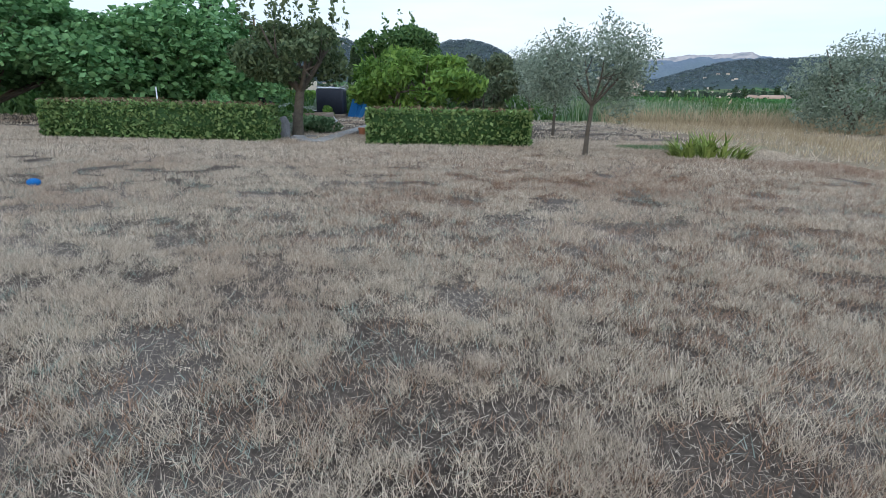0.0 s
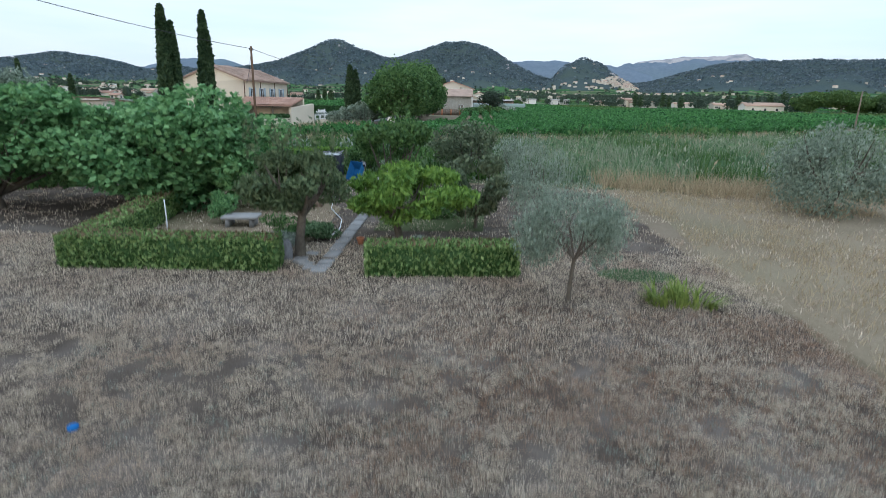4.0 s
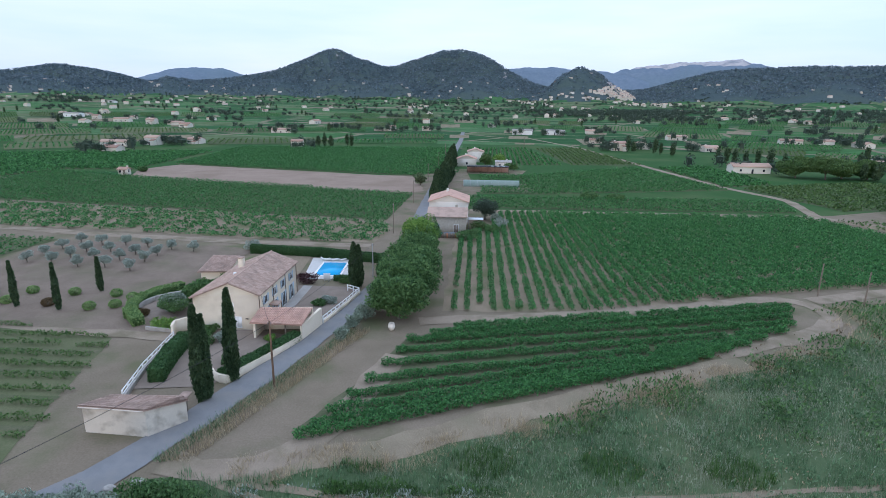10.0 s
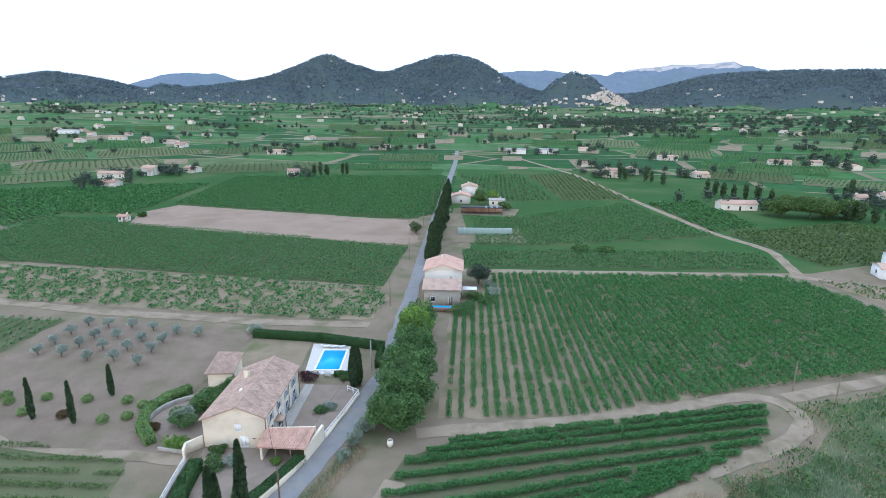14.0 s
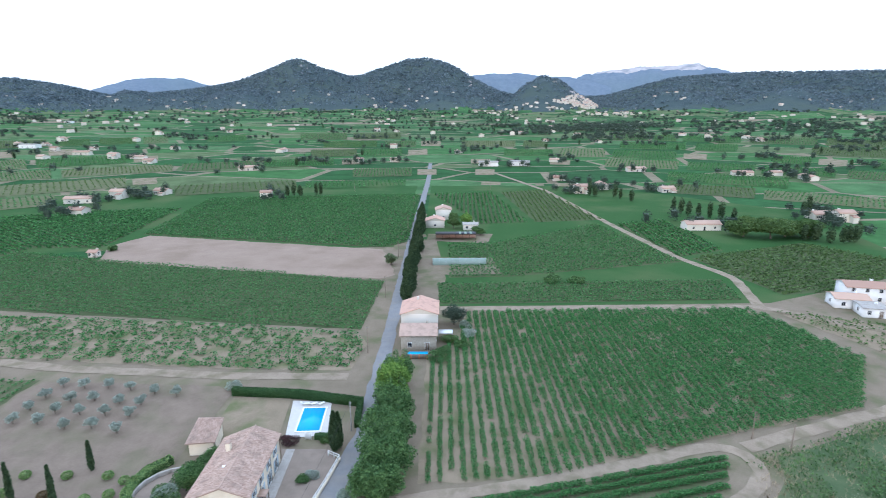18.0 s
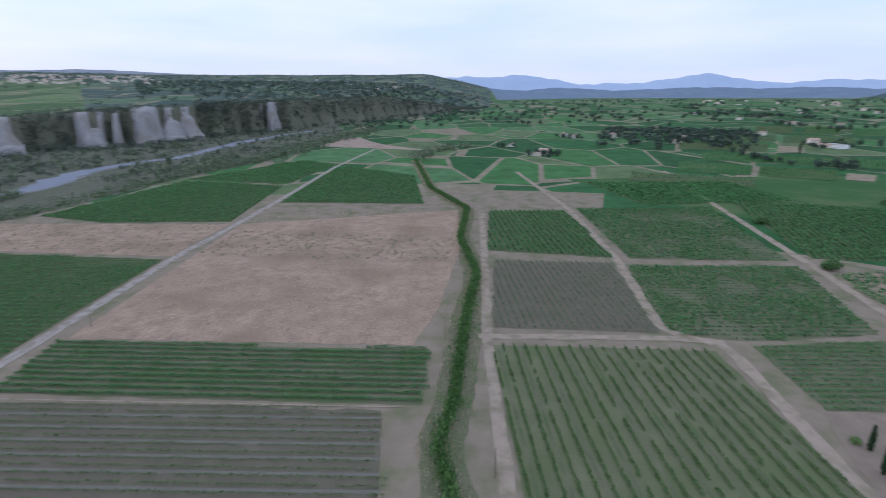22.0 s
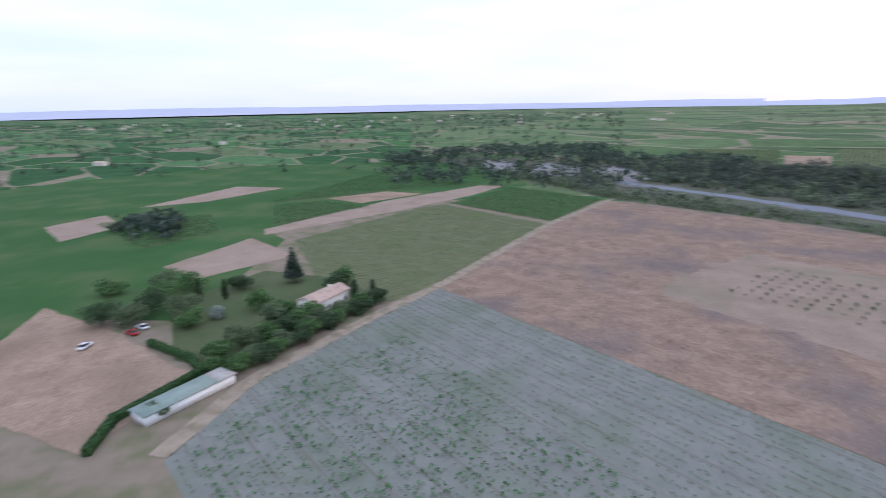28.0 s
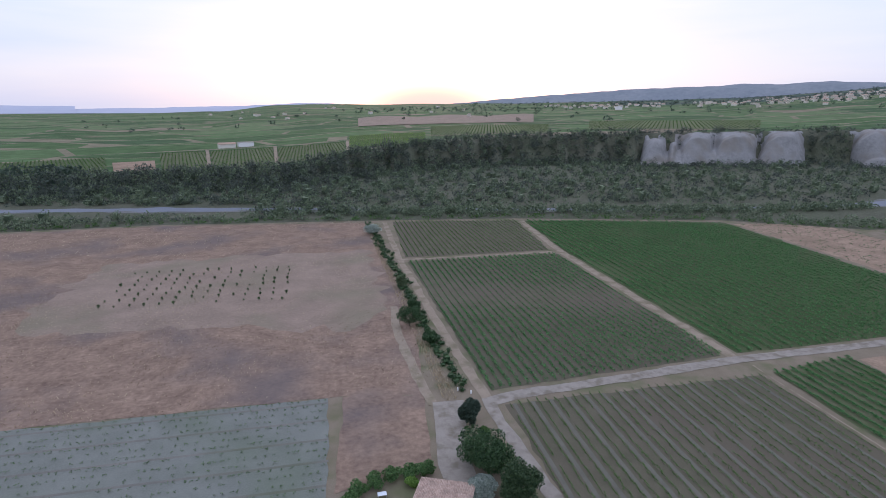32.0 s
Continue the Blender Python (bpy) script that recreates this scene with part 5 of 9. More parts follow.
grass("grey_grass", "grey-green living lawn grass blades", 40000, (-4, 0.9, 6.3, 7), 0.04, 0.0018, SILVER, 59, 0.8, cone, clump=0.9, tuft=12, tuft_r=0.03)
grass("straw_grass", "pale straw-coloured wild grass", 80000, (5.9, 3, 30, 23.5), 0.19, 0.007, STRAW, 65, 0.45, lambda x, y: (x > 6.4 + 0.4 * np.sin(y * 0.9)), clump=0.4, tuft=5, tuft_r=0.08)
grass("dry_grass", "short dry grass between garden and meadow", 60000, (6, 2, 40, 25), 0.10, 0.010, DRY_BLADE, 58, 0.6, lambda x, y: (x > 6.2 + 0.4 * np.sin(y * 0.9)), clump=0.3, tuft=4, tuft_r=0.06)
edge = lambda x: np.interp(x, [-24, -16.6, -4.8, 9.6, 29, 50, 80], [36, 37, 39.4, 46.1, 56, 66.5, 76]) + 0.6 * np.sin(x * 0.5)
grass("straw_grass", "tall pale straw-coloured wild grass", 110000, (-18, 36, 46, 66), 0.75, 0.018, STRAW, 66, 0.45, lambda x, y: (y > edge(x) - 1.2) & (y < edge(x) + 2.6), clump=0.35, tuft=5, tuft_r=0.2)
meadow_zone = lambda x, y: (y < edge(x)) & ((x > 6.5) | (y > 23)) & (np.abs(y - (32.5 - 0.12 * (x + 8))) > 0.28) & (np.abs(y - (34.6 + 0.1 * (x + 8))) > 0.24)
grass("meadow_grass", "tall green meadow grass", 190000, (-22, 22.5, 80, 70), 0.78, 0.022, GREEN_BLADE, 67, 0.22, meadow_zone, clump=0.22, tuft=5, tuft_r=0.12)
grass("meadow_grass", "grey-green seeding meadow grass", 100000, (-8, 23, 80, 70), 0.82, 0.016, MEADOW_PALE, 68, 0.22, lambda x, y: meadow_zone(x, y) & (x + 0.9 * (y - 24) > 0), clump=0.16, tuft=5, tuft_r=0.14)
grass("reed_grass", "patches of bright green reeds in the meadow", 40000, (-14, 23.5, 30, 46), 0.9, 0.026, REED, 69, 0.18, lambda x, y: meadow_zone(x, y) & (np.sin(x * 0.6) + np.sin(y * 0.8 + 1) > 0.9), tuft=4, tuft_r=0.12)
grass("straw_grass", "straw-coloured grass strip along the garden", 40000, (6, 20, 48, 27.5), 0.6, 0.014, STRAW, 70, 0.4, lambda x, y: np.abs(y - 23 + 0.05 * x + 0.6 * np.sin(x * 0.7)) < 1.5, tuft=4, tuft_r=0.12)
grass("straw_grass", "dry grass edging the wheel tracks", 16000, (-20, 28, 50, 44), 0.30, 0.016, STRAW, 57, 0.6, lambda x, y: (np.abs(y - (32.5 - 0.12 * (x + 8))) < 0.75) | (np.abs(y - (34.6 + 0.1 * (x + 8))) < 0.6))
weeds("meadow_tufts", "dark green tussocks standing in the meadow", 42000, (-12, 24, 80, 72), 0.8, 0.17, GREEN_BLADE, 49, meadow_zone, 0.5, 0.05)
weeds("meadow_tufts", "pale seed heads standing in the meadow", 30000, (-4, 24, 80, 72), 1.1, 0.10, MEADOW_PALE, 48, meadow_zone, 0.6, 0.02)
weeds("meadow_tufts", "straw-coloured tussocks in the meadow", 14000, (4, 24, 80, 72), 0.9, 0.13, STRAW, 47, meadow_zone, 0.3, 0.15)
weeds("wild_weeds", "dark green tangle of wild weeds beside the garden", 75000, (-36, 21, 4, 37), 0.9, 0.13, REED, 56, lambda x, y: (y > 24 - 0.12 * (x + 5)) & (y < 36.5 - 0.25 * np.maximum(-12 - x, 0)) & (np.abs(y - (32.5 - 0.12 * (x + 8))) > 0.5) & (np.abs(y - (34.6 + 0.1 * (x + 8))) > 0.4), 0.3, -0.12)
weeds("wild_weeds", "dark weeds and brambles behind the fig trees", 60000, (-40, 14, -12.5, 27), 1.0, 0.16, BROADLEAF, 51, lambda x, y: y > 18.5 + 0.5 * np.sin(x), 0.3, -0.2)
weeds("wild_weeds", "tall green weeds behind the fig trees", 26000, (-38, 14, -12.5, 28), 1.1, 0.16, REED, 50, lambda x, y: y > 19 + 0.5 * np.sin(x), 0.4, -0.05)
weeds("wild_weeds", "grey-green wild weeds with pale flower heads", 26000, (-34, 21, 4, 36), 1.1, 0.12, SILVER, 55, lambda x, y: (y > 24 - 0.12 * (x + 5)) & (y < 36 - 0.25 * np.maximum(-12 - x, 0)) & (np.abs(y - (32.5 - 0.12 * (x + 8))) > 0.5), 0.45, 0.12)
weeds("wild_weeds", "dark scrub along the far edge of the meadow", 40000, (8, 44, 80, 82), 1.3, 0.2, BROADLEAF, 54, lambda x, y: (y > edge(x) - 2.5 - 0.03 * x) & (y < edge(x) + 2 + 0.055 * np.maximum(x, 0)) & (x < 62), 0.16, 0.02)
right_side = lambda x, y: (y < 80.5 + (x - 54) * 0.36) & (y > 47)
weeds("wild_weeds", "wild scrub beyond the bend of the track", 30000, (50, 46, 122, 104), 1.4, 0.26, BROADLEAF, 46, lambda x, y: right_side(x, y) & (x > 52), 0.12, -0.02)
grass("straw_grass", "dry wild grass beyond the bend of the track", 30000, (50, 46, 122, 104), 0.8, 0.03, STRAW, 45, 0.4, right_side, clump=0.12, tuft=5, tuft_r=0.25)
weeds("wild_weeds", "rusty dry scrub along the far edge of the meadow", 9000, (14, 46, 90, 84), 1.2, 0.16, RUST_BUSH, 53, lambda x, y: (y > edge(x) - 3) & (y < edge(x) + 4 + 0.04 * x), 0.25, 0.18)
grass("verge_grass", "dry grass verge between lane and track", 26000, (-25, 38, -9, 66), 0.65, 0.024, STRAW, 71, 0.4, lambda x, y: np.abs(x - (-20.5 + (y - 46) * 0.36)) < 1.3)
grass("verge_grass", "dark green verge beside the lane", 24000, (-26, 38, -9, 66), 0.6, 0.026, GREEN_BLADE, 72, 0.4, lambda x, y: np.abs(x - (-22.2 + (y - 44) * 0.36)) < 0.8)
grass("shade_grass", "dark green grass patch on the lawn", 6000, (3.6, 10.3, 5.2, 11.4), 0.05, 0.008, GREEN_BLADE, 73, 0.5, lambda x, y: ((x - 4.4) / 0.75) ** 2 + ((y - 10.9) / 0.4) ** 2 < 1)
grass("shade_grass", "dark green grass patch on the lawn", 5000, (-6, 3.4, -3.6, 5.0), 0.05, 0.008, GREEN_BLADE, 74, 0.5, lambda x, y: ((x + 4.6) / 0.6) ** 2 + ((y - 4.3) / 0.45) ** 2 < 1)

hedge("clipped laurel garden hedge with browned top that turns a corner", [(-7.55, 15.2), (-6.55, 10.35), (-2.95, 10.55)], 0.62, 0.64, 1000, 0.058, HEDGE, 81, tips=260)
hedge("short clipped laurel garden hedge", [(-0.6, 10.5), (1.75, 10.78)], 0.6, 0.62, 1000, 0.058, HEDGE, 82, tips=180)

fig_tree("large dense fig tree with broad green leaves", -8.5, 16.4, lumpy(0, 0, 1.75, 4.3, 3.0, 1.85, 26, np.random.default_rng(1), 0.33), 7200, 83, 7, 2.4, 0.5, 2.4)
fig_tree("old sprawling fig tree with bare grey lower limbs", -12.6, 15.2, lumpy(0, 0, 2.1, 3.6, 2.6, 1.5, 22, np.random.default_rng(2), 0.33), 5400, 84, 12, 3.0, 0.35, 2.4)
tree("dark pear tree with hanging leaves and upright shoots", -2.5, 11.4, 0.95, 0.1, lumpy(0, 0, 1.6, 1.3, 1.05, 0.68, 24, np.random.default_rng(31), 0.3)[1:] + [(q, 0.1 + 0.2 * math.sin(9 * q), 2.3 + 0.15 * math.sin(5 * q), 0.09, 0.09, 0.55) for q in (-1.0, -0.8, -0.55, -0.42, -0.3, -0.1, 0.05, 0.3, 0.5, 0.75, 0.95)], 8500, 0.07, PEAR, 85, 0.9, 9, "fruit tree", droop=0.6, name="pear_tree", top=2.1)
tree("low spreading fruit tree with bright yellow-green leaves", -0.6, 13.0, 0.45, 0.1, lumpy(0.25, 0, 1.15, 1.7, 1.3, 0.8, 28, np.random.default_rng(3), 0.26)[1:], 6500, 0.075, BRIGHT, 86, 1.2, 8, "fruit tree", droop=0.5, name="fruit_tree", top=1.7, stretch=2.4)
tree("leafy dark fruit tree behind the bright one", -1.2, 16.4, 0.7, 0.08, lumpy(0, 0, 1.9, 1.3, 1.1, 0.9, 14, np.random.default_rng(14), 0.3)[1:] + [(q, 0, 2.75, 0.1, 0.1, 0.4) for q in (-0.4, 0.0, 0.35)], 3600, 0.09, BROADLEAF, 78, 0.9, 6, "fruit tree", name="fruit_tree", top=2.5)
tree("loose pale green shrub between the fruit trees", 1.2, 14.6, 0.3, 0.05, lumpy(0, 0, 1.2, 1.0, 0.9, 0.9, 12, np.random.default_rng(15), 0.3)[1:], 2600, 0.08, WILLOW, 77, 0.8, 6, "shrub", name="shrub", top=1.7, stretch=2.2)
OLV = lambda s, h, r: lumpy(0, 0, h - r * 0.85, r, r, r * 0.85, 18, np.random.default_rng(s), 0.42)[1:] + [(0.25 * r, 0, h - 0.1, r * 0.25, r * 0.25, 0.3), (-0.4 * r, 0.1, h - 0.2, r * 0.25, r * 0.2, 0.25)]
for k, (ox, oy, oh, orr, on2) in enumerate([(2.82, 9.32, 2.0, 1.0, 9500), (2.85, 13.7, 2.15, 1.0, 7000), (2.6, 17.3, 2.3, 1.0, 5000), (12.5, 18.4, 2.7, 1.9, 13000), (15.2, 15.8, 2.8, 1.7, 10000)]):
    tree("young olive tree with silvery leaves on a slender trunk" if k < 3 else "broad bushy olive tree with several trunks", ox, oy, 0.8 if k < 3 else 0.35, 0.036 if k < 3 else 0.1, OLV(k, oh, orr), on2, 0.028 if k < 3 else 0.05, OLIVE, 90 + k, orr * 0.8, 6, "olive tree", "garden olive trees", stretch=2.6, name="olive_tree", shell=0.1, top=oh * 0.95, lean=0.03)
tree("young leafy tree with pale stems at the garden's edge", 0.9, 24.3, 0.3, 0.06, lumpy(0, 0, 1.35, 1.6, 1.3, 1.1, 9, np.random.default_rng(6)), 3600, 0.11, WILLOW, 96, 1.2, 8, "shrub", name="shrub", top=2.0)
tree("round dense green garden shrub", -3.5, 24.0, 0.3, 0.05, lumpy(0, 0, 1.15, 1.0, 1.0, 1.05, 7, np.random.default_rng(7)), 2600, 0.11, BROADLEAF, 97, 0.7, 6, "shrub", name="shrub", top=1.6)
tree("round dense green garden shrub", -8.0, 23.6, 0.3, 0.05, lumpy(0, 0, 0.95, 0.9, 0.9, 0.85, 7, np.random.default_rng(8)), 1800, 0.11, BROADLEAF, 98, 0.6, 6, "shrub", name="shrub", top=1.4)
hedge("bright green climbing vine along the garden fence", [(-14.5, 22.6), (-10.5, 24.6), (-4.8, 26.0)], 0.9, 0.95, 240, 0.15, BRIGHT, 99)
tree("grey-leaved low shrub on the verge", -15.5, 24.6, 0.15, 0.04, lumpy(0, 0, 0.5, 0.9, 0.8, 0.5, 6, np.random.default_rng(9)), 1000, 0.09, SILVER, 100, 0.5, 5, "shrub", name="shrub", top=0.8)
tree("grey-leaved low shrub on the verge", -19.5, 22.3, 0.15, 0.04, lumpy(0, 0, 0.5, 1.0, 0.8, 0.5, 6, np.random.default_rng(10)), 1000, 0.09, SILVER, 101, 0.5, 5, "shrub", name="shrub", top=0.8)
for k, (sx, sy, sh, sr, sn) in enumerate([(-24.6, 28.6, 5.2, 3.4, 12000), (-29, 27.5, 5.2, 3.6, 10000), (-20.5, 29.8, 2.6, 2.6, 3000)]):
    tree("wild silvery willow thicket beside the lane" if k < 2 else "dark bramble thicket beside the lane", sx, sy, 0.4, 0.07, lumpy(0, 0, sh * 0.5, sr, sr * 0.8, sh * 0.5, 26, np.random.default_rng(20 + k), 0.26), sn, 0.12, OLIVE if k < 2 else BROADLEAF, 110 + k, sr * 0.7, 9, "thicket", name="thicket", stretch=2.4, shell=0.3, top=sh * 0.8)
tree("dark green bramble mound by the road", -21.5, 33.5, 0.3, 0.05, lumpy(0, 0, 0.9, 3.2, 1.9, 1.1, 10, np.random.default_rng(25)), 3800, 0.15, BROADLEAF, 114, 1.6, 7, "thicket", name="thicket", top=1.4)

# iris clump
rng = np.random.default_rng(120)
iris = thing("iris_clump", "clump of yellow-green iris leaves in the lawn", "iris", pose(4.75, 9.45, 0))
for k in range(26):
    cx, cy = rng.uniform(-0.52, 0.52), rng.uniform(-0.26, 0.26)
    V = []
    for _ in range(9):
        ph, lean = math.atan2(cy * 2, cx) + rng.normal() * 0.9, rng.uniform(0.06, 0.2) + 0.3 * math.hypot(cx, cy * 1.6)
        h, w = rng.uniform(0.16, 0.42) * (1.1 - 0.55 * (cx / 0.52) ** 2), rng.uniform(0.012, 0.02)
        s = np.array([-math.sin(ph), math.cos(ph), 0]) * w
        a = np.array([cx, cy, 0.0]) + rng.normal(size=3) * (0.04, 0.04, 0)
        mid = a + (math.cos(ph) * lean * 0.35, math.sin(ph) * lean * 0.35, h * 0.6)
        tip = a + (math.cos(ph) * lean, math.sin(ph) * lean, h)
        V += [a - s, a + s, mid + s, mid - s, mid - s, mid + s, tip + s * 0.15, tip - s * 0.15]
    child("fan_of_leaves", soup("fan_of_leaves", V, 4, IRIS), iris)

# ball
bm = bmesh.new()
bmesh.ops.create_icosphere(bm, subdivisions=3, radius=0.055)
for v in bm.verts:
    v.co.z *= 0.72
    v.co *= 1 + 0.06 * noise.noise(v.co * 30)
me = bpy.data.meshes.new("ball")
bm.to_mesh(me), bm.free()
me.materials.append(BLUE_BALL)
thing("ball", "small squashed bright blue foam ball on dry grass", "ball", pose(-2.77, 5.03, 0.05), me=me)


def rock(label, x, y, sx, sy, sz, seed, mat=None, name="boulder", yaw=0):
    bm2 = bmesh.new()
    bmesh.ops.create_icosphere(bm2, subdivisions=3, radius=1)
    for v2 in bm2.verts:
        d = 1 + 0.22 * noise.noise(v2.co * 1.6 + Vector((seed, 0, 0))) + 0.06 * noise.noise(v2.co * 6)
        v2.co = Vector((v2.co.x * sx * d, v2.co.y * sy * d, max(v2.co.z, -0.7) * sz * d))
    m2 = bpy.data.meshes.new(name)
    bm2.to_mesh(m2), bm2.free()
    m2.materials.append(mat or BOULDER)
    return thing(name, label, "stone", pose(x, y, sz * 0.65, 0, 0, yaw), me=m2)


rock("upright grey weathered boulder at the hedge's end", -2.72, 11.15, 0.15, 0.13, 0.26, 3)
rock("low flat grey stone beside the path", -2.35, 10.95, 0.16, 0.12, 0.06, 5, SLAB)
rock("low stones beside the gravel lane", -24.6, 35.3, 0.7, 0.4, 0.3, 6, CONCRETE)
rock("low stones beside the gravel lane", -26.2, 34.3, 0.5, 0.4, 0.35, 7, CONCRETE)

# slab path
path_line = [(-1.83, 10.45), (-1.82, 10.75), (-1.84, 11.05), (-1.85, 11.6), (-1.88, 12.2), (-1.9, 12.8), (-1.93, 13.4), (-1.95, 14.0), (-1.98, 14.6), (-2.0, 15.2), (-2.03, 15.8), (-2.06, 16.4)]
stone_path = thing("stone_path", "narrow path of grey stone slabs", "path", kind="structure")
for k, (px2, py2) in enumerate(path_line):
    child("slab", box_mesh("slab", SLAB, (-0.15, -0.13 if k < 3 else -0.27, 0, 0.15, 0.13 if k < 3 else 0.27, 0.045), bevel=0.008), stone_path, at=pose(px2, py2, 0, 0, 0, random.uniform(-3, 3)))
for px2, py2 in ((-2.2, 10.85), (-2.05, 10.62), (-2.42, 11.2), (-2.3, 11.6)):
    child("slab", box_mesh("slab", SLAB, (-0.14, -0.12, 0, 0.14, 0.12, 0.04), bevel=0.008), stone_path, at=pose(px2, py2, 0, 0, 0, random.uniform(-15, 15)))
for k in range(8):
    child("slab", box_mesh("slab", SLAB, (-0.15, -0.11, 0, 0.15, 0.11, 0.04), bevel=0.008), stone_path, at=pose(-2.15 + 0.03 * k, 20.3 - 0.36 * k, 0, 0, 0, random.uniform(-6, 6)))
    child("slab", box_mesh("slab", SLAB, (-0.17, -0.12, 0, 0.17, 0.12, 0.04), bevel=0.008), stone_path, at=pose(-6.1 + 0.12 * k, 20.4 - 0.42 * k, 0, 0, 0, random.uniform(-12, 12)))
patch("flower_bed", "bare brown earth of the garden bed", [(-6.3, 11.2), (-3.2, 11.3), (-2.6, 13), (-2.9, 16.5), (-5.6, 21), (-8.2, 21.5), (-7.2, 15)], VINE_SOIL, 0.012, "garden bed", layered=False)
patch("vegetable_bed", "dark tilled vegetable bed", [(-1.4, 13.9), (1.4, 14.2), (1.6, 20.6), (-1.6, 20.4)], GREEN_SOIL, 0.016, "garden bed", layered=False)
for k, (bx2, by2, bw, bh, bmat, lab) in enumerate([(-0.1, 12.15, 0.36, 0.3, SILVER, "round grey-green lavender bush"), (-3.1, 12.3, 0.5, 0.26, SILVER, "low grey-green lavender bush in the bed"), (-3.3, 13.1, 0.7, 0.5, BROADLEAF, "leafy green herb clump in the bed"), (-2.5, 12.9, 0.45, 0.4, GREEN_BLADE, "leafy green herb clump in the bed"), (0.45, 22.6, 0.6, 0.35, VINE_PALE, "pale variegated low garden shrub"), (-6.6, 23.3, 0.8, 0.45, SILVER, "round grey santolina bush by the tank"), (-7.2, 22.7, 0.7, 0.4, SILVER, "round grey santolina bush by the tank"), (-5.9, 23.6, 0.45, 0.35, SILVER, "round grey santolina bush by the tank"), (-6.4, 22.3, 0.45, 0.4, BROADLEAF, "green bush with small white flowers"), (-0.6, 19.2, 0.9, 0.5, PEAR, "dark leafy vegetable plants in a bed"), (-0.3, 17.6, 0.9, 0.5, PEAR, "dark leafy vegetable plants in a bed"), (0.2, 15.9, 0.9, 0.45, BROADLEAF, "leafy vegetable plants in a bed"), (-4.9, 18.6, 0.45, 0.5, REED, "bright green leafy bush in the bed"), (-4.7, 21.4, 0.25, 0.5, BRIGHT, "small yellow-green shrub by the tank"), (-5.5, 14.2, 0.35, 0.8, FIG, "small green sapling beside a stake")]):
    tree(lab, bx2, by2, 0.08, 0.02, lumpy(0, 0, bh * 0.55, bw, bw * 0.9, bh * 0.55, 6, np.random.default_rng(130 + k)), 1100, 0.05, bmat, 130 + k, bw * 0.5, 5, "bush", name="bush", stretch=2.2, shell=0.6, top=bh * 0.8)

# water tank with its frame
tank = thing("water_tank", "square water tank wrapped in dark sheeting with pale top", "water tank", pose(-4.75, 22.2, 0, 0, 0, 6))
child("pallet", box_mesh("pallet", WOOD, (-0.52, -0.6, 0, 0.52, 0.6, 0.14), bevel=0.01), tank)
child("wrap", box_mesh("wrap", DARK_PLASTIC, (-0.5, -0.58, 0.14, 0.5, 0.58, 1.08), bevel=0.05), tank, "dark navy sheeting")
child("top", box_mesh("top", PALE_PLASTIC, (-0.47, -0.55, 1.08, 0.47, 0.55, 1.13), bevel=0.02), tank, "pale plastic tank top")
for a in (-0.02, 0.28, -0.3):
    child("frame_bar", box_mesh("frame_bar", METAL, (-0.5, a - 0.012, 1.13, 0.5, a + 0.012, 1.155)), tank)
for a in (-0.48, 0.0, 0.48):
    child("frame_bar", box_mesh("frame_bar", METAL, (a - 0.012, -0.56, 1.155, a + 0.012, 0.56, 1.18)), tank)
child("cap", mesh_of("cap", *tube([(0, 0.1, 1.13), (0, 0.1, 1.2), (0, 0.1, 1.201)], [0.09, 0.09, 0.0], 14), DARK_PLASTIC), tank, "black screw cap")
# wheelbarrow lying on its side
barrow = thing("wheelbarrow", "blue wheelbarrow tipped on its side beside the tank", "wheelbarrow", pose(-3.75, 22.55, 0.3, 62, 0, -35))
bm = bmesh.new()
r0 = [bm.verts.new(p) for p in ((-0.22, -0.36, -0.12), (0.22, -0.36, -0.12), (0.26, 0.2, -0.1), (-0.26, 0.2, -0.1))]
r1 = [bm.verts.new(p) for p in ((-0.32, -0.5, 0.16), (0.32, -0.5, 0.16), (0.36, 0.42, 0.2), (-0.36, 0.42, 0.2))]
bm.faces.new(r0[::-1])
for k in range(4):
    bm.faces.new((r0[k], r0[(k + 1) % 4], r1[(k + 1) % 4], r1[k]))
me = bpy.data.meshes.new("tray")
bm.to_mesh(me), bm.free()
me.materials.append(BLUE_CLOTH)
tray = child("tray", me, barrow)
sol = tray.modifiers.new("thickness", "SOLIDIFY")
sol.thickness = 0.012
for s in (-1, 1):
    child("handle", mesh_of("handle", *tube([(0.24 * s, 0.5, -0.1), (0.25 * s, 0, -0.15), (0.2 * s, -0.75, -0.02)], [0.018] * 3, 6), METAL), barrow)
    child("leg", mesh_of("leg", *tube([(0.22 * s, -0.3, -0.13), (0.22 * s, -0.34, -0.32)], [0.015] * 2, 6), METAL), barrow)
wheel = child("wheel", mesh_of("wheel", *tube([(math.cos(a) * 0.15, 0, math.sin(a) * 0.15) for a in np.linspace(0, 2 * math.pi, 15)], [0.045] * 15, 8), DARK_PLASTIC), barrow, at=pose(0, 0.55, -0.16, 0, 0, 90))
child("rim", mesh_of("rim", *tube([(0, -0.03, 0), (0, 0.03, 0), (0, 0.031, 0)], [0.11, 0.11, 0], 12), METAL), wheel)
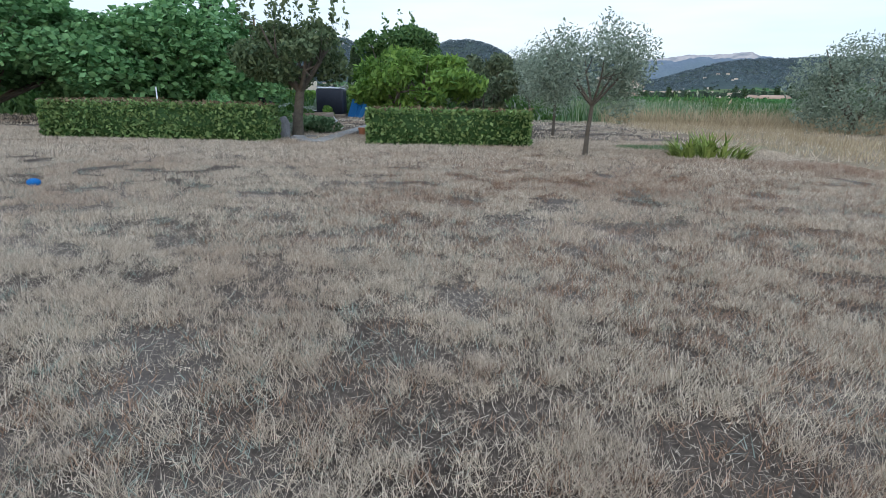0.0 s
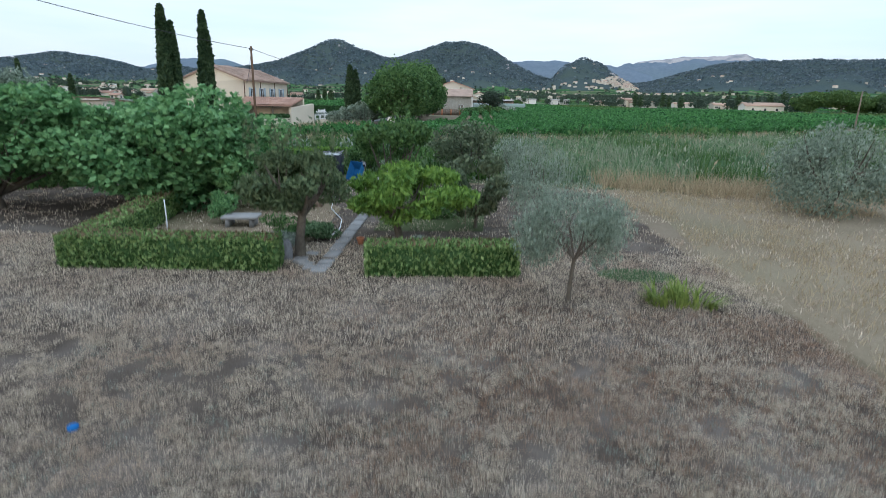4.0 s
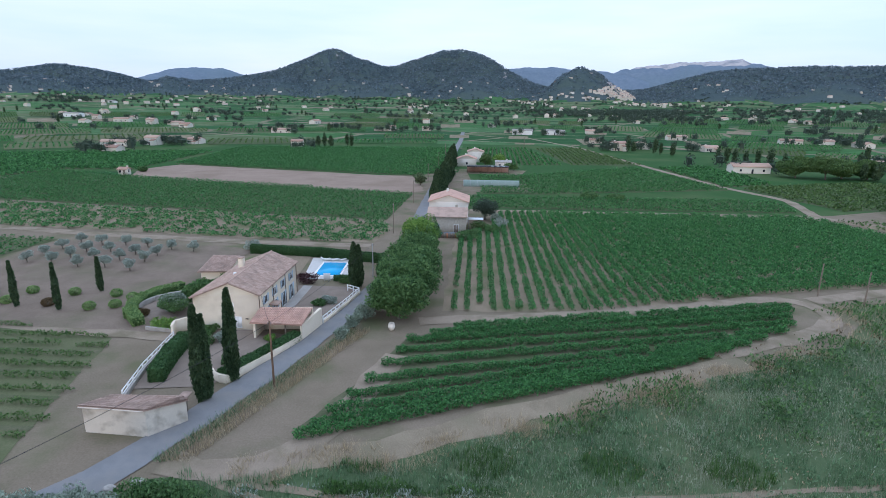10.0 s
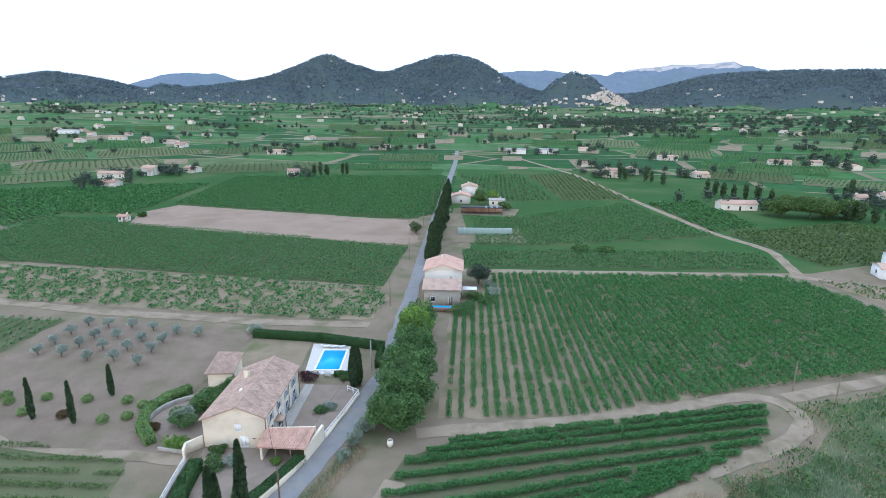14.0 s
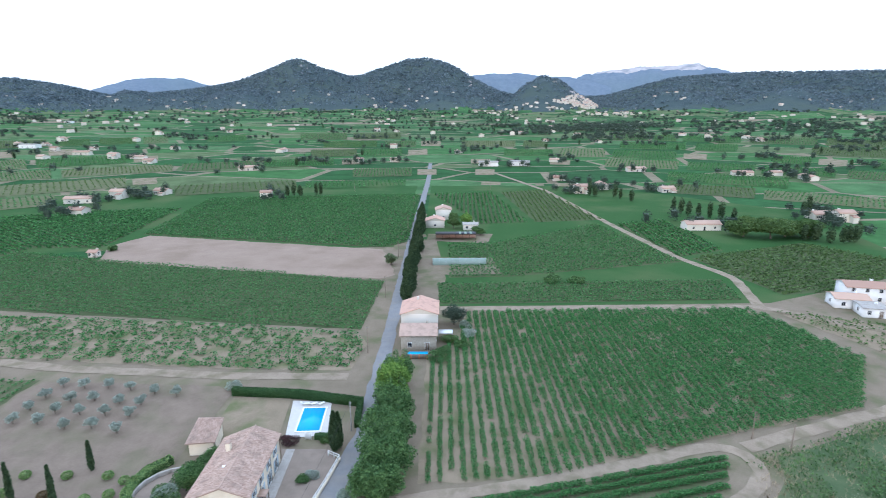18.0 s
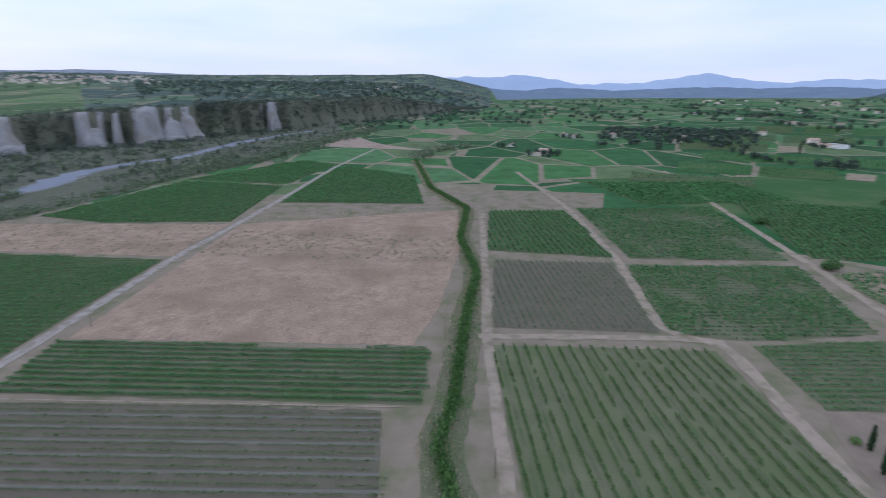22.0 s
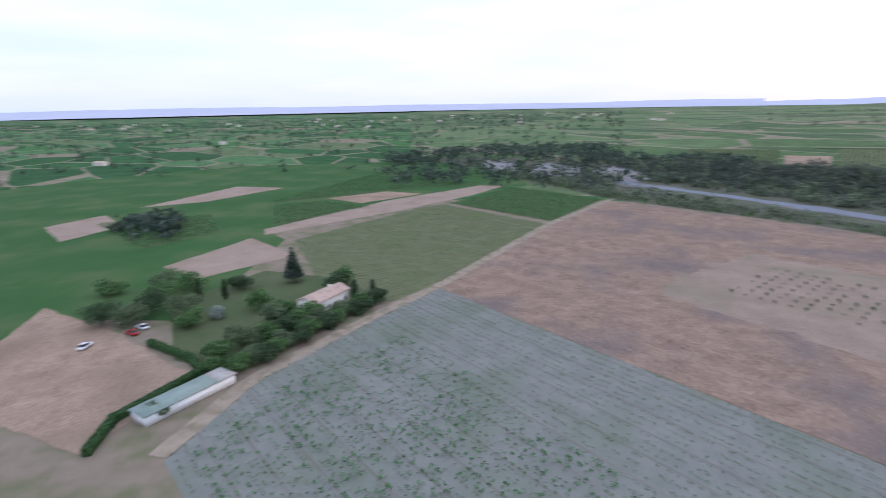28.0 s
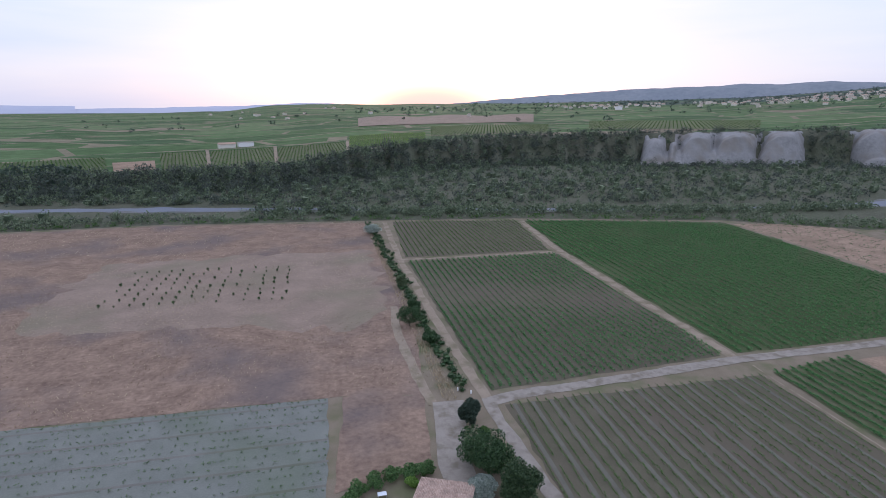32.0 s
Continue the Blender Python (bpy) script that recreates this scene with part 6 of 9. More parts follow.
# hexagonal pale box, bucket, raised bed, stake, hose, pots
hexa = thing("compost_bin", "pale hexagonal plastic bin lying by the vegetable bed", "bin", pose(-2.5, 21.45, 0.2, 70, 0, 20))
child("body", mesh_of("body", *tube([(0, 0, -0.18), (0, 0, 0.18)], [0.27, 0.27], 6), DARK_PLASTIC), hexa)
child("lid", mesh_of("lid", *tube([(0, 0, 0.18), (0, 0, 0.22), (0, 0, 0.221)], [0.27, 0.25, 0.0], 6), PALE_PLASTIC), hexa, "pale lid")
bucket = thing("bucket", "dark bucket with a pale rim", "bucket", pose(-5.25, 21.9, 0))
child("body", mesh_of("body", *tube([(0, 0, 0.0), (0, 0, 0.02), (0, 0, 0.26)], [0.0, 0.1, 0.14], 12), DARK_PLASTIC), bucket)
child("rim", mesh_of("rim", *tube([(math.cos(a) * 0.14, math.sin(a) * 0.14, 0.26) for a in np.linspace(0, 2 * math.pi, 17)], [0.012] * 17, 5), PALE_PLASTIC), bucket)
bed = thing("raised_bed", "raised vegetable bed of weathered planks", "raised bed", pose(-4.3, 18.1, 0, 0, 0, 8))
for box in ((-0.55, -1.5, 0, -0.48, 1.2, 0.28), (0.48, -1.5, 0, 0.55, 1.2, 0.28), (-0.48, 1.13, 0, 0.48, 1.2, 0.28), (-0.48, -0.05, 0, 0.48, 0.02, 0.28), (-0.48, -1.5, 0, 0.48, -1.43, 0.28)):
    child("plank", box_mesh("plank", WOOD, box, bevel=0.008), bed)
child("soil", box_mesh("soil", GREEN_SOIL, (-0.48, -1.43, 0, 0.48, 1.13, 0.12)), bed)
stake = thing("garden_stake", "pale wooden stake beside a sapling", "stake", pose(-5.95, 12.35, 0), me=mesh_of("garden_stake", *tube([(0, 0, 0), (0.01, 0, 0.5), (0.0, 0.01, 0.95), (0, 0.01, 0.951)], [0.016, 0.015, 0.013, 0], 6), PALE_PLASTIC))
thing("cane", "thin garden cane in the bed", "stake", pose(0.95, 13.4, 0), me=mesh_of("cane", *tube([(0, 0, 0), (0.01, 0, 0.9), (0.01, 0, 0.901)], [0.008, 0.007, 0], 5), WOOD))
hose_pts = lambda pts: [tuple(p) for p in np.stack([np.interp(np.linspace(0, 1, 40), np.linspace(0, 1, len(pts)), [q[k] for q in pts]) for k in range(3)], 1)]
thing("garden_hose", "pale hose curving along the stone path", "hose", me=mesh_of("garden_hose", *tube(hose_pts([(-2.3, 13.2, 0.03), (-2.25, 13.8, 0.06), (-2.5, 15, 0.03), (-3.2, 16.5, 0.03), (-3.6, 18.6, 0.03), (-4.2, 20.5, 0.03), (-4.5, 21.3, 0.2)]), [0.014] * 40, 5), PALE_PLASTIC))
thing("garden_hose", "green hose lying in the grass", "hose", me=mesh_of("garden_hose", *tube(hose_pts([(-1.6, 21.8, 0.03), (0, 21.0, 0.03), (0.9, 20.2, 0.03), (1.3, 19, 0.03), (1.1, 17.4, 0.03)]), [0.014] * 40, 5), REED))
for px2, py2 in ((-1.45, 12.55), (-5.7, 20.1)):
    pot = thing("flower_pot", "small terracotta flower pot on the soil", "pot", pose(px2, py2, 0))
    child("body", mesh_of("body", *tube([(0, 0, 0), (0, 0, 0.01), (0, 0, 0.16)], [0, 0.06, 0.09], 12), TERRACOTTA), pot)
    child("rim", mesh_of("rim", *tube([(math.cos(a) * 0.092, math.sin(a) * 0.092, 0.16) for a in np.linspace(0, 2 * math.pi, 13)], [0.012] * 13, 5), TERRACOTTA), pot)
bench = thing("stone_bench", "low grey slab table in the flower bed", "slab table", pose(-4.9, 14.0, 0, 0, 0, 8))
child("top", box_mesh("top", SLAB, (-0.45, -0.3, 0.22, 0.45, 0.3, 0.29), bevel=0.015), bench)
child("foot", box_mesh("foot", SLAB, (-0.35, -0.25, 0, -0.25, 0.25, 0.22)), bench)
child("foot", box_mesh("foot", SLAB, (0.25, -0.25, 0, 0.35, 0.25, 0.22)), bench)
barrel = thing("barrel", "dark blue plastic barrel under the fig tree", "barrel", pose(-5.4, 16.9, 0))
child("body", mesh_of("body", *tube([(0, 0, 0), (0, 0, 0.02), (0, 0, 0.3), (0, 0, 0.6), (0, 0, 0.75), (0, 0, 0.751)], [0, 0.24, 0.27, 0.27, 0.23, 0], 14), DARK_PLASTIC), barrel)

rng = np.random.default_rng(150)
C = np.column_stack([rng.uniform(30, 120, 420), rng.uniform(45, 100, 420)])
C = C[(C[:, 1] < 60 + 0.38 * (C[:, 0] - 30)) & (C[:, 1] > 28 + 0.3 * (C[:, 0] - 20))]
k = np.repeat(np.arange(len(C)), 60)
P = np.column_stack([C[k] + rng.normal(size=(len(k), 2)) * 0.8, np.abs(rng.normal(size=len(k))) * 0.55 + 0.05])
thing("scrub", "low green brambles and weeds beyond the track", "scrub", kind="stuff", me=soup("scrub", leaves(P, 0.25, rng, 1.6), 4, BROADLEAF))

# ---- the estate beside the lane ----
def tile_roof(a, b, c, d, pitch=0.23, course=0.42):
    """Barrel tiles over a roof slope: a to b along the eave, d to c along the ridge. Every tile is a piece of its own in the mesh."""
    a, b, c, d = (np.array(v, float) for v in (a, b, c, d))
    nu, nv = max(2, int(np.linalg.norm(b - a) / pitch)), max(2, int(np.linalg.norm(d - a) / course))
    up = np.cross(b - a, d - a)
    up /= np.linalg.norm(up)
    if up[2] < 0:
        up = -up
    P = lambda u, v: (a * (1 - u) + b * u) * (1 - v) + (d * (1 - u) + c * u) * v
    V = []
    for j in range(nv):
        v0, v1 = j / nv, (j + 1.12) / nv
        lift = up * 0.035
        for i in range(nu):
            us = [(i + k) / nu for k in (0.02, 0.3, 0.7, 0.98)]
            hs = [0.0, 0.06, 0.06, 0.0]
            e = [P(u, v0) + up * (0.03 + h) + lift for u, h in zip(us, hs)]
            t = [P(u, min(v1, 1.0)) + up * (0.02 + h) for u, h in zip(us, hs)]
            for k in range(3):
                V += [e[k], e[k + 1], t[k + 1], t[k]]
    return V


def roof_part(parent, a, b, c, d, mat, name="roof", thick=0.12):
    """A roof slope: a slab below and its tiles."""
    bm3 = bmesh.new()
    lo = [bm3.verts.new(Vector(p) - Vector((0, 0, thick))) for p in (a, b, c, d)]
    hi = [bm3.verts.new(Vector(p)) for p in (a, b, c, d)]
    bm3.faces.new(lo[::-1]), bm3.faces.new(hi)
    for k in range(4):
        bm3.faces.new((lo[k], lo[(k + 1) % 4], hi[(k + 1) % 4], hi[k]))
    bmesh.ops.recalc_face_normals(bm3, faces=bm3.faces)
    m3 = bpy.data.meshes.new(name)
    bm3.to_mesh(m3), bm3.free()
    m3.materials.append(mat)
    ob = child(name, m3, parent)
    t = child("tiles", soup("tiles", tile_roof(a, b, c, d), 4, mat), ob)
    t["kind"] = "stuff"
    return ob


def solid(name, pts2, z0, z1, mat):
    """An upright prism over an outline."""
    n = len(pts2)
    me3 = bpy.data.meshes.new(name)
    z1 = z1 if isinstance(z1, (list, tuple)) else [z1] * n
    me3.from_pydata([(x, y, z0) for x, y in pts2] + [(x, y, z) for (x, y), z in zip(pts2, z1)], [], [tuple(range(n))[::-1], tuple(range(n, 2 * n))] + [(k, (k + 1) % n, n + (k + 1) % n, n + k) for k in range(n)])
    me3.materials.append(mat)
    me3.update()
    return me3


def window_part(parent, x, y, z, w, h, face, mat=None, name="window"):
    """A window or door proud of its wall, with frame, pane and sill. face: 'S', 'E', 'N' or 'W'."""
    rot = {"S": 0, "E": 90, "N": 180, "W": 270}[face]
    ob = child(name, box_mesh("frame", WHITE, (-w / 2 - 0.06, -0.05, 0, -w / 2, 0.02, h), (w / 2, -0.05, 0, w / 2 + 0.06, 0.02, h), (-w / 2, -0.05, h - 0.06, w / 2, 0.02, h), (-0.025, -0.045, 0, 0.025, 0.02, h - 0.06), (-w / 2 - 0.08, -0.1, -0.06, w / 2 + 0.08, 0.02, 0)), parent, at=pose(x, y, z, 0, 0, rot))
    child("pane", box_mesh("pane", mat or GLASS, (-w / 2, -0.02, 0, -0.025, 0.0, h - 0.06)), ob)
    child("pane", box_mesh("pane", mat or GLASS, (0.025, -0.02, 0, w / 2, 0.0, h - 0.06)), ob)
    return ob


def shutter_part(parent, x, y, z, w, h, face, mat=None):
    rot = {"S": 0, "E": 90, "N": 180, "W": 270}[face]
    return child("shutter", box_mesh("shutter", mat or BLUE_SHUTTER, (-w / 2, -0.08, 0, w / 2, -0.03, h), (-w / 2 + 0.05, -0.1, h * 0.15, w / 2 - 0.05, -0.08, h * 0.2), (-w / 2 + 0.05, -0.1, h * 0.8, w / 2 - 0.05, -0.08, h * 0.85)), parent, at=pose(x, y, z, 0, 0, rot))


house = thing("farmhouse", "cream rendered two-storey farmhouse with a low pitched clay tile roof", "house", pose(0, 0, 0))
HX0, HX1, HXR, HY0, HY1, ZW, ZE, ZR = -35.2, -26.4, -30.2, 65.0, 80.0, 4.3, 5.0, 6.5
wall = mesh_of("wall", [(HX0, HY0, 0), (HX1, HY0, 0), (HX1, HY1, 0), (HX0, HY1, 0), (HX0, HY0, ZW), (HX1, HY0, ZE), (HX1, HY1, ZE), (HX0, HY1, ZW)], [(0, 1, 5, 4), (1, 2, 6, 5), (2, 3, 7, 6), (3, 0, 4, 7)], PLASTER)
child("wall", wall, house)
for yy in (HY0, HY1 - 0.3):
    me = bpy.data.meshes.new("gable")
    me.from_pydata([(HX0, yy, ZW), (HX1, yy, ZE), (HXR, yy, ZR - 0.12), (HX0, yy + 0.3, ZW), (HX1, yy + 0.3, ZE), (HXR, yy + 0.3, ZR - 0.12)], [], [(0, 1, 2), (5, 4, 3), (0, 2, 5, 3), (2, 1, 4, 5), (1, 0, 3, 4)])
    me.materials.append(PLASTER)
    child("gable", me, house)
roof_part(house, (HX1 + 0.35, HY0 - 0.25, ZE - 0.05), (HX1 + 0.35, HY1 + 0.25, ZE - 0.05), (HXR, HY1 + 0.25, ZR), (HXR, HY0 - 0.25, ZR), TILE)
roof_part(house, (HX0 - 0.35, HY0 - 0.25, ZW - 0.05), (HX0 - 0.35, HY1 + 0.25, ZW - 0.05), (HXR, HY1 + 0.25, ZR), (HXR, HY0 - 0.25, ZR), TILE)
child("ridge_cap", mesh_of("ridge_cap", *tube([(HXR, HY0 - 0.25, ZR + 0.05), (HXR, 72, ZR + 0.06), (HXR, HY1 + 0.25, ZR + 0.05)], [0.13] * 3, 8), TILE), house)
ch = child("chimney", box_mesh("chimney", PLASTER, (-33.1, 74.6, 4.8, -32.4, 75.4, 6.9), bevel=0.02), house)
child("chimney_cap", box_mesh("chimney_cap", TILE, (-33.2, 74.5, 6.9, -32.3, 75.5, 7.0)), ch)
child("roof_vent", box_mesh("roof_vent", WHITE, (-31.9, 70.1, 5.7, -31.5, 70.5, 6.15), bevel=0.03), house)
window_part(house, -30.2, HY0, 2.7, 0.8, 1.05, "S", WHITE)
window_part(house, -29.4, HY0, 0.35, 1.0, 1.5, "S", WHITE, "door")
for k, wy in enumerate((67.4, 70.6, 74.0, 77.4)):
    window_part(house, HX1, wy, 3.0, 0.9, 1.1, "E")
    for s in (-0.75, 0.75):
        shutter_part(house, HX1, wy + s, 3.0, 0.5, 1.15, "E")
    window_part(house, HX1, wy, 0.15, 1.1, 2.1, "E", name="door")
    for s in (-0.85, 0.85):
        shutter_part(house, HX1, wy + s, 0.15, 0.55, 2.15, "E")
for k in range(4):
    child("downpipe", mesh_of("downpipe", *tube([(HX1 + 0.08, HY0 + 0.1 + k * 4.9, 0.1), (HX1 + 0.08, HY0 + 0.1 + k * 4.9, 4.9)], [0.05, 0.05], 6), POLE_WOOD), house)
porch = child("porch", box_mesh("porch", TILE, (HX1, 68.3, 2.25, HX1 + 1.3, 69.9, 2.4)), house)
child("post", box_mesh("post", WOOD, (HX1 + 1.15, 68.35, 0, HX1 + 1.27, 68.47, 2.25)), porch)
child("post", box_mesh("post", WOOD, (HX1 + 1.15, 69.75, 0, HX1 + 1.27, 69.87, 2.25)), porch)
for k in range(2):
    child("vent", box_mesh("vent", DARK_PLASTIC, (-28.3 + k * 0.9, HY0 - 0.02, 1.5, -27.8 + k * 0.9, HY0, 1.62)), house)
# wing behind, garage, outbuilding
wing = thing("house_wing", "low cream wing with a clay tile roof", "annex", pose(0, 0, 0))
child("wall", solid("wall", [(-42.4, 81.2), (-38.2, 81.6), (-39, 87.2), (-42.9, 87)], 0, [2.5, 2.6, 3.0, 3.0], PLASTER), wing)
roof_part(wing, (-42.8, 80.7, 2.55), (-37.8, 81.2, 2.65), (-38.6, 87.5, 3.5), (-43.2, 87.3, 3.5), TILE)
child("post", box_mesh("post", WOOD, (-38.1, 81.3, 0, -37.9, 81.5, 2.5)), wing)
garage = thing("carport", "open carport with reddish clay tile roof against the house", "carport", pose(0, 0, 0))
child("wall", solid("wall", [(-26.3, 62.5), (-26.0, 62.5), (-26.0, 65.3), (-26.3, 65.3)], 0, [2.2, 2.2, 2.9, 2.9], PLASTER), garage)
child("back_wall", solid("back_wall", [(-26.0, 65.4), (-19.7, 66.1), (-19.7, 66.4), (-26.0, 65.7)], 0, 3.0, PLASTER), garage)
child("side_wall", solid("side_wall", [(-20.3, 62.6), (-20.0, 62.5), (-18.9, 67.6), (-19.3, 67.7)], 0, [2.0, 2.0, 2.4, 2.4], PLASTER), garage)
roof_part(garage, (-26.6, 62.2, 2.25), (-19.9, 62.1, 2.25), (-19.6, 66.0, 3.05), (-26.4, 65.4, 3.05), RED_TILE)
for gx in (-24.2, -22.2):
    child("post", box_mesh("post", WOOD, (gx, 62.4, 0, gx + 0.15, 62.55, 2.15)), garage)
shed = thing("outbuilding", "weathered cream outbuilding with a low tiled roof by the lane", "outbuilding", pose(0, 0, 0))
SP = [(-33.4, 41.6), (-27.35, 41.3), (-25.1, 44.0), (-26.2, 44.7), (-32.6, 44.5)]
child("wall", solid("wall", SP, 0, [2.72, 2.75, 2.25, 2.0, 1.95], OLD_PLASTER), shed)
roof_part(shed, (-33.6, 41.35, 2.8), (-27.3, 41.05, 2.83), (-26.1, 44.9, 2.06), (-32.7, 44.7, 2.0), TILE, "roof", 0.1)
roof_part(shed, (-27.3, 41.05, 2.82), (-24.8, 44.0, 2.3), (-26.0, 44.9, 2.05), (-26.6, 43.6, 2.3), TILE, "roof", 0.1)
child("gutter", mesh_of("gutter", *tube([(-33.5, 41.3, 2.7), (-30, 41.15, 2.71), (-27.3, 41.0, 2.73)], [0.06] * 3, 6), OLD_PLASTER), shed)
child("door", box_mesh("door", WOOD, (-26.1, 44.75, 0, -25.95, 45.65, 1.9)), shed)
child("canopy", box_mesh("canopy", TILE, (-26.4, 44.6, 1.9, -25.5, 45.9, 2.02)), shed)

patch("courtyard", "pale gravel forecourt of the house", [(-34.6, 49), (-27.2, 50.2), (-24, 52.5), (-20.4, 63), (-26.3, 65), (-35, 64.6)], COURT, 0.055, "courtyard")
patch("courtyard", "gravel terrace east of the house", [(-26.3, 66), (-19.4, 67.8), (-17, 80), (-18.5, 83), (-27.2, 83), (-26.3, 80)], COURT, 0.055, "courtyard")
patch("terrace", "pale paved strip along the house wall", [(-26.3, 66), (-24.6, 66.2), (-24.8, 83), (-26.3, 83)], CONCRETE, 0.06, "terrace")
patch("pool_lawn", "dull brown lawn beside the pool", [(-41.5, 86), (-28.5, 84), (-30, 100), (-42, 101)], VINE_SOIL, 0.05, "lawn")
patch("grove_ground", "bare pinkish-brown soil of the olive grove", [(-88, 73), (-86, 107), (-47, 105), (-43, 102), (-44, 80), (-47, 72), (-38, 63.5), (-60, 63.5)], GROVE_SOIL, 0.045)


def wall_run(label, pts, h, t, mat, name="garden_wall", cap=None):
    ob = thing(name, label, "wall", kind="structure")
    for (ax, ay), (bx, by) in zip(pts[:-1], pts[1:]):
        L, a = math.hypot(bx - ax, by - ay), math.degrees(math.atan2(by - ay, bx - ax))
        child("wall_section", box_mesh("wall_section", mat, (0, -t / 2, 0, L, t / 2, h), (-0.02, -t / 2 - 0.04, h, L + 0.02, t / 2 + 0.04, h + 0.06), bevel=0.01), ob, at=pose(ax, ay, 0, 0, 0, a))
    return ob


def balustrade(label, pts, h, step=1.2, base=0.0, mat=None):
    """Posts and rails of a white concrete balustrade."""
    ob = thing("balustrade", label, "balustrade", pose(0, 0, 0))
    for (ax, ay), (bx, by) in zip(pts[:-1], pts[1:]):
        L, a = math.hypot(bx - ax, by - ay), math.degrees(math.atan2(by - ay, bx - ax))
        n = max(1, int(L / step))
        for zz in (base + h * 0.5, base + h - 0.1):
            child("rail", box_mesh("rail", mat or WHITE, (0, -0.05, zz, L, 0.05, zz + 0.1), bevel=0.01), ob, at=pose(ax, ay, 0, 0, 0, a))
        for k in range(n + 1):
            child("post", box_mesh("post", mat or WHITE, (-0.07, -0.07, base, 0.07, 0.07, base + h), bevel=0.012), ob, at=pose(ax + (bx - ax) * k / n, ay + (by - ay) * k / n, 0, 0, 0, a))
    return ob


balustrade("white concrete fence along the drive", [(-33.6, 47.3), (-35, 53), (-36.2, 61.5)], 1.0)
wall_run("low grey wall below the fence", [(-33.4, 47.3), (-34.8, 53), (-36.0, 61.5)], 0.5, 0.2, CONCRETE)
balustrade("white concrete balustrade by the lane", [(-18.9, 68), (-17.6, 74), (-16.5, 80), (-18.6, 81.2)], 1.1)
wall_run("low cream wall by the lane", [(-18.8, 68), (-17.5, 74), (-16.4, 80)], 0.45, 0.22, PLASTER)
wall_run("cream roadside wall with a hedge behind", [(-24.6, 51.3), (-22.2, 57), (-20.1, 62.4)], 0.8, 0.25, PLASTER)
wall_run("curved cream gate wall", [(-26.9, 52.6), (-26.4, 51.9), (-25.6, 51.4), (-24.6, 51.2)], 0.9, 0.25, PLASTER)
wall_run("cream stair wall", [(-36.4, 61.6), (-36.9, 63.2), (-35.4, 65)], 1.7, 0.25, PLASTER)
wall_run("planter wall of pale blocks", [(-41.2, 63.7), (-37.2, 63.2)], 0.5, 0.25, CONCRETE)
arc = [(-41 + math.cos(radians(a)) * 5.6, 71.5 + math.sin(radians(a)) * 5.8) for a in range(195, 55, -20)]
wall_run("curved grey terrace wall", arc, 0.7, 0.3, CONCRETE)
patch("terrace", "round gravel terrace west of the house", arc + [(-35.5, 76), (-35.5, 66), (-40, 65)], COURT, 0.06, "terrace")
hedge("clipped dark hedge behind the roadside wall", [(-25.1, 52.2), (-22.8, 57.3), (-20.9, 61.8)], 1.3, 1.25, 120, 0.16, HEDGE_DARK, 201)
hedge("tall clipped hedge inside the drive", [(-32.3, 51.4), (-33.4, 56), (-33.8, 59.4)], 1.6, 1.7, 100, 0.17, HEDGE_DARK, 202)
hedge("long clipped boundary hedge north of the pool", [(-41.9, 101.3), (-28, 100.2), (-15.6, 97.3)], 1.2, 1.7, 90, 0.18, HEDGE_DARK, 203)
hedge("clipped hedge by the pool", [(-15.4, 96.8), (-15.0, 90)], 1.0, 1.6, 90, 0.18, HEDGE_DARK, 204)
hedge("low clipped hedge before the pool", [(-21.6, 86.2), (-18.6, 86.4)], 1.0, 0.9, 100, 0.15, HEDGE_DARK, 205)
hedge("olive green hedge round the terrace", [(-43.4, 65.4), (-46, 68), (-47.3, 71), (-47.5, 73.6), (-46.7, 76.4), (-45, 78.8)], 1.5, 1.3, 110, 0.17, HEDGE, 206)

# pool
patch("pool_deck", "pale paved surround of the swimming pool", [(-27.5, 86.2), (-20, 87), (-21.5, 98.6), (-29.4, 99)], DECK, 0.07, "paving")
pool = thing("swimming_pool", "rectangular swimming pool with bright blue water", "swimming pool", pose(-24.1, 92.2, 0.11, 0, 0, 3))
child("water", box_mesh("water", POOL_WATER, (-2.1, -3.9, 0, 2.1, 3.9, 0.05)), pool, "clear blue water")
for q in ((-2.45, -4.25, 0, -2.1, 4.25, 0.09), (2.1, -4.25, 0, 2.45, 4.25, 0.09), (-2.1, 3.9, 0, 2.1, 4.25, 0.09), (-2.1, -4.25, 0, 2.1, -3.9, 0.09)):
    child("coping", box_mesh("coping", WHITE, q, bevel=0.02), pool)
gatep = thing("pool_gate", "small white gate before the pool", "gate", pose(-23.2, 85.9, 0))
child("panel", box_mesh("panel", WHITE, (-0.45, -0.03, 0.1, 0.45, 0.03, 1.3), bevel=0.01), gatep)
for s in (-0.5, 0.5):
    child("post", box_mesh("post", WHITE, (s - 0.06, -0.06, 0, s + 0.06, 0.06, 1.4)), gatep)
for k in range(3):
    ln = thing("sun_lounger", "pale sun lounger beside the pool", "sun lounger", pose(-26.6 + 1.6 * k, 97.4, 0.07, 0, 0, 100 + 20 * k), "loungers by the pool")
    child("mattress", box_mesh("mattress", WHITE, (-0.3, -0.9, 0.28, 0.3, 0.4, 0.36), bevel=0.02), ln)
    child("backrest", box_mesh("backrest", WHITE, (-0.3, 0, 0, 0.3, 0.65, 0.07), bevel=0.02), ln, at=pose(0, 0.4, 0.3, 40))
    for lx, ly in ((-0.26, -0.8), (0.26, -0.8), (-0.26, 0.5), (0.26, 0.5)):
        child("leg", box_mesh("leg", METAL, (lx - 0.02, ly - 0.02, 0, lx + 0.02, ly + 0.02, 0.28)), ln)
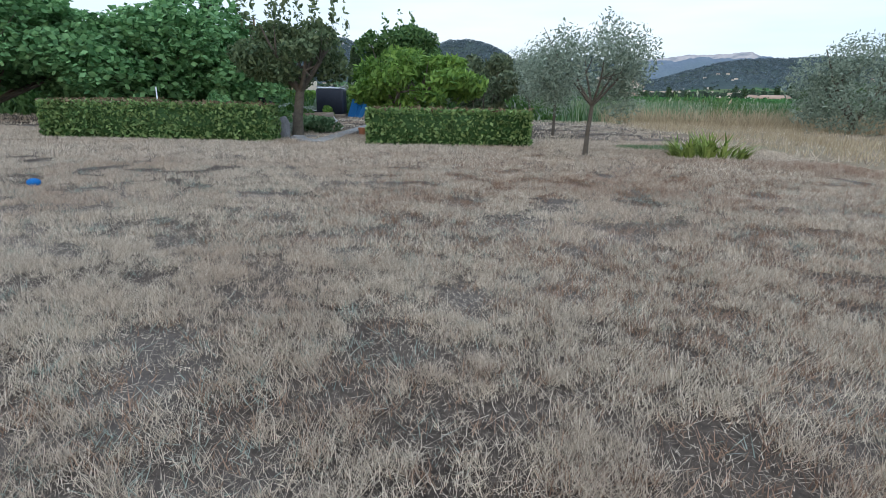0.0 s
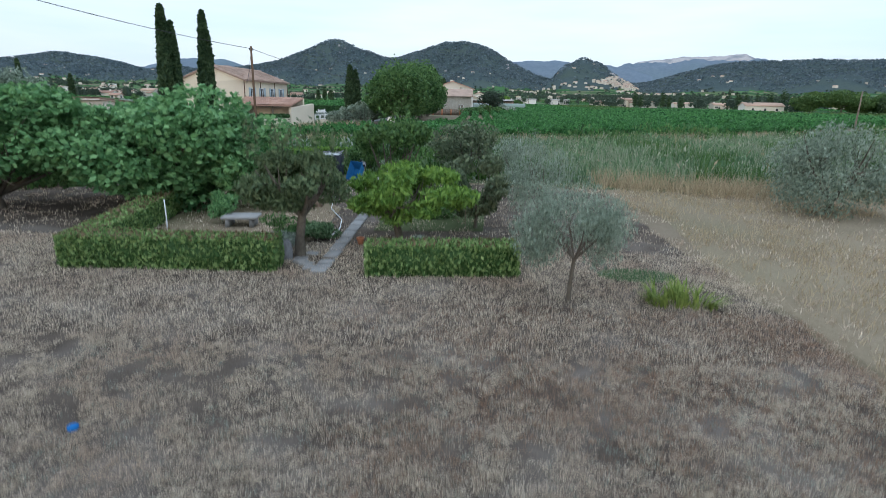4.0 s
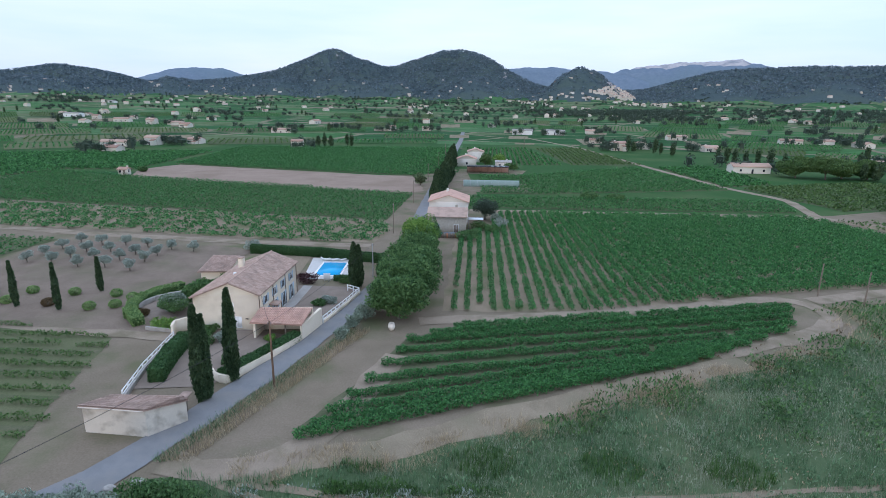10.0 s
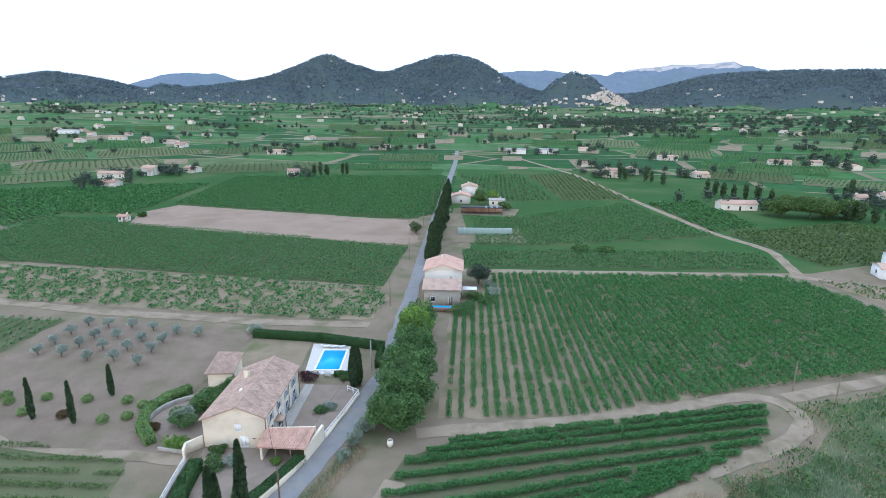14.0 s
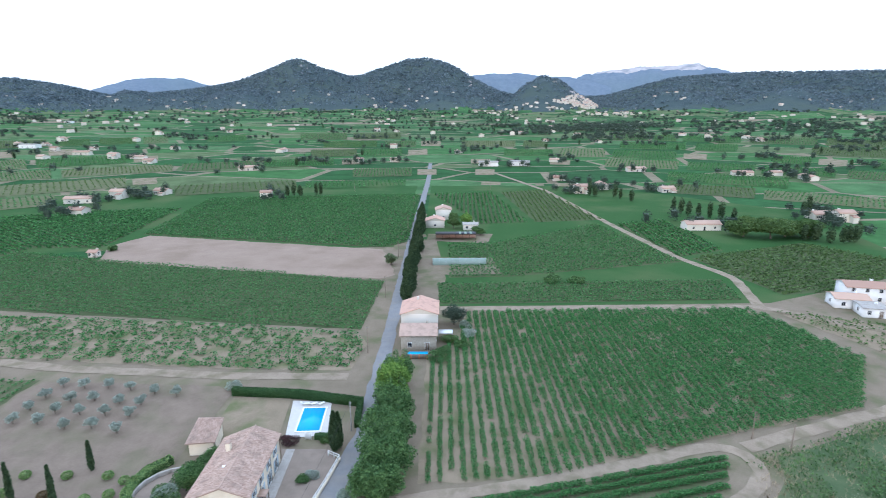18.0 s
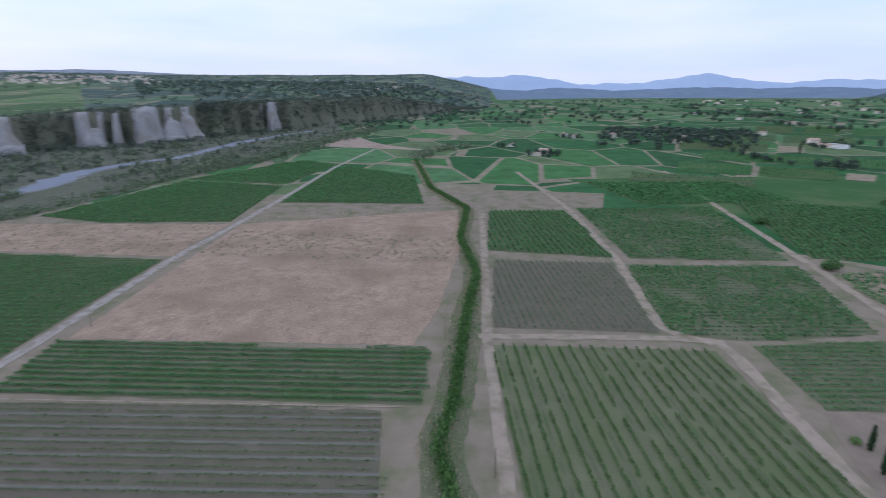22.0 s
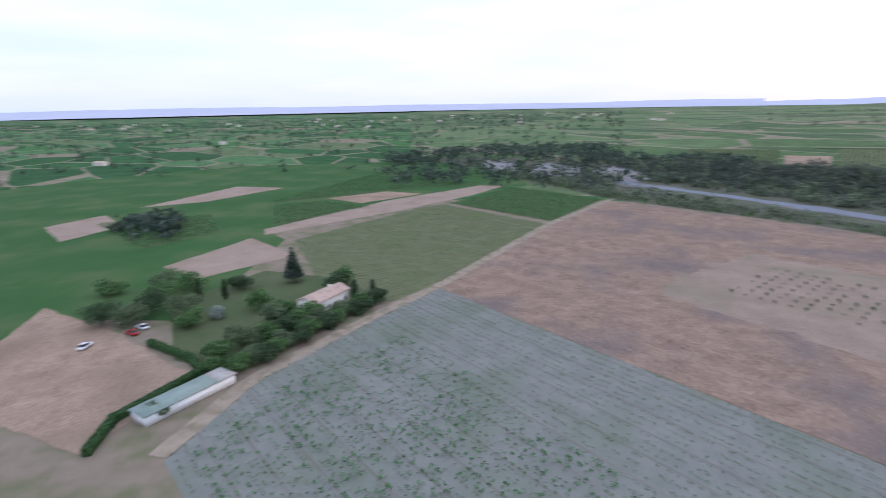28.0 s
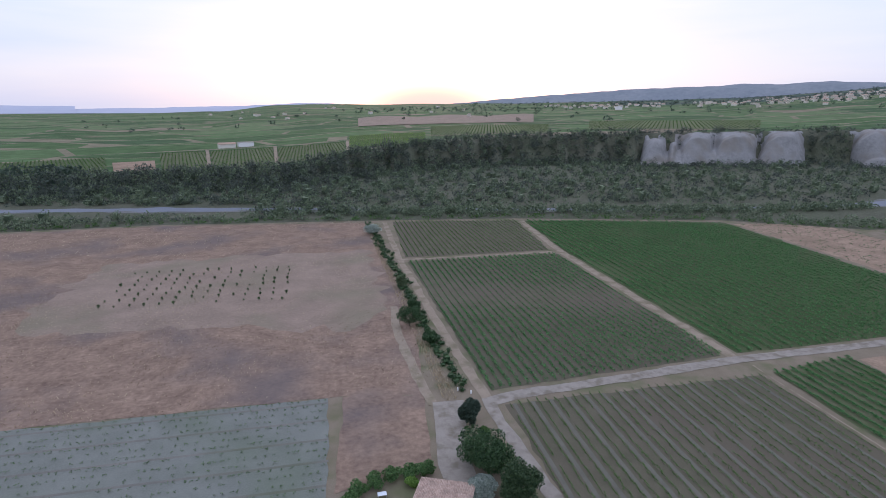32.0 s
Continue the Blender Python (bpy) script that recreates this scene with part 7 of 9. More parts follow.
tree("flowering oleander bushes by the pool", -25.8, 84.3, 0.2, 0.05, lumpy(0, 0, 0.9, 2.2, 0.9, 0.9, 8, np.random.default_rng(31)), 1800, 0.16, OLEANDER, 211, 0.8, 6, "bush", name="oleander_bush", top=1.2)
for k, (bx2, by2, bw, bh, bmat, lab) in enumerate([(-21.5, 74.6, 1.3, 0.9, BROADLEAF, "round island bed of shrubs"), (-20.1, 75.6, 1.2, 1.1, SILVER, "grey-leaved shrub in the island bed"), (-19.8, 85.2, 1.1, 0.8, VINE_PALE, "low green shrub by the terrace"), (-31.8, 60.6, 1.7, 1.6, BROADLEAF, "dense dark green shrub in the forecourt"), (-32.6, 63.6, 1.3, 1.2, VINE_PALE, "olive green rounded shrub"), (-29.6, 61.3, 1.2, 1.2, SILVER, "pale flowering shrub by the house"), (-39.4, 64.8, 2.2, 1.1, BRIGHT, "bright green spreading shrub in a planter"), (-26.4, 55.2, 0.9, 1.2, BROADLEAF, "dark rounded shrub by the wall"), (-45, 68.5, 1.2, 0.9, RUST_BUSH, "brownish round shrub by the house"), (-43, 103, 1.6, 2.2, SILVER, "grey-leaved tall shrub by the house"), (-25, 66.0, 0.5, 0.6, BROADLEAF, "small shrub by the carport"), (-24, 62.0, 0.9, 0.9, BRIGHT, "light green shrub before the carport"), (-42, 88.6, 1.6, 1.6, BROADLEAF, "round dark shrub by the wing")]):
    tree(lab, bx2, by2, 0.15, 0.04, lumpy(0, 0, bh * 0.5, bw, bw * 0.9, bh * 0.55, 8, np.random.default_rng(220 + k)), 1300, 0.17, bmat, 220 + k, bw * 0.5, 5, "bush", name="bush", stretch=1.7, shell=0.6, top=bh * 0.7)
for k, (tx, ty, tw, th2) in enumerate([(-38.6, 74.2, 2.6, 3.4), (-40.6, 69.4, 2.4, 2.6), (-37.5, 78.5, 2.2, 3.0)]):
    tree("leafy garden tree beside the terrace", tx, ty, 0.9, 0.13, lumpy(0, 0, th2 * 0.62, tw, tw * 0.9, th2 * 0.42, 10, np.random.default_rng(240 + k)), 3000, 0.19, BROADLEAF, 240 + k, tw * 0.6, 6, name="tree", top=th2 * 0.8)

# cypresses
cypress_thing("tall dark cypress beside the gate", -24.15, 51.8, 10.4, 0.66, 5200, 251)
cypress_thing("tall dark double cypress beside the outbuilding", -25.5, 47.4, 10.2, 0.58, 5200, 252)
cypress_thing("tall dark double cypress beside the outbuilding", -25.1, 48.0, 9.0, 0.5, 4200, 253)
cypress_thing("tall dark cypress by the pool", -17.8, 82.6, 7.6, 0.8, 4000, 254)
cypress_thing("dark cypress by the pool", -17.2, 83.4, 7.0, 0.7, 2600, 255)
for k, (cx2, cy2, chh) in enumerate([(-64.3, 70, 6.8), (-57.3, 69.2, 7.0), (-56.7, 77.3, 5.6), (-71, 70.5, 6.2), (-77, 73, 4.8)]):
    cypress_thing("slender young cypress in the olive grove", cx2, cy2, chh, 0.4, 1500, 260 + k, "cypresses in the grove", 0.25)
for k, (bx2, by2) in enumerate([(-73.3, 75.7), (-66.7, 71.1), (-66.3, 75.5), (-60.1, 70.7), (-59.5, 75.4), (-53.3, 69.9), (-50.2, 71.0), (-52.9, 75.4), (-49.6, 74.2), (-77, 77), (-71.5, 74), (-79, 72)]):
    tree("rust-brown clipped ball shrub" if k in (3, 9) else "clipped round green ball shrub", bx2, by2, 0.1, 0.04, [(0, 0, 0.6, 0.85, 0.85, 0.62)], 700, 0.16, RUST_BUSH if k in (3, 9) else HEDGE, 270 + k, 0.4, 4, "ball shrub", "ball shrubs in the grove", name="ball_shrub", shell=0.85, top=0.8)
GROVE = [(-79.8, 104.5), (-75, 104.1), (-69.9, 104), (-64.7, 103.1), (-58.9, 101.6), (-54, 100.8), (-80.3, 100), (-74.4, 98.5), (-69.8, 98.9), (-64, 97.7), (-59.4, 97.4), (-80.2, 95.4), (-74.5, 94.3), (-69.4, 93.8), (-64.4, 93.6), (-59.3, 93.1), (-80, 90.7), (-75.1, 90.3), (-69.2, 89), (-64.3, 89.2), (-58.7, 87.7)]
for k, (tx, ty) in enumerate(GROVE):
    tree("small silvery olive tree in bare soil", tx, ty, 0.7, 0.1, lumpy(0, 0, 1.5, 1.15, 1.15, 0.8, 9, np.random.default_rng(290 + k)), 1200, 0.13, SILVER, 290 + k, 0.8, 5, "olive tree", "olives in the grove", name="olive_tree", stretch=2.2, shell=0.35, top=1.9)

# big roadside trees
tree("dark leafy tree beside the house terrace", -38.6, 73.2, 0.9, 0.14, lumpy(0, 0, 2.3, 2.6, 2.4, 1.7, 11, np.random.default_rng(301)), 3600, 0.24, BROADLEAF, 301, 1.6, 6, top=3.2)
tree("pale leafy tree beside the house terrace", -41.0, 69.6, 0.7, 0.12, lumpy(0, 0, 1.6, 2.3, 2.0, 1.2, 9, np.random.default_rng(302)), 2600, 0.2, OLIVE, 302, 1.4, 6, top=2.4)
for k, (tx, ty, tw, th2, cc) in enumerate([(-8.9, 70.4, 4.8, 7.0, BROADLEAF), (-8.4, 76, 5.6, 8.2, BROADLEAF), (-8.6, 83, 5.4, 8.3, BROADLEAF), (-8.4, 91, 4.8, 8.2, BROADLEAF), (-9.0, 99, 4.2, 8.8, BRIGHT), (-8.6, 106, 3.8, 6.8, BROADLEAF)]):
    tree("large dense broadleaf tree beside the lane" if cc is BROADLEAF else "lighter green broadleaf tree beside the lane", tx, ty, 1.5, 0.24, lumpy(0, 0, th2 * 0.52, tw, tw * 0.95, th2 * 0.47, 34, np.random.default_rng(310 + k), 0.27) + [(math.cos(2.4 * j) * tw * 0.6, math.sin(2.4 * j) * tw * 0.6, th2 * (0.7 + 0.06 * (j % 4)), 0.7, 0.7, 1.5) for j in range(11)], 11000, 0.25, cc, 310 + k, tw * 0.7, 7, group="roadside trees", name="tree", top=th2 * 0.85)
for k, (tx, ty, tw, th2) in enumerate([(-14.3, 66.2, 1.3, 2.4), (-13.4, 69.5, 1.6, 2.7), (-15.2, 63.0, 1.0, 1.8), (-12.6, 72.5, 1.3, 2.2)]):
    tree("grey-green olive shrub on the roadside bank", tx, ty, 0.3, 0.08, lumpy(0, 0, th2 * 0.55, tw, tw, th2 * 0.45, 8, np.random.default_rng(320 + k)), 1300, 0.17, OLIVE, 320 + k, tw * 0.6, 6, "olive shrub", "olives on the bank", name="olive_shrub", stretch=2.3, shell=0.4, top=th2 * 0.8)
urn = thing("urn", "large pale terracotta urn under the trees", "urn", pose(-9.3, 66.6, 0))
child("body", mesh_of("body", *tube([(0, 0, 0), (0, 0, 0.02), (0, 0, 0.5), (0, 0, 0.85), (0, 0, 1.0)], [0, 0.28, 0.48, 0.42, 0.3], 14), PALE_PLASTER, True), urn)
child("rim", mesh_of("rim", *tube([(math.cos(a) * 0.34, math.sin(a) * 0.34, 1.0) for a in np.linspace(0, 2 * math.pi, 15)], [0.05] * 15, 6), PALE_PLASTER, True), urn)


# poles and wires
def utility_pole(label, x, y, h, mat, arm=True, name="utility_pole"):
    ob = thing(name, label, "utility pole", pose(x, y, 0))
    child("shaft", mesh_of("shaft", *tube([(0, 0, -0.1), (0, 0, h * 0.5), (0, 0, h), (0, 0, h + 0.01)], [0.13, 0.11, 0.09, 0], 8), mat), ob)
    if arm:
        child("bracket", box_mesh("bracket", METAL, (-0.2, -0.03, h - 0.35, 0.2, 0.03, h - 0.29)), ob)
        for s in (-0.15, 0.15):
            child("insulator", mesh_of("insulator", *tube([(s, 0, h - 0.29), (s, 0, h - 0.18), (s, 0, h - 0.17)], [0.03, 0.04, 0], 6), DARK_PLASTIC), ob)
    return ob


def cable(a, b, sag, label="black overhead cable between poles"):
    t = np.linspace(0, 1, 24)
    P = np.outer(1 - t, a) + np.outer(t, b)
    P[:, 2] -= sag * 4 * t * (1 - t)
    thing("cable", label, "cable", me=mesh_of("cable", *tube(P, [0.022] * 24, 4), DARK_METAL))


utility_pole("brown wooden utility pole on the verge", -19.4, 50.9, 7.5, POLE_WOOD)
utility_pole("tall pale concrete pole by the lane", -15.9, 88.6, 6.0, CONCRETE)
utility_pole("thin wooden pole in the scrub", 56.5, 86, 5.5, WOOD, False)
utility_pole("thin wooden pole in the scrub", 61, 82, 5.5, WOOD, False)
for ppx, ppy in ((-17.2, 121), (-17, 160), (-16.6, 205), (-16, 255), (-16, 310), (34, 380), (-60, 372)):
    utility_pole("distant pale pole along the lane", ppx, ppy, 7.0, WOOD)
cable((-19.4, 50.9, 7.3), (-30, 8, 11.5), 0.9)
cable((-19.4, 50.9, 7.3), (-15.9, 88.6, 5.8), 0.5)
cable((-19.4, 50.9, 7.2), (-26.4, 66, 4.6), 0.4)

# ---- buildings and trees along the lane and over the plain to the north ----
def land_z(x, y):
    return float(land(np.array([float(x)]), np.array([float(y)]))[0][0])


def simple_house(label, w, d, eave, ridge, wall_mat, roof_mat, seed, storeys=1, category="house", at=None, name="house", hip=False):
    """A small rendered house: walls, two roof slopes, gables, windows with panes, a door and a chimney."""
    rng = np.random.default_rng(seed)
    ob = thing(name, label, category, at)
    child("wall", box_mesh("wall", wall_mat, (-w / 2, -d / 2, -1.5, w / 2, d / 2, eave)), ob)
    o = 0.4
    for s in (-1, 1):
        me4 = bpy.data.meshes.new("roof")
        xr = w / 2 + o - (d * 0.45 if hip else 0)
        V = [(-w / 2 - o, s * (d / 2 + o), eave - 0.1), (w / 2 + o, s * (d / 2 + o), eave - 0.1), (xr, 0, ridge), (-xr, 0, ridge)]
        V += [(x, y, z + 0.14) for x, y, z in V]
        me4.from_pydata(V, [], [(3, 2, 1, 0), (4, 5, 6, 7), (0, 1, 5, 4), (1, 2, 6, 5), (2, 3, 7, 6), (3, 0, 4, 7)])
        me4.materials.append(roof_mat)
        child("roof", me4, ob)
        me4 = bpy.data.meshes.new("roof_hip" if hip else "gable")
        xe = w / 2 + (o if hip else 0)
        ye = d / 2 + (o if hip else 0)
        me4.from_pydata([(s * xe, -ye, eave - (0.0 if hip else 0)), (s * xe, ye, eave), (s * (xr if hip else xe), 0, ridge + (0.1 if hip else -0.05)), (s * (xe - 0.3), 0, eave - 0.2)], [], [(0, 1, 2), (0, 2, 3), (1, 3, 2), (0, 3, 1)])
        me4.materials.append(roof_mat if hip else wall_mat)
        child("roof_hip" if hip else "gable", me4, ob)
    n = max(2, int(w / 3.2))
    for st in range(storeys):
        for k in range(n):
            x = -w / 2 + (k + 0.5) * w / n
            for face, yy in (("S", -d / 2), ("N", d / 2)):
                if st == 0 and k == n // 2 and face == "S":
                    window_part(ob, x, yy, 0, 1.0, 2.1, face, WOOD, "door")
                else:
                    window_part(ob, x, yy, 0.9 + st * 2.7, 0.9, 1.2, face)
    window_part(ob, w / 2, 0, 0.9, 0.9, 1.2, "E")
    window_part(ob, -w / 2, 0, 0.9, 0.9, 1.2, "W")
    child("chimney", box_mesh("chimney", wall_mat, (w * 0.2, 0.3, eave, w * 0.2 + 0.6, 0.9, ridge + 0.6)), ob)
    return ob


simple_house("two-storey cream house with a pale tile roof beside the lane", 8.6, 7.5, 3.9, 5.3, STONE_WALL, TILE, 401, 1, at=pose(-5.0, 126.3, 0, 0, 0, 90 - 90))
simple_house("tall cream house with a red tile roof beside the lane", 9.5, 9.5, 5.6, 7.2, PALE_PLASTER, RED_TILE, 402, 2, at=pose(-5.2, 137, 0, 0, 0, 90))
po = thing("small_pool", "small blue garden pool behind a wooden fence", "pool", pose(-5.2, 119.7, 0))
child("water", box_mesh("water", POOL_WATER, (-2.6, -0.8, 0, 2.6, 0.8, 0.62)), po)
child("rim", box_mesh("rim", WOOD, (-2.8, -1, 0, -2.6, 1, 0.68), (2.6, -1, 0, 2.8, 1, 0.68), (-2.6, -1, 0, 2.6, -0.8, 0.68), (-2.6, 0.8, 0, 2.6, 1, 0.68)), po)
fe = thing("fence", "weathered wooden board fence before the house", "fence", pose(-5.2, 117.8, 0))
for k in range(22):
    child("board", box_mesh("board", TERRACOTTA if k % 5 == 2 else WOOD, (-4.2 + k * 0.38, -0.03, 0, -3.85 + k * 0.38, 0.03, 1.2)), fe)
awn = thing("awning", "pale garden awning on posts", "awning", pose(1.6, 128.5, 0))
child("sheet", box_mesh("sheet", PALE_PLASTIC, (-1.8, -1.2, 2.3, 1.8, 1.2, 2.36)), awn)
for lx, ly in ((-1.7, -1.1), (1.7, -1.1), (-1.7, 1.1), (1.7, 1.1)):
    child("post", box_mesh("post", METAL, (lx - 0.04, ly - 0.04, 0, lx + 0.04, ly + 0.04, 2.3)), awn)
tree("round dark tree beside the house", 4.0, 138.5, 1.2, 0.2, lumpy(0, 0, 3.2, 3.0, 3.0, 2.4, 12, np.random.default_rng(41)), 3000, 0.3, PINE, 403, 2, 6, top=4.5)
for k, (tx, ty, tw, th2, mm) in enumerate([(3, 127, 2.4, 2.0, VINE_PALE), (5.6, 124, 2.2, 1.8, BROADLEAF), (1.5, 121, 2.0, 1.6, BROADLEAF), (7.5, 131, 2.0, 2.0, SILVER), (0, 117.5, 3.2, 1.6, BROADLEAF), (7, 136, 1.6, 2.2, OLIVE)]):
    tree("overgrown garden shrub beside the house", tx, ty, 0.3, 0.06, lumpy(0, 0, th2 * 0.5, tw, tw, th2 * 0.55, 8, np.random.default_rng(410 + k)), 900, 0.26, mm, 410 + k, tw * 0.6, 5, "shrub", name="shrub", top=th2 * 0.8)
base_cyp = cypress_thing("tall dark cypress in the row along the lane", -10.4, 157, 7.5, 1.7, 2200, 420, "cypress row by the lane", 0.42)
base_cyp2 = cypress_thing("tall dark cypress in the row along the lane", -10.0, 163, 8.4, 2.0, 2200, 421, "cypress row by the lane", 0.45)
for k in range(24):
    copy_thing(base_cyp if k % 3 else base_cyp2, pose(-10.0 + RNG.uniform(-1.2, 1.4), 168 + k * 5.2, 0, 0, 0, RNG.uniform(0, 360)) @ Matrix.Diagonal((1, 1, 0.75 + 0.4 * RNG.random(), 1)))
tree("reddish-leaved tree by the ploughed field", -18.6, 196, 0.8, 0.2, lumpy(0, 0, 2.6, 2.6, 2.4, 2.0, 9, np.random.default_rng(43)), 1500, 0.35, PEAR, 430, 1.6, 6, top=3.5)
tun = thing("greenhouse", "long low greenhouse tunnel with pale film", "greenhouse", pose(7, 197, 0, 0, 0, 1))
child("film", mesh_of("film", *tube([(-10, 0, 0.2), (0, 0, 0.2), (10, 0, 0.2)], [2.0] * 3, 14), POLYTUNNEL, True), tun)
for k in range(9):
    child("hoop", mesh_of("hoop", *tube([(-10 + k * 2.5, math.cos(a) * 2.05, 0.2 + math.sin(a) * 2.05) for a in np.linspace(0, math.pi, 10)], [0.04] * 10, 4), METAL), tun)
patch("farm_yard", "bare earth farm yard", [(-8, 183), (22, 184), (20, 206), (0, 206), (-2, 232), (20, 228), (24, 246), (-6, 246)], SOIL, 0.05, "yard")
simple_house("white two-storey farmhouse among trees", 8, 8, 5.2, 6.6, PALE_PLASTER, FAR_TILE, 440, 2, at=pose(1.0, 282, 0, 0, 0, 90))
simple_house("old farm building with a clay roof", 7, 9, 3.6, 5.0, PALE_PLASTER, RED_TILE, 441, 1, at=pose(-3, 262, 0, 0, 0, 90))
simple_house("white outbuilding with a grey roof", 7, 5, 2.8, 3.4, PALE_PLASTER, CONCRETE, 442, 1, at=pose(14, 256, 0, 0, 0, 0))
shd = thing("open_shed", "long open shed with solar panels on its roof", "shed", pose(6.5, 236, 0))
child("roof", box_mesh("roof", DARK_METAL, (-9, -2.6, 2.7, 9, 2.6, 2.85)), shd)
for k in range(7):
    child("solar_panel", box_mesh("solar_panel", POLYTUNNEL if k % 2 else DARK_PLASTIC, (0.2 + k * 1.2, -2.4, 2.86, 1.25 + k * 1.2, 2.4, 2.92)), shd)
for k in range(7):
    child("post", box_mesh("post", POLE_WOOD, (-8.9 + k * 2.95, -2.5, 0, -8.75 + k * 2.95, -2.35, 2.7)), shd)
child("wall", box_mesh("wall", RED_TILE, (-9, 2.3, 0, 9, 2.5, 2.7)), shd)
for k, (tx, ty, tw, th2, mm) in enumerate([(6, 258, 3.2, 5, VINE_PALE), (12, 268, 4, 5.5, BRIGHT), (6, 272, 3, 5, VINE_PALE), (18, 244, 2.6, 3.4, BROADLEAF), (16, 248, 1.8, 3, BROADLEAF)]):
    tree("leafy plane tree in the farm yard", tx, ty, 1.2, 0.2, lumpy(0, 0, th2 * 0.6, tw, tw, th2 * 0.42, 10, np.random.default_rng(450 + k)), 1300, 0.45, mm, 450 + k, tw * 0.6, 6, top=th2 * 0.8)
# new white house at the eastern edge
simple_house("new white house with a low tile roof", 11, 7, 5.0, 6.0, WHITE, FAR_TILE, 460, 2, at=pose(129, 158, 0, 0, 0, -12))
simple_house("low white wing with a tile roof", 9, 6, 3.0, 3.9, WHITE, FAR_TILE, 461, 1, at=pose(121.5, 153, 0, 0, 0, -12), category="house wing")
simple_house("white garage with a flat grey roof", 6, 6, 2.8, 2.95, WHITE, CONCRETE, 462, 1, at=pose(123, 146, 0, 0, 0, -12), category="garage")
vineyard("young eastern vineyard", [(97, 148), (112, 143), (150, 120), (150, 100), (128, 100), (108, 120)], -35, 2.5, seed=463, per=5, leaf=0.5, gaps=0.3, mat=VINE_PALE)

# houses of the plain
def far_house(label, w, d, eave, ridge, wall_mat, roof_mat, category="house", wing=False):
    """A distant house: walls, one gabled roof, a few windows."""
    ob = thing("house", label, category)
    child("wall", solid("wall", [(-w / 2, -d / 2), (w / 2, -d / 2), (w / 2, 0), (w / 2, d / 2), (-w / 2, d / 2), (-w / 2, 0)], -1.5, [eave, eave, ridge - 0.1, eave, eave, ridge - 0.1], wall_mat), ob)
    V, F = [], []
    for s in (-1, 1):
        q = [(-w / 2 - 0.4, s * (d / 2 + 0.4), eave - 0.1), (w / 2 + 0.4, s * (d / 2 + 0.4), eave - 0.1), (w / 2 + 0.4, 0, ridge), (-w / 2 - 0.4, 0, ridge)]
        n = len(V)
        V += q + [(x, y, z + 0.2) for x, y, z in q]
        F += [(n + 3, n + 2, n + 1, n), (n + 4, n + 5, n + 6, n + 7), (n, n + 1, n + 5, n + 4), (n + 1, n + 2, n + 6, n + 5), (n + 2, n + 3, n + 7, n + 6), (n + 3, n, n + 4, n + 7)]
    child("roof", mesh_of("roof", V, F, roof_mat), ob)
    if wing:
        e2, x0, x1, y0, y1 = eave * 0.78, w * 0.12, w * 0.44, -d / 2 - 3.4, -d / 2 + 0.05
        child("wing", solid("wing", [(x0, y0), (x1, y0), (x1, y1), (x0, y1)], -1.5, [e2 - 0.7, e2 - 0.7, e2 + 0.1, e2 + 0.1], wall_mat), ob)
        q = [(x0 - 0.3, y0 - 0.4, e2 - 0.75), (x1 + 0.3, y0 - 0.4, e2 - 0.75), (x1 + 0.3, y1, e2 + 0.15), (x0 - 0.3, y1, e2 + 0.15)]
        child("wing_roof", mesh_of("wing_roof", q + [(x, y, z + 0.2) for x, y, z in q], [(3, 2, 1, 0), (4, 5, 6, 7), (0, 1, 5, 4), (1, 2, 6, 5), (2, 3, 7, 6), (3, 0, 4, 7)], roof_mat), ob)
        child("chimney", box_mesh("chimney", wall_mat, (-w * 0.3, 0.6, ridge - 0.9, -w * 0.3 + 0.8, 1.3, ridge + 0.7)), ob)
    for k, x in enumerate((-w * 0.3, w * 0.02, w * 0.32) if not wing else (-w * 0.34, -w * 0.1, -w * 0.22)):
        child("door" if k == 1 else "window", box_mesh("window", GLASS, (x - 0.5, -d / 2 - 0.06, 0 if k == 1 else 1.0, x + 0.5, -d / 2 + 0.02, 2.2)), ob)
    return ob


KINDS = [far_house("far cream house with a clay tile roof", 11, 8, 3.2, 4.8, PALE_PLASTER, FAR_TILE, wing=True), far_house("far two-storey cream house with a clay tile roof", 10, 8, 5.4, 7.0, PALE_PLASTER, FAR_TILE, wing=True), far_house("long low far farmhouse with a clay tile roof", 19, 8, 3.4, 5.0, PALE_PLASTER, FAR_TILE), far_house("small far cream house with a clay tile roof", 8, 7.5, 4.6, 6.0, PALE_PLASTER, FAR_TILE), far_house("far white barn with a pale roof", 22, 11, 4.6, 5.6, WHITE, CONCRETE, "barn")]


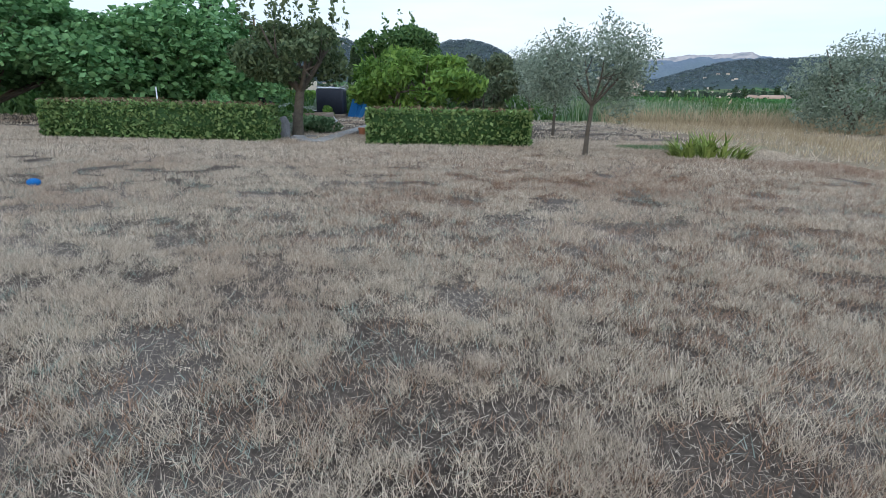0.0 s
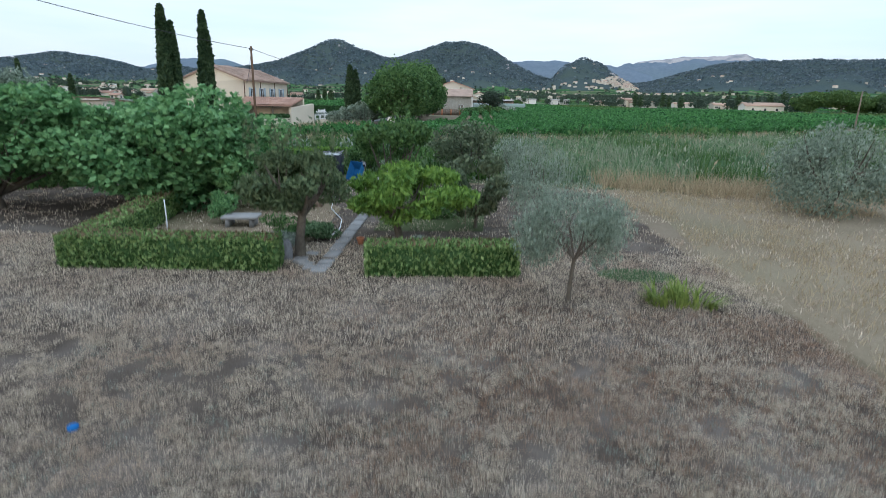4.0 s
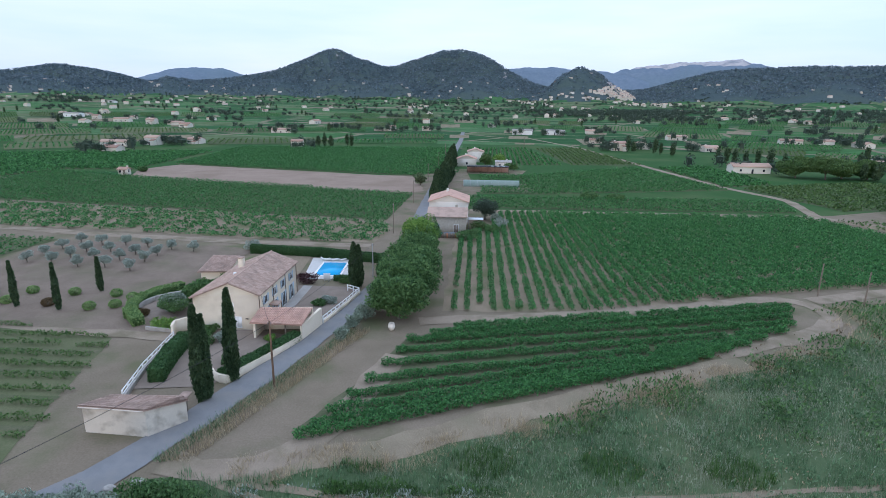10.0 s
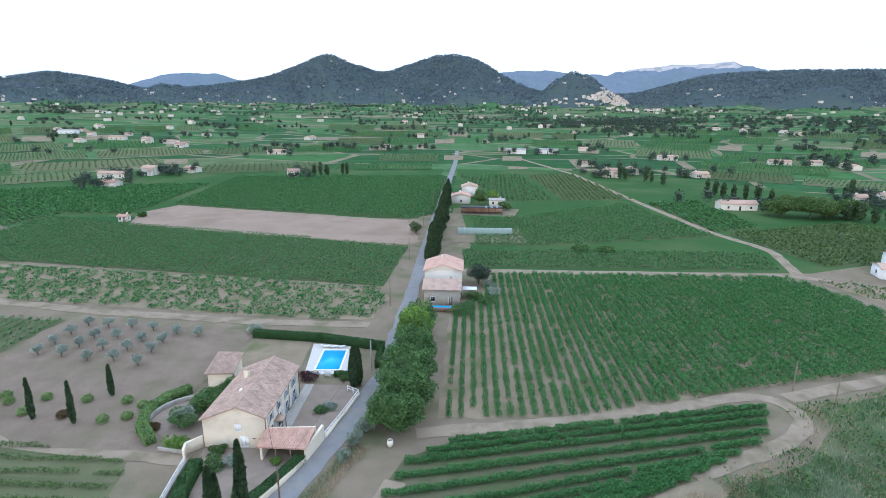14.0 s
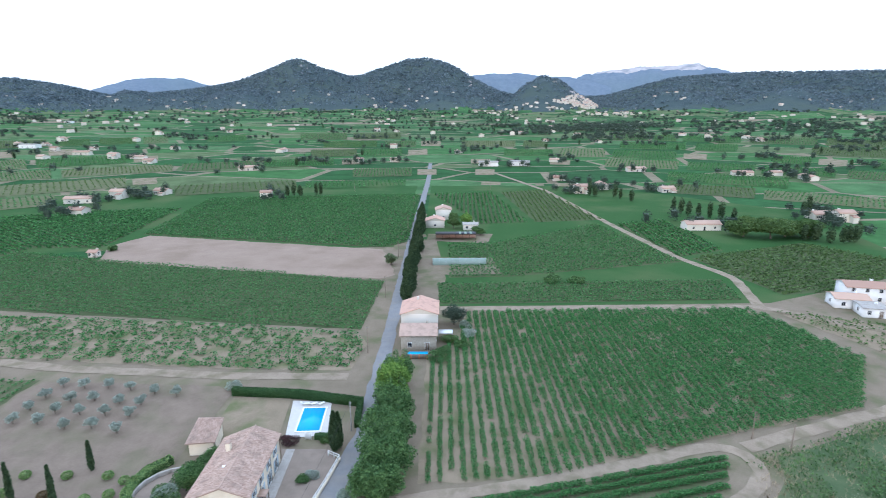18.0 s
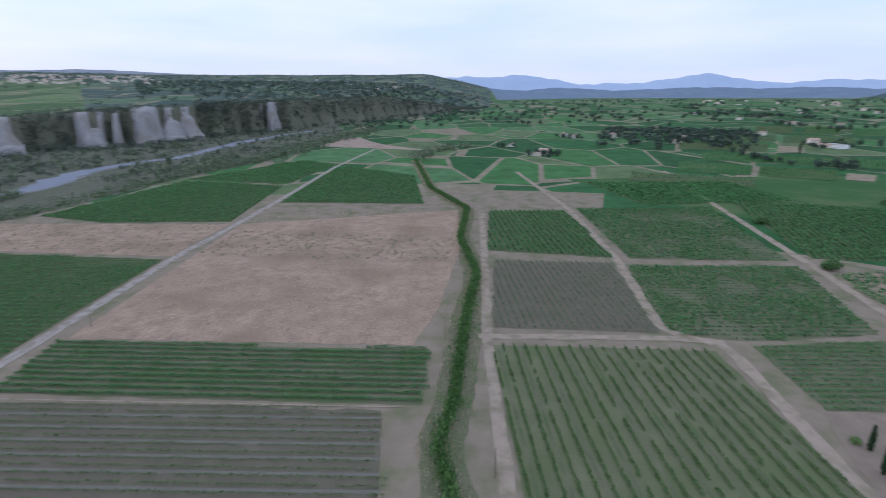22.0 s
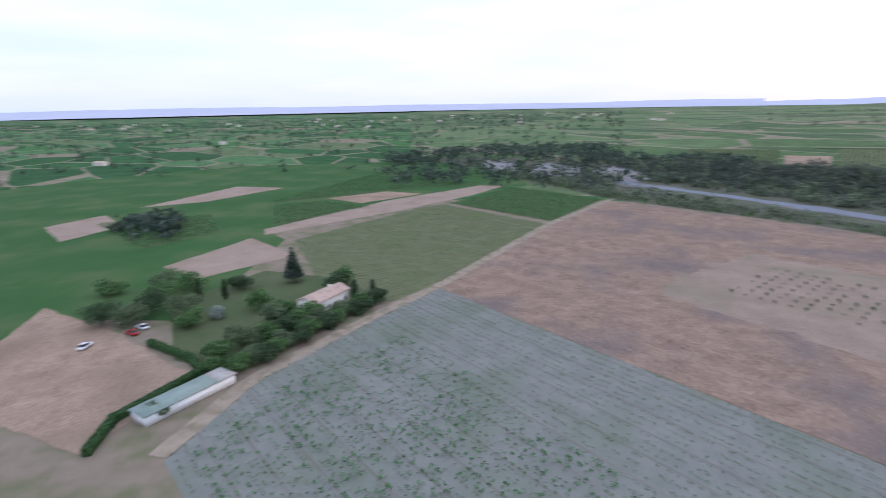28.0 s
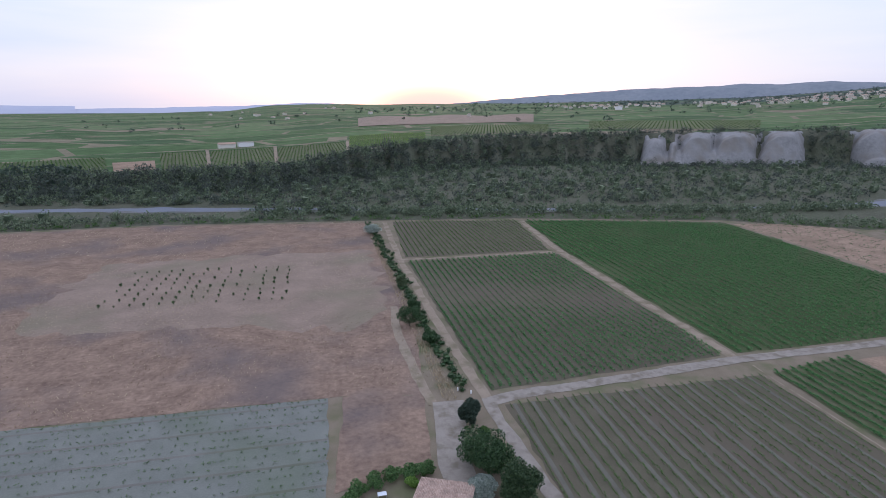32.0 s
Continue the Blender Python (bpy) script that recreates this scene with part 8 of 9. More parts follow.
def settlement(name, label, places, scale=1.0):
    """Many tiny far houses in one mesh: walls and roofs."""
    W, R3 = [], []
    for x, y, yaw, w, d, e in places:
        m = pose(x, y, land_z(x, y), 0, 0, yaw) @ Matrix.Scale(scale, 4)
        w, d = w / 2, d / 2
        P4 = lambda *v: tuple(m @ Vector(v))
        for q in (((-w, -d), (w, -d)), ((w, -d), (w, d)), ((w, d), (-w, d)), ((-w, d), (-w, -d))):
            W += [P4(*q[0], -2), P4(*q[1], -2), P4(*q[1], e), P4(*q[0], e)]
        for s in (-1, 1):
            R3 += [P4(-w - 0.3, s * (d + 0.3), e), P4(w + 0.3, s * (d + 0.3), e), P4(w + 0.3, 0, e + 1.6), P4(-w - 0.3, 0, e + 1.6)]
            W += [P4(s * w, -d, e), P4(s * w, d, e), P4(s * w, 0.01, e + 1.5), P4(s * w, -0.01, e + 1.5)]
    thing(name, label + " walls", "village", kind="stuff", me=soup(name, W, 4, ISLAND_PLASTER))
    thing(name + "_roofs", label + " roofs", "village", kind="stuff", me=soup(name + "_roofs", R3, 4, ISLAND_TILE))


PLACES = [(-222, 330, 2), (-200, 294, 0), (-208, 347, 1), (-188, 363, 0), (-113, 347, 3), (-85, 565, 3), (-66, 740, 1), (-50, 575, 0), (-178, 500, 2), (45, 535, 4), (76, 538, 4), (116, 570, 0), (92, 429, 0), (94, 367, 1), (115, 388, 2), (173, 488, 2), (154, 371, 0), (125, 256, 2), (252, 458, 2), (281, 460, 0), (291, 432, 2), (198, 281, 0), (206, 274, 1), (-570, 740, 1), (-545, 755, 0), (-445, 700, 0), (-333, 600, 2), (-860, 1280, 4), (-400, 1040, 0), (140, 1000, 1), (158, 850, 0), (232, 820, 2), (505, 1050, 0), (470, 820, 1), (18, 670, 0), (-540, 103, 1), (-530, 96, 0), (-730, 178, 2), (-728, 232, 1), (-655, 284, 0), (-590, 418, 2), (-580, 424, 4), (-620, 83, 0), (-745, 170, 1), (-755, 240, 2), (-705, 312, 0)]
for k, (hx, hy, kk) in enumerate(PLACES):
    copy_thing(KINDS[kk], pose(hx, hy, land_z(hx, hy), 0, 0, RNG.choice([0, 90, 8, -12, 175])) @ Matrix.Scale(0.86, 4))
rngh = np.random.default_rng(480)


def village(n, b0, b1, r0, r1, power=0.6):
    out = []
    for _ in range(n):
        bq, rq = radians(rngh.uniform(b0, b1)), r0 + (r1 - r0) * rngh.random() ** power
        out.append((-math.sin(bq) * rq, math.cos(bq) * rq, rngh.uniform(0, 180), rngh.uniform(8, 15), rngh.uniform(6, 9), rngh.uniform(2.8, 6)))
    return out


for hx, hy, yaw, *_ in village(20, -44, 62, 700, 1100):
    copy_thing(KINDS[rngh.choice([0, 1, 2, 3])], pose(hx, hy, land_z(hx, hy), 0, 0, yaw))
settlement("scattered_houses", "tiny far houses over the plain", village(230, -46, 66, 1150, 2450, 0.8), 0.85)
stacked = []
while len(stacked) < 150:
    bq, rq = rngh.uniform(-15.3, -9.0), rngh.uniform(1950, 2330)
    hx, hy = -math.sin(radians(bq)) * rq, math.cos(radians(bq)) * rq
    roof_line = 48 + (52 * (-9 - bq) / 5 if bq > -14 else 52 * (15.4 + bq) / 1.4)
    if 42 < land_z(hx, hy) < 42 + (roof_line - 42) * rngh.random() ** 0.7:
        stacked.append((hx, hy, rngh.uniform(0, 180), rngh.uniform(7, 12), rngh.uniform(6, 9), rngh.uniform(5, 9)))
settlement("hill_village", "hill village of pale stone houses", stacked + village(40, -20, -4, 1750, 1950))
for k in range(17):
    bq, rq = radians(-rngh.uniform(12.6, 14.8)), rngh.uniform(2180, 2260)
    if k > 9:
        bq, rq = radians(rngh.choice([14.6, 13.6, 2.2, 3.4, -2.8, 6.8]) + rngh.uniform(-0.4, 0.4)), rngh.uniform(2560, 2800)
    hx, hy = -math.sin(bq) * rq, math.cos(bq) * rq
    ob = rock("pale limestone outcrop on the wooded hill", hx, hy, rngh.uniform(4, 9), rngh.uniform(3, 6), rngh.uniform(4, 9), k, LIMESTONE, "rock_outcrop")
    ob.location.z = land_z(hx, hy) + 2
for k in KINDS:
    k.matrix_basis = pose(-300 - 60 * KINDS.index(k), 560 + 40 * KINDS.index(k), land_z(-300 - 60 * KINDS.index(k), 560 + 40 * KINDS.index(k)))


# far trees, too many to count
def clumps(name, label, C, H, R, per, leaf, mat, seed, category="trees", tall=1.0):
    """Tree crowns at C (x, y), heights H, radii R, of loose leaf masses standing on the land."""
    rng2 = np.random.default_rng(seed)
    C = np.asarray(C, float)
    H, R = np.broadcast_to(H, len(C)), np.broadcast_to(R, len(C))
    z0 = land(C[:, 0], C[:, 1])[0]
    k = np.repeat(np.arange(len(C)), per)
    d = unit(len(k), rng2) * (0.35 + 0.65 * rng2.random((len(k), 1)) ** 0.5)
    P = np.column_stack([C[k, 0] + d[:, 0] * R[k], C[k, 1] + d[:, 1] * R[k], z0[k] + H[k] * (0.52 + 0.5 * d[:, 2])])
    Q = leaves(P, leaf, rng2, 1.2)
    if per >= 44:
        # a dense heart of inner foliage, ragged like the outside
        cube = np.array([[(-1, -1, -1), (-1, 1, -1), (1, 1, -1), (1, -1, -1)], [(-1, -1, 1), (1, -1, 1), (1, 1, 1), (-1, 1, 1)], [(-1, -1, -1), (1, -1, -1), (1, -1, 1), (-1, -1, 1)], [(1, -1, -1), (1, 1, -1), (1, 1, 1), (1, -1, 1)], [(1, 1, -1), (-1, 1, -1), (-1, 1, 1), (1, 1, 1)], [(-1, 1, -1), (-1, -1, -1), (-1, -1, 1), (-1, 1, 1)]], float)
        jit = rng2.uniform(0.3, 0.52, (len(C), 2, 2, 2))
        ix = ((cube + 1) / 2).astype(int)
        core = cube[None] * jit[:, ix[..., 0], ix[..., 1], ix[..., 2]][..., None] * np.stack([R, R, H * 0.5], 1)[:, None, None, :] + np.column_stack([C, z0 + H * 0.5])[:, None, None, :]
        core = core.reshape(-1, 4, 3)
        Q = np.concatenate([Q, core[:, :3], core[:, [0, 2, 3]]])
    return thing(name, label, category, kind="stuff", me=soup(name, Q, 4, mat))


def scatter(n, b0, b1, r0, r1, rng2, power=0.6):
    bq, rq = np.radians(rng2.uniform(b0, b1, n)), r0 + (r1 - r0) * rng2.random(n) ** power
    return np.column_stack([-np.sin(bq) * rq, np.cos(bq) * rq])


rng = np.random.default_rng(490)
near_houses = np.concatenate([np.array([(x, y) for x, y, _ in PLACES]) + rng.normal(size=(len(PLACES), 2)) * 11 for _ in range(7)])
near_houses = near_houses[np.hypot(near_houses[:, 0], near_houses[:, 1]) > 240]
clumps("garden_trees", "garden trees round the far houses", near_houses, rng.uniform(4, 8, len(near_houses)), rng.uniform(2.2, 3.8, len(near_houses)), 130, 0.7, PINE, 491)
groups = np.concatenate([scatter(1, -44, 66, 480, 1900, rng) + rng.normal(size=(rng.integers(4, 16), 2)) * (rng.uniform(8, 40), rng.uniform(4, 14)) for _ in range(185)])
clumps("tree_groups", "scattered groups of trees and hedgerows on the plain", groups, rng.uniform(4, 9, len(groups)), rng.uniform(2.6, 4.8, len(groups)), 60, 1.1, PINE, 492)
wood = np.concatenate([*[scatter(1, -21, -8, 850, 1400, rng) + rng.normal(size=(30, 2)) * (45, 14) for _ in range(15)], scatter(240, -40, -24, 900, 1500, rng), scatter(260, -24, 40, 1500, 2000, rng), scatter(160, 60, 74, 620, 900, rng), scatter(120, 62, 100, 900, 1500, rng), scatter(260, 47, 95, 900, 2600, rng)])
clumps("woodland", "dark woods on the plain", wood, rng.uniform(6, 10, len(wood)), rng.uniform(4, 7, len(wood)), 50, 1.5, PINE, 493)
foot = np.concatenate([scatter(2600, -46, 50, 2000, 2500, rng, 0.8)])
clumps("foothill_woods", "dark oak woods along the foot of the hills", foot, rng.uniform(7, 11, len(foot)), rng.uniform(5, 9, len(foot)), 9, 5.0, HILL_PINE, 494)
slopes = scatter(15000, -48, 49, 2350, 3150, rng, 0.8)
slopes = slopes[land(slopes[:, 0], slopes[:, 1])[1] > 15]
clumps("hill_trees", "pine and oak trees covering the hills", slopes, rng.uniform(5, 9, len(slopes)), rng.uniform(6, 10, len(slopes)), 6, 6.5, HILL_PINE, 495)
cyps = np.concatenate([np.array([(96.9, 354), (100, 352), (110, 343), (113, 341), (117, 332), (-101, 352), (-97, 353), (-93, 354), (-83, 356), (-80, 356), (131, 293), (133, 288), (136, 283), (140, 279), (144, 275), (148, 270), (160, 233), (164, 231), (168, 228), (172, 226), (176, 228), (180, 230), (184, 234), (166, 236), (128, 296), (200, 292), (196, 290)]), scatter(60, -44, 60, 500, 1500, rng)])
ob = clumps("far_cypresses", "dark cypresses among the far houses", cyps, rng.uniform(7, 11, len(cyps)), rng.uniform(1.2, 2.0, len(cyps)), 300, 0.75, CYPRESS, 496)
for k, (tx, ty, tw, th2) in enumerate([(137, 240, 7.5, 9), (147, 236, 8, 9.5), (156, 240, 7, 8.5), (165, 238, 6.5, 8.0)]):
    tree("umbrella pine with a broad domed crown", tx, ty, 3.0, 0.3, lumpy(0, 0, th2 * 0.58, tw, tw, th2 * 0.42, 12, np.random.default_rng(500 + k)), 4200, 0.6, VINE_PALE, 500 + k, tw * 0.6, 6, "pine tree", "umbrella pines", top=th2 * 0.75, name="pine_tree")
for k, (bx2, by2, bw, bh) in enumerate([(-174, 134, 3.2, 4.4), (-242, 149, 3.4, 3.0), (-273, 247, 3.6, 5), (-283, 240, 2.5, 3), (38.5, 176.5, 4, 1.8), (-135, 216, 2.2, 2.6), (46, 176, 3.2, 1.5)]):
    tree("lone bushy tree among the vineyards", bx2, by2, 0.6, 0.12, lumpy(0, 0, bh * 0.52, bw, bw, bh * 0.48, 9, np.random.default_rng(510 + k)), 1300, 0.42, BROADLEAF, 510 + k, bw * 0.6, 6, "tree", top=bh * 0.8)
simple_house("tiny stone field cabin with a tile roof", 3.4, 3.0, 2.2, 2.9, OLD_PLASTER, FAR_TILE, 520, 1, "cabin", at=pose(-137, 207, 0), name="cabin")

# ---- south and west: ditch, meadow, river, plateau ----
rng = np.random.default_rng(600)
ditch_line = np.array([(-496, -21), (-343, -5), (-278, 15), (-216, 9), (-171, 13), (-138, 8), (-111, 5), (-91, 3), (-79, 0), (-66, 2), (-45, 3), (-30, 5)], float)
dd = np.r_[0, np.cumsum(np.linalg.norm(np.diff(ditch_line, axis=0), axis=1))]
u = rng.uniform(0, dd[-1], 24000)
C = np.column_stack([np.interp(u, dd, ditch_line[:, 0]), np.interp(u, dd, ditch_line[:, 1])]) + rng.normal(size=(len(u), 2)) * 0.7
C = np.column_stack([C, 0.1 + 1.7 * rng.random(len(u)) ** 0.8])
thing("ditch_reeds", "bright green reeds filling the irrigation ditch", "reeds", kind="stuff", me=soup("ditch_reeds", leaves(C, 0.4, rng, 2.4, upright=True), 4, REED))
u = rng.uniform(0, dd[-1], 14000)
C = np.column_stack([np.interp(u, dd, ditch_line[:, 0]), np.interp(u, dd, ditch_line[:, 1])]) + rng.choice([-1, 1], (len(u), 1)) * rng.uniform(1.2, 4.0, (len(u), 1)) * (0.15, 1)
thing("ditch_bank_grass", "yellow-green grass on the ditch banks", "grass", kind="stuff", me=soup("ditch_bank_grass", blades(np.column_stack([C, 0 * u]), 0.6, 0.06, rng, 0.4), 3, STRAW))
for k, (tx, ty, tw, th2, mm, lab) in enumerate([(-21.9, -136, 3.6, 5.4, DARK_LEAF, "round dense green bush on the ditch"), (-25.2, -124, 2.4, 3.0, DARK_LEAF, "round green bush on the ditch"), (-25.1, -168, 1.8, 5.4, PEAR, "dark thin bush on the ditch"), (-25.5, -150, 1.8, 2.4, DARK_LEAF, "small green bush on the ditch"), (-23.9, -248, 4.2, 5.4, SILVER, "pale grey-green willow by the river"), (-23.4, -73.5, 5.0, 7.0, DARK_LEAF, "large dark broadleaf tree beside the drive"), (-24.8, -86.4, 2.0, 5.8, PINE, "dark conical conifer beside the drive"), (-26.2, -64.8, 3.6, 7.0, CYPRESS, "clipped dark evergreen by the lane"), (-21.0, -67.0, 2.4, 3.6, SILVER, "grey-green shrub under the trees"), (-26.4, -82, 1.3, 1.8, VINE_PALE, "low green shrub beside the drive")]):
    tree(lab, tx, ty, 0.8 if th2 > 3 else 0.3, 0.14, lumpy(0, 0, th2 * 0.53, tw, tw, th2 * 0.48, 12, np.random.default_rng(610 + k), 0.4), 9000 if ty > -100 else 3200, 0.26, mm, 610 + k, tw * 0.6, 6, "tree" if th2 > 3 else "bush", top=th2 * 0.85, name="tree" if th2 > 3 else "bush")
u = np.linspace(0, 1, 200)
C = np.column_stack([-26.8 + 2.5 * u, -99 - 172 * u]) + rng.normal(size=(200, 2)) * (0.9, 0.5)
clumps("ditch_shrubs", "green weeds and shrubs along the straight ditch", C, rng.uniform(0.6, 2.0, 200), rng.uniform(0.6, 1.4, 200), 60, 0.3, DARK_LEAF, 620, "shrubs")
grass("ditch_straw", "tall straw grass along the straight ditch", 20000, (-36, -270, -22, -96), 0.7, 0.06, STRAW, 621, 0.4, lambda x, y: np.abs(x + 23.2) < 1.6)
grass("meadow_tufts", "dry brown tufts in the meadow", 30000, (-22, -284, 180, -104), 0.4, 0.09, STRAW, 622, 0.5, lambda x, y: (x < 130 + (y + 108) * -0.32), clump=0.06)
grass("meadow_tufts", "dark dead tufts in the meadow", 16000, (-22, -284, 180, -104), 0.35, 0.09, RUST_BUSH, 623, 0.6, lambda x, y: (x < 130 + (y + 108) * -0.32) & ~((x > -18) & (x < 80) & (y < -150) & (y > -220)), clump=0.04)
grass("stubble_tufts", "dry tufts in the stubble field", 14000, (-276, -88, -126, 4), 0.45, 0.12, STRAW, 624, 0.5, lambda x, y: (x > -240) | (x < -240), clump=0.06)

# saplings in rows on the tan plot
rng = np.random.default_rng(625)
sapling = thing("sapling", "small dark sapling planted in a row", "sapling", pose(13, -165, 0), "saplings in the tan plot")
child("stem", mesh_of("stem", *tube([(0, 0, -0.05), (0.02, 0, 0.4), (0, 0.02, 0.8)], [0.03, 0.025, 0.01], 5), BARK), sapling)
child("crown", soup("crown", leaves(blob_points(90, [(0, 0, 0.75, 0.38, 0.38, 0.5)], rng, 0.2), 0.2, rng), 4, PEAR), sapling)
for k in range(14):
    for q in range(8):
        if rng.random() < 0.82 and (k, q) != (0, 0):
            copy_thing(sapling, pose(12 + 4.1 * k + rng.normal() * 0.2, -166 - 5 * q - 0.25 * k + rng.normal() * 0.3, 0.045, 0, 0, rng.uniform(0, 360)) @ Matrix.Scale(rng.uniform(0.6, 1.25), 4))

# the house by the crossing
hs = thing("house", "low house with a barrel-tiled clay roof beside the drive", "house", pose(0, 0, 0))
child("wall", solid("wall", [(-12.0, -69.7), (-19.4, -66.4), (-15.8, -57.8), (-8.4, -61.0)], 0, 2.6, PLASTER), hs)
roof_part(hs, (-12.3, -70.5, 2.65), (-20.1, -67.1, 2.65), (-18.0, -62.1, 3.6), (-10.2, -65.5, 3.6), TILE)
roof_part(hs, (-7.9, -60.4, 2.65), (-15.7, -57.0, 2.65), (-18.0, -62.1, 3.6), (-10.2, -65.5, 3.6), TILE)
for k, (bx2, by2, bw, bh, mm) in enumerate([(-2.6, -72.4, 1.8, 2.0, BROADLEAF), (-5.4, -73.6, 1.8, 1.9, BROADLEAF), (-8.3, -74.4, 1.7, 1.8, BROADLEAF), (-13.9, -74.6, 1.7, 2.2, BROADLEAF), (-11.2, -72.4, 1.3, 1.5, BRIGHT), (-1.0, -70, 1.8, 1.8, BROADLEAF), (-11.2, -74.8, 1.6, 1.7, BROADLEAF)]):
    tree("dense green garden shrub behind the house", bx2, by2, 0.2, 0.05, lumpy(0, 0, bh * 0.5, bw, bw, bh * 0.55, 8, np.random.default_rng(630 + k)), 1500, 0.2, mm, 630 + k, bw * 0.6, 5, "shrub", "shrubs behind the house", name="shrub", top=bh * 0.8)
table = thing("garden_table", "pale garden table on the patio", "table", pose(-6.2, -70.6, 0))
child("top", box_mesh("top", PALE_PLASTIC, (-0.7, -0.45, 0.7, 0.7, 0.45, 0.75), bevel=0.01), table)
for lx, ly in ((-0.6, -0.38), (0.6, -0.38), (-0.6, 0.38), (0.6, 0.38)):
    child("leg", box_mesh("leg", METAL, (lx - 0.03, ly - 0.03, 0, lx + 0.03, ly + 0.03, 0.7)), table)
for px2, py2 in ((-28.2, -97.5), (-25.8, -99.3)):
    thing("boundary_post", "small white boundary post at the crossing", "post", pose(px2, py2, 0), me=box_mesh("boundary_post", WHITE, (-0.12, -0.12, 0, 0.12, 0.12, 0.8), bevel=0.02))
utility_pole("grey utility pole by the gravel road", -130, -90.5, 6.5, WOOD)
utility_pole("grey utility pole by the ditch", -121, 1.7, 5.5, WOOD)
utility_pole("grey utility pole by the ditch", -71, 9, 5.5, WOOD)

# estate to the south-east
patch("garden_lawn", "dull green garden lawn of the south-eastern house", [(121, -33), (134, -26), (176, -36), (190, -72), (158, -90), (137, -84), (127, -60)], GREEN_SOIL, 0.05, "lawn")
patch("dry_paddock", "dry mown paddock", [(106, -3), (112, -13), (122, -29), (131, -25), (160, -20), (200, -6), (150, 18)], STUBBLE, 0.045, "field")
patch("dry_plot", "bare beige plots beyond the garden", [(197, -51), (222, -45), (244, -88), (202, -90)], PLOUGHED, 0.04, "field")
simple_house("long pale farmhouse with a weathered tile roof among trees", 15, 7, 3.8, 5.2, PALE_PLASTER, TILE, 640, 1, at=pose(142, -70.5, 0, 0, 0, -70))
tn = thing("long_shed", "long low shed with a white roof", "shed", pose(112.6, -23, 0, 0, 0, -73))
child("wall", box_mesh("wall", WHITE, (-10, -2.5, 0, 10, 2.5, 2.1)), tn)
child("roof", box_mesh("roof", POLYTUNNEL, (-10.3, -2.8, 2.1, 6, 2.8, 2.3)), tn, "white sheet roof")
child("skylight", box_mesh("skylight", CONCRETE, (6, -2.8, 2.1, 10.3, 2.8, 2.28)), tn)
hedge("long clipped green hedge behind the shed", [(105, -4.5), (113.5, -10), (122.5, -29), (131, -29), (147, -24)], 1.4, 1.6, 26, 0.35, HEDGE_DARK, 641)
est = [(124, -42, 2.6, 3.5), (127, -48, 3, 4.5), (128, -55, 2.6, 4), (126.5, -60, 2.4, 4), (129, -64, 2.4, 4.5), (126, -70, 2.2, 3.6), (131, -69.5, 2.2, 4.2), (128, -84, 2.4, 3.4), (131, -89, 2, 3), (136, -60, 3, 4.5), (150, -62, 3, 5), (146, -86, 3, 5.5), (152, -92, 3, 5), (160, -44, 3.4, 5), (150, -42, 2.8, 4), (168, -36, 4, 5.5), (176, -42, 4.5, 6), (162, -30, 3.6, 5), (182, -52, 4, 5), (172, -64, 3, 4), (140, -66, 2.4, 3.6), (190, -46, 4, 5), (196, -30, 3.6, 4), (170, -24, 4, 5), (119, -39, 1.6, 2.4), (107, -24, 1.8, 2.0)]
for k, (tx, ty, tw, th2) in enumerate(est):
    tx, ty, tw, th2 = tx + 3.6, ty + 6.8, tw * 1.45, th2 * 1.3
    tree("leafy garden tree of the south-eastern house", tx, ty, 0.8, 0.16, lumpy(0, 0, th2 * 0.55, tw, tw, th2 * 0.45, 9, np.random.default_rng(650 + k)), 1700, 0.42, (BROADLEAF, PEAR, BROADLEAF, CYPRESS)[k % 4], 650 + k, tw * 0.6, 5, "tree", "trees of the south-eastern garden", top=th2 * 0.8)
for k in range(15):
    ex, ey = 117.5 + k * 1.25, -36 - k * 3.4
    tree("dense dark tree in the hedgerow beside the lane", ex + 1.5 * math.sin(k * 2.1), ey, 0.7, 0.14, lumpy(0, 0, 2.3, 3.3, 3.3, 2.1, 9, np.random.default_rng(730 + k)), 1500, 0.4, (BROADLEAF, PEAR, CYPRESS)[k % 3], 730 + k, 1.8, 5, "tree", "hedgerow beside the lane", top=3.4)
con = tree("tall dark layered conifer", 170, -74, 2, 0.3, [(0, 0, 2.5 + k * 1.3, 3.6 - k * 0.42, 3.6 - k * 0.42, 0.7) for k in range(8)], 3000, 0.5, PINE, 690, 1.6, 8, "conifer", name="conifer", top=11)
for k, (cx2, cy2) in enumerate([(169, -50.4), (174, -44), (140, -80), (136, -84)]):
    cypress_thing("dark cypress in the south-eastern garden", cx2, cy2, 6.5, 0.9, 900, 695 + k, "cypresses of the south-eastern garden", 0.45)
tree("round blue-grey conifer by the house", 154, -43, 0.4, 0.15, [(0, 0, 1.9, 2.1, 2.1, 1.9)], 1100, 0.4, SILVER, 699, 1, 5, "conifer", name="conifer", shell=0.8, top=3)


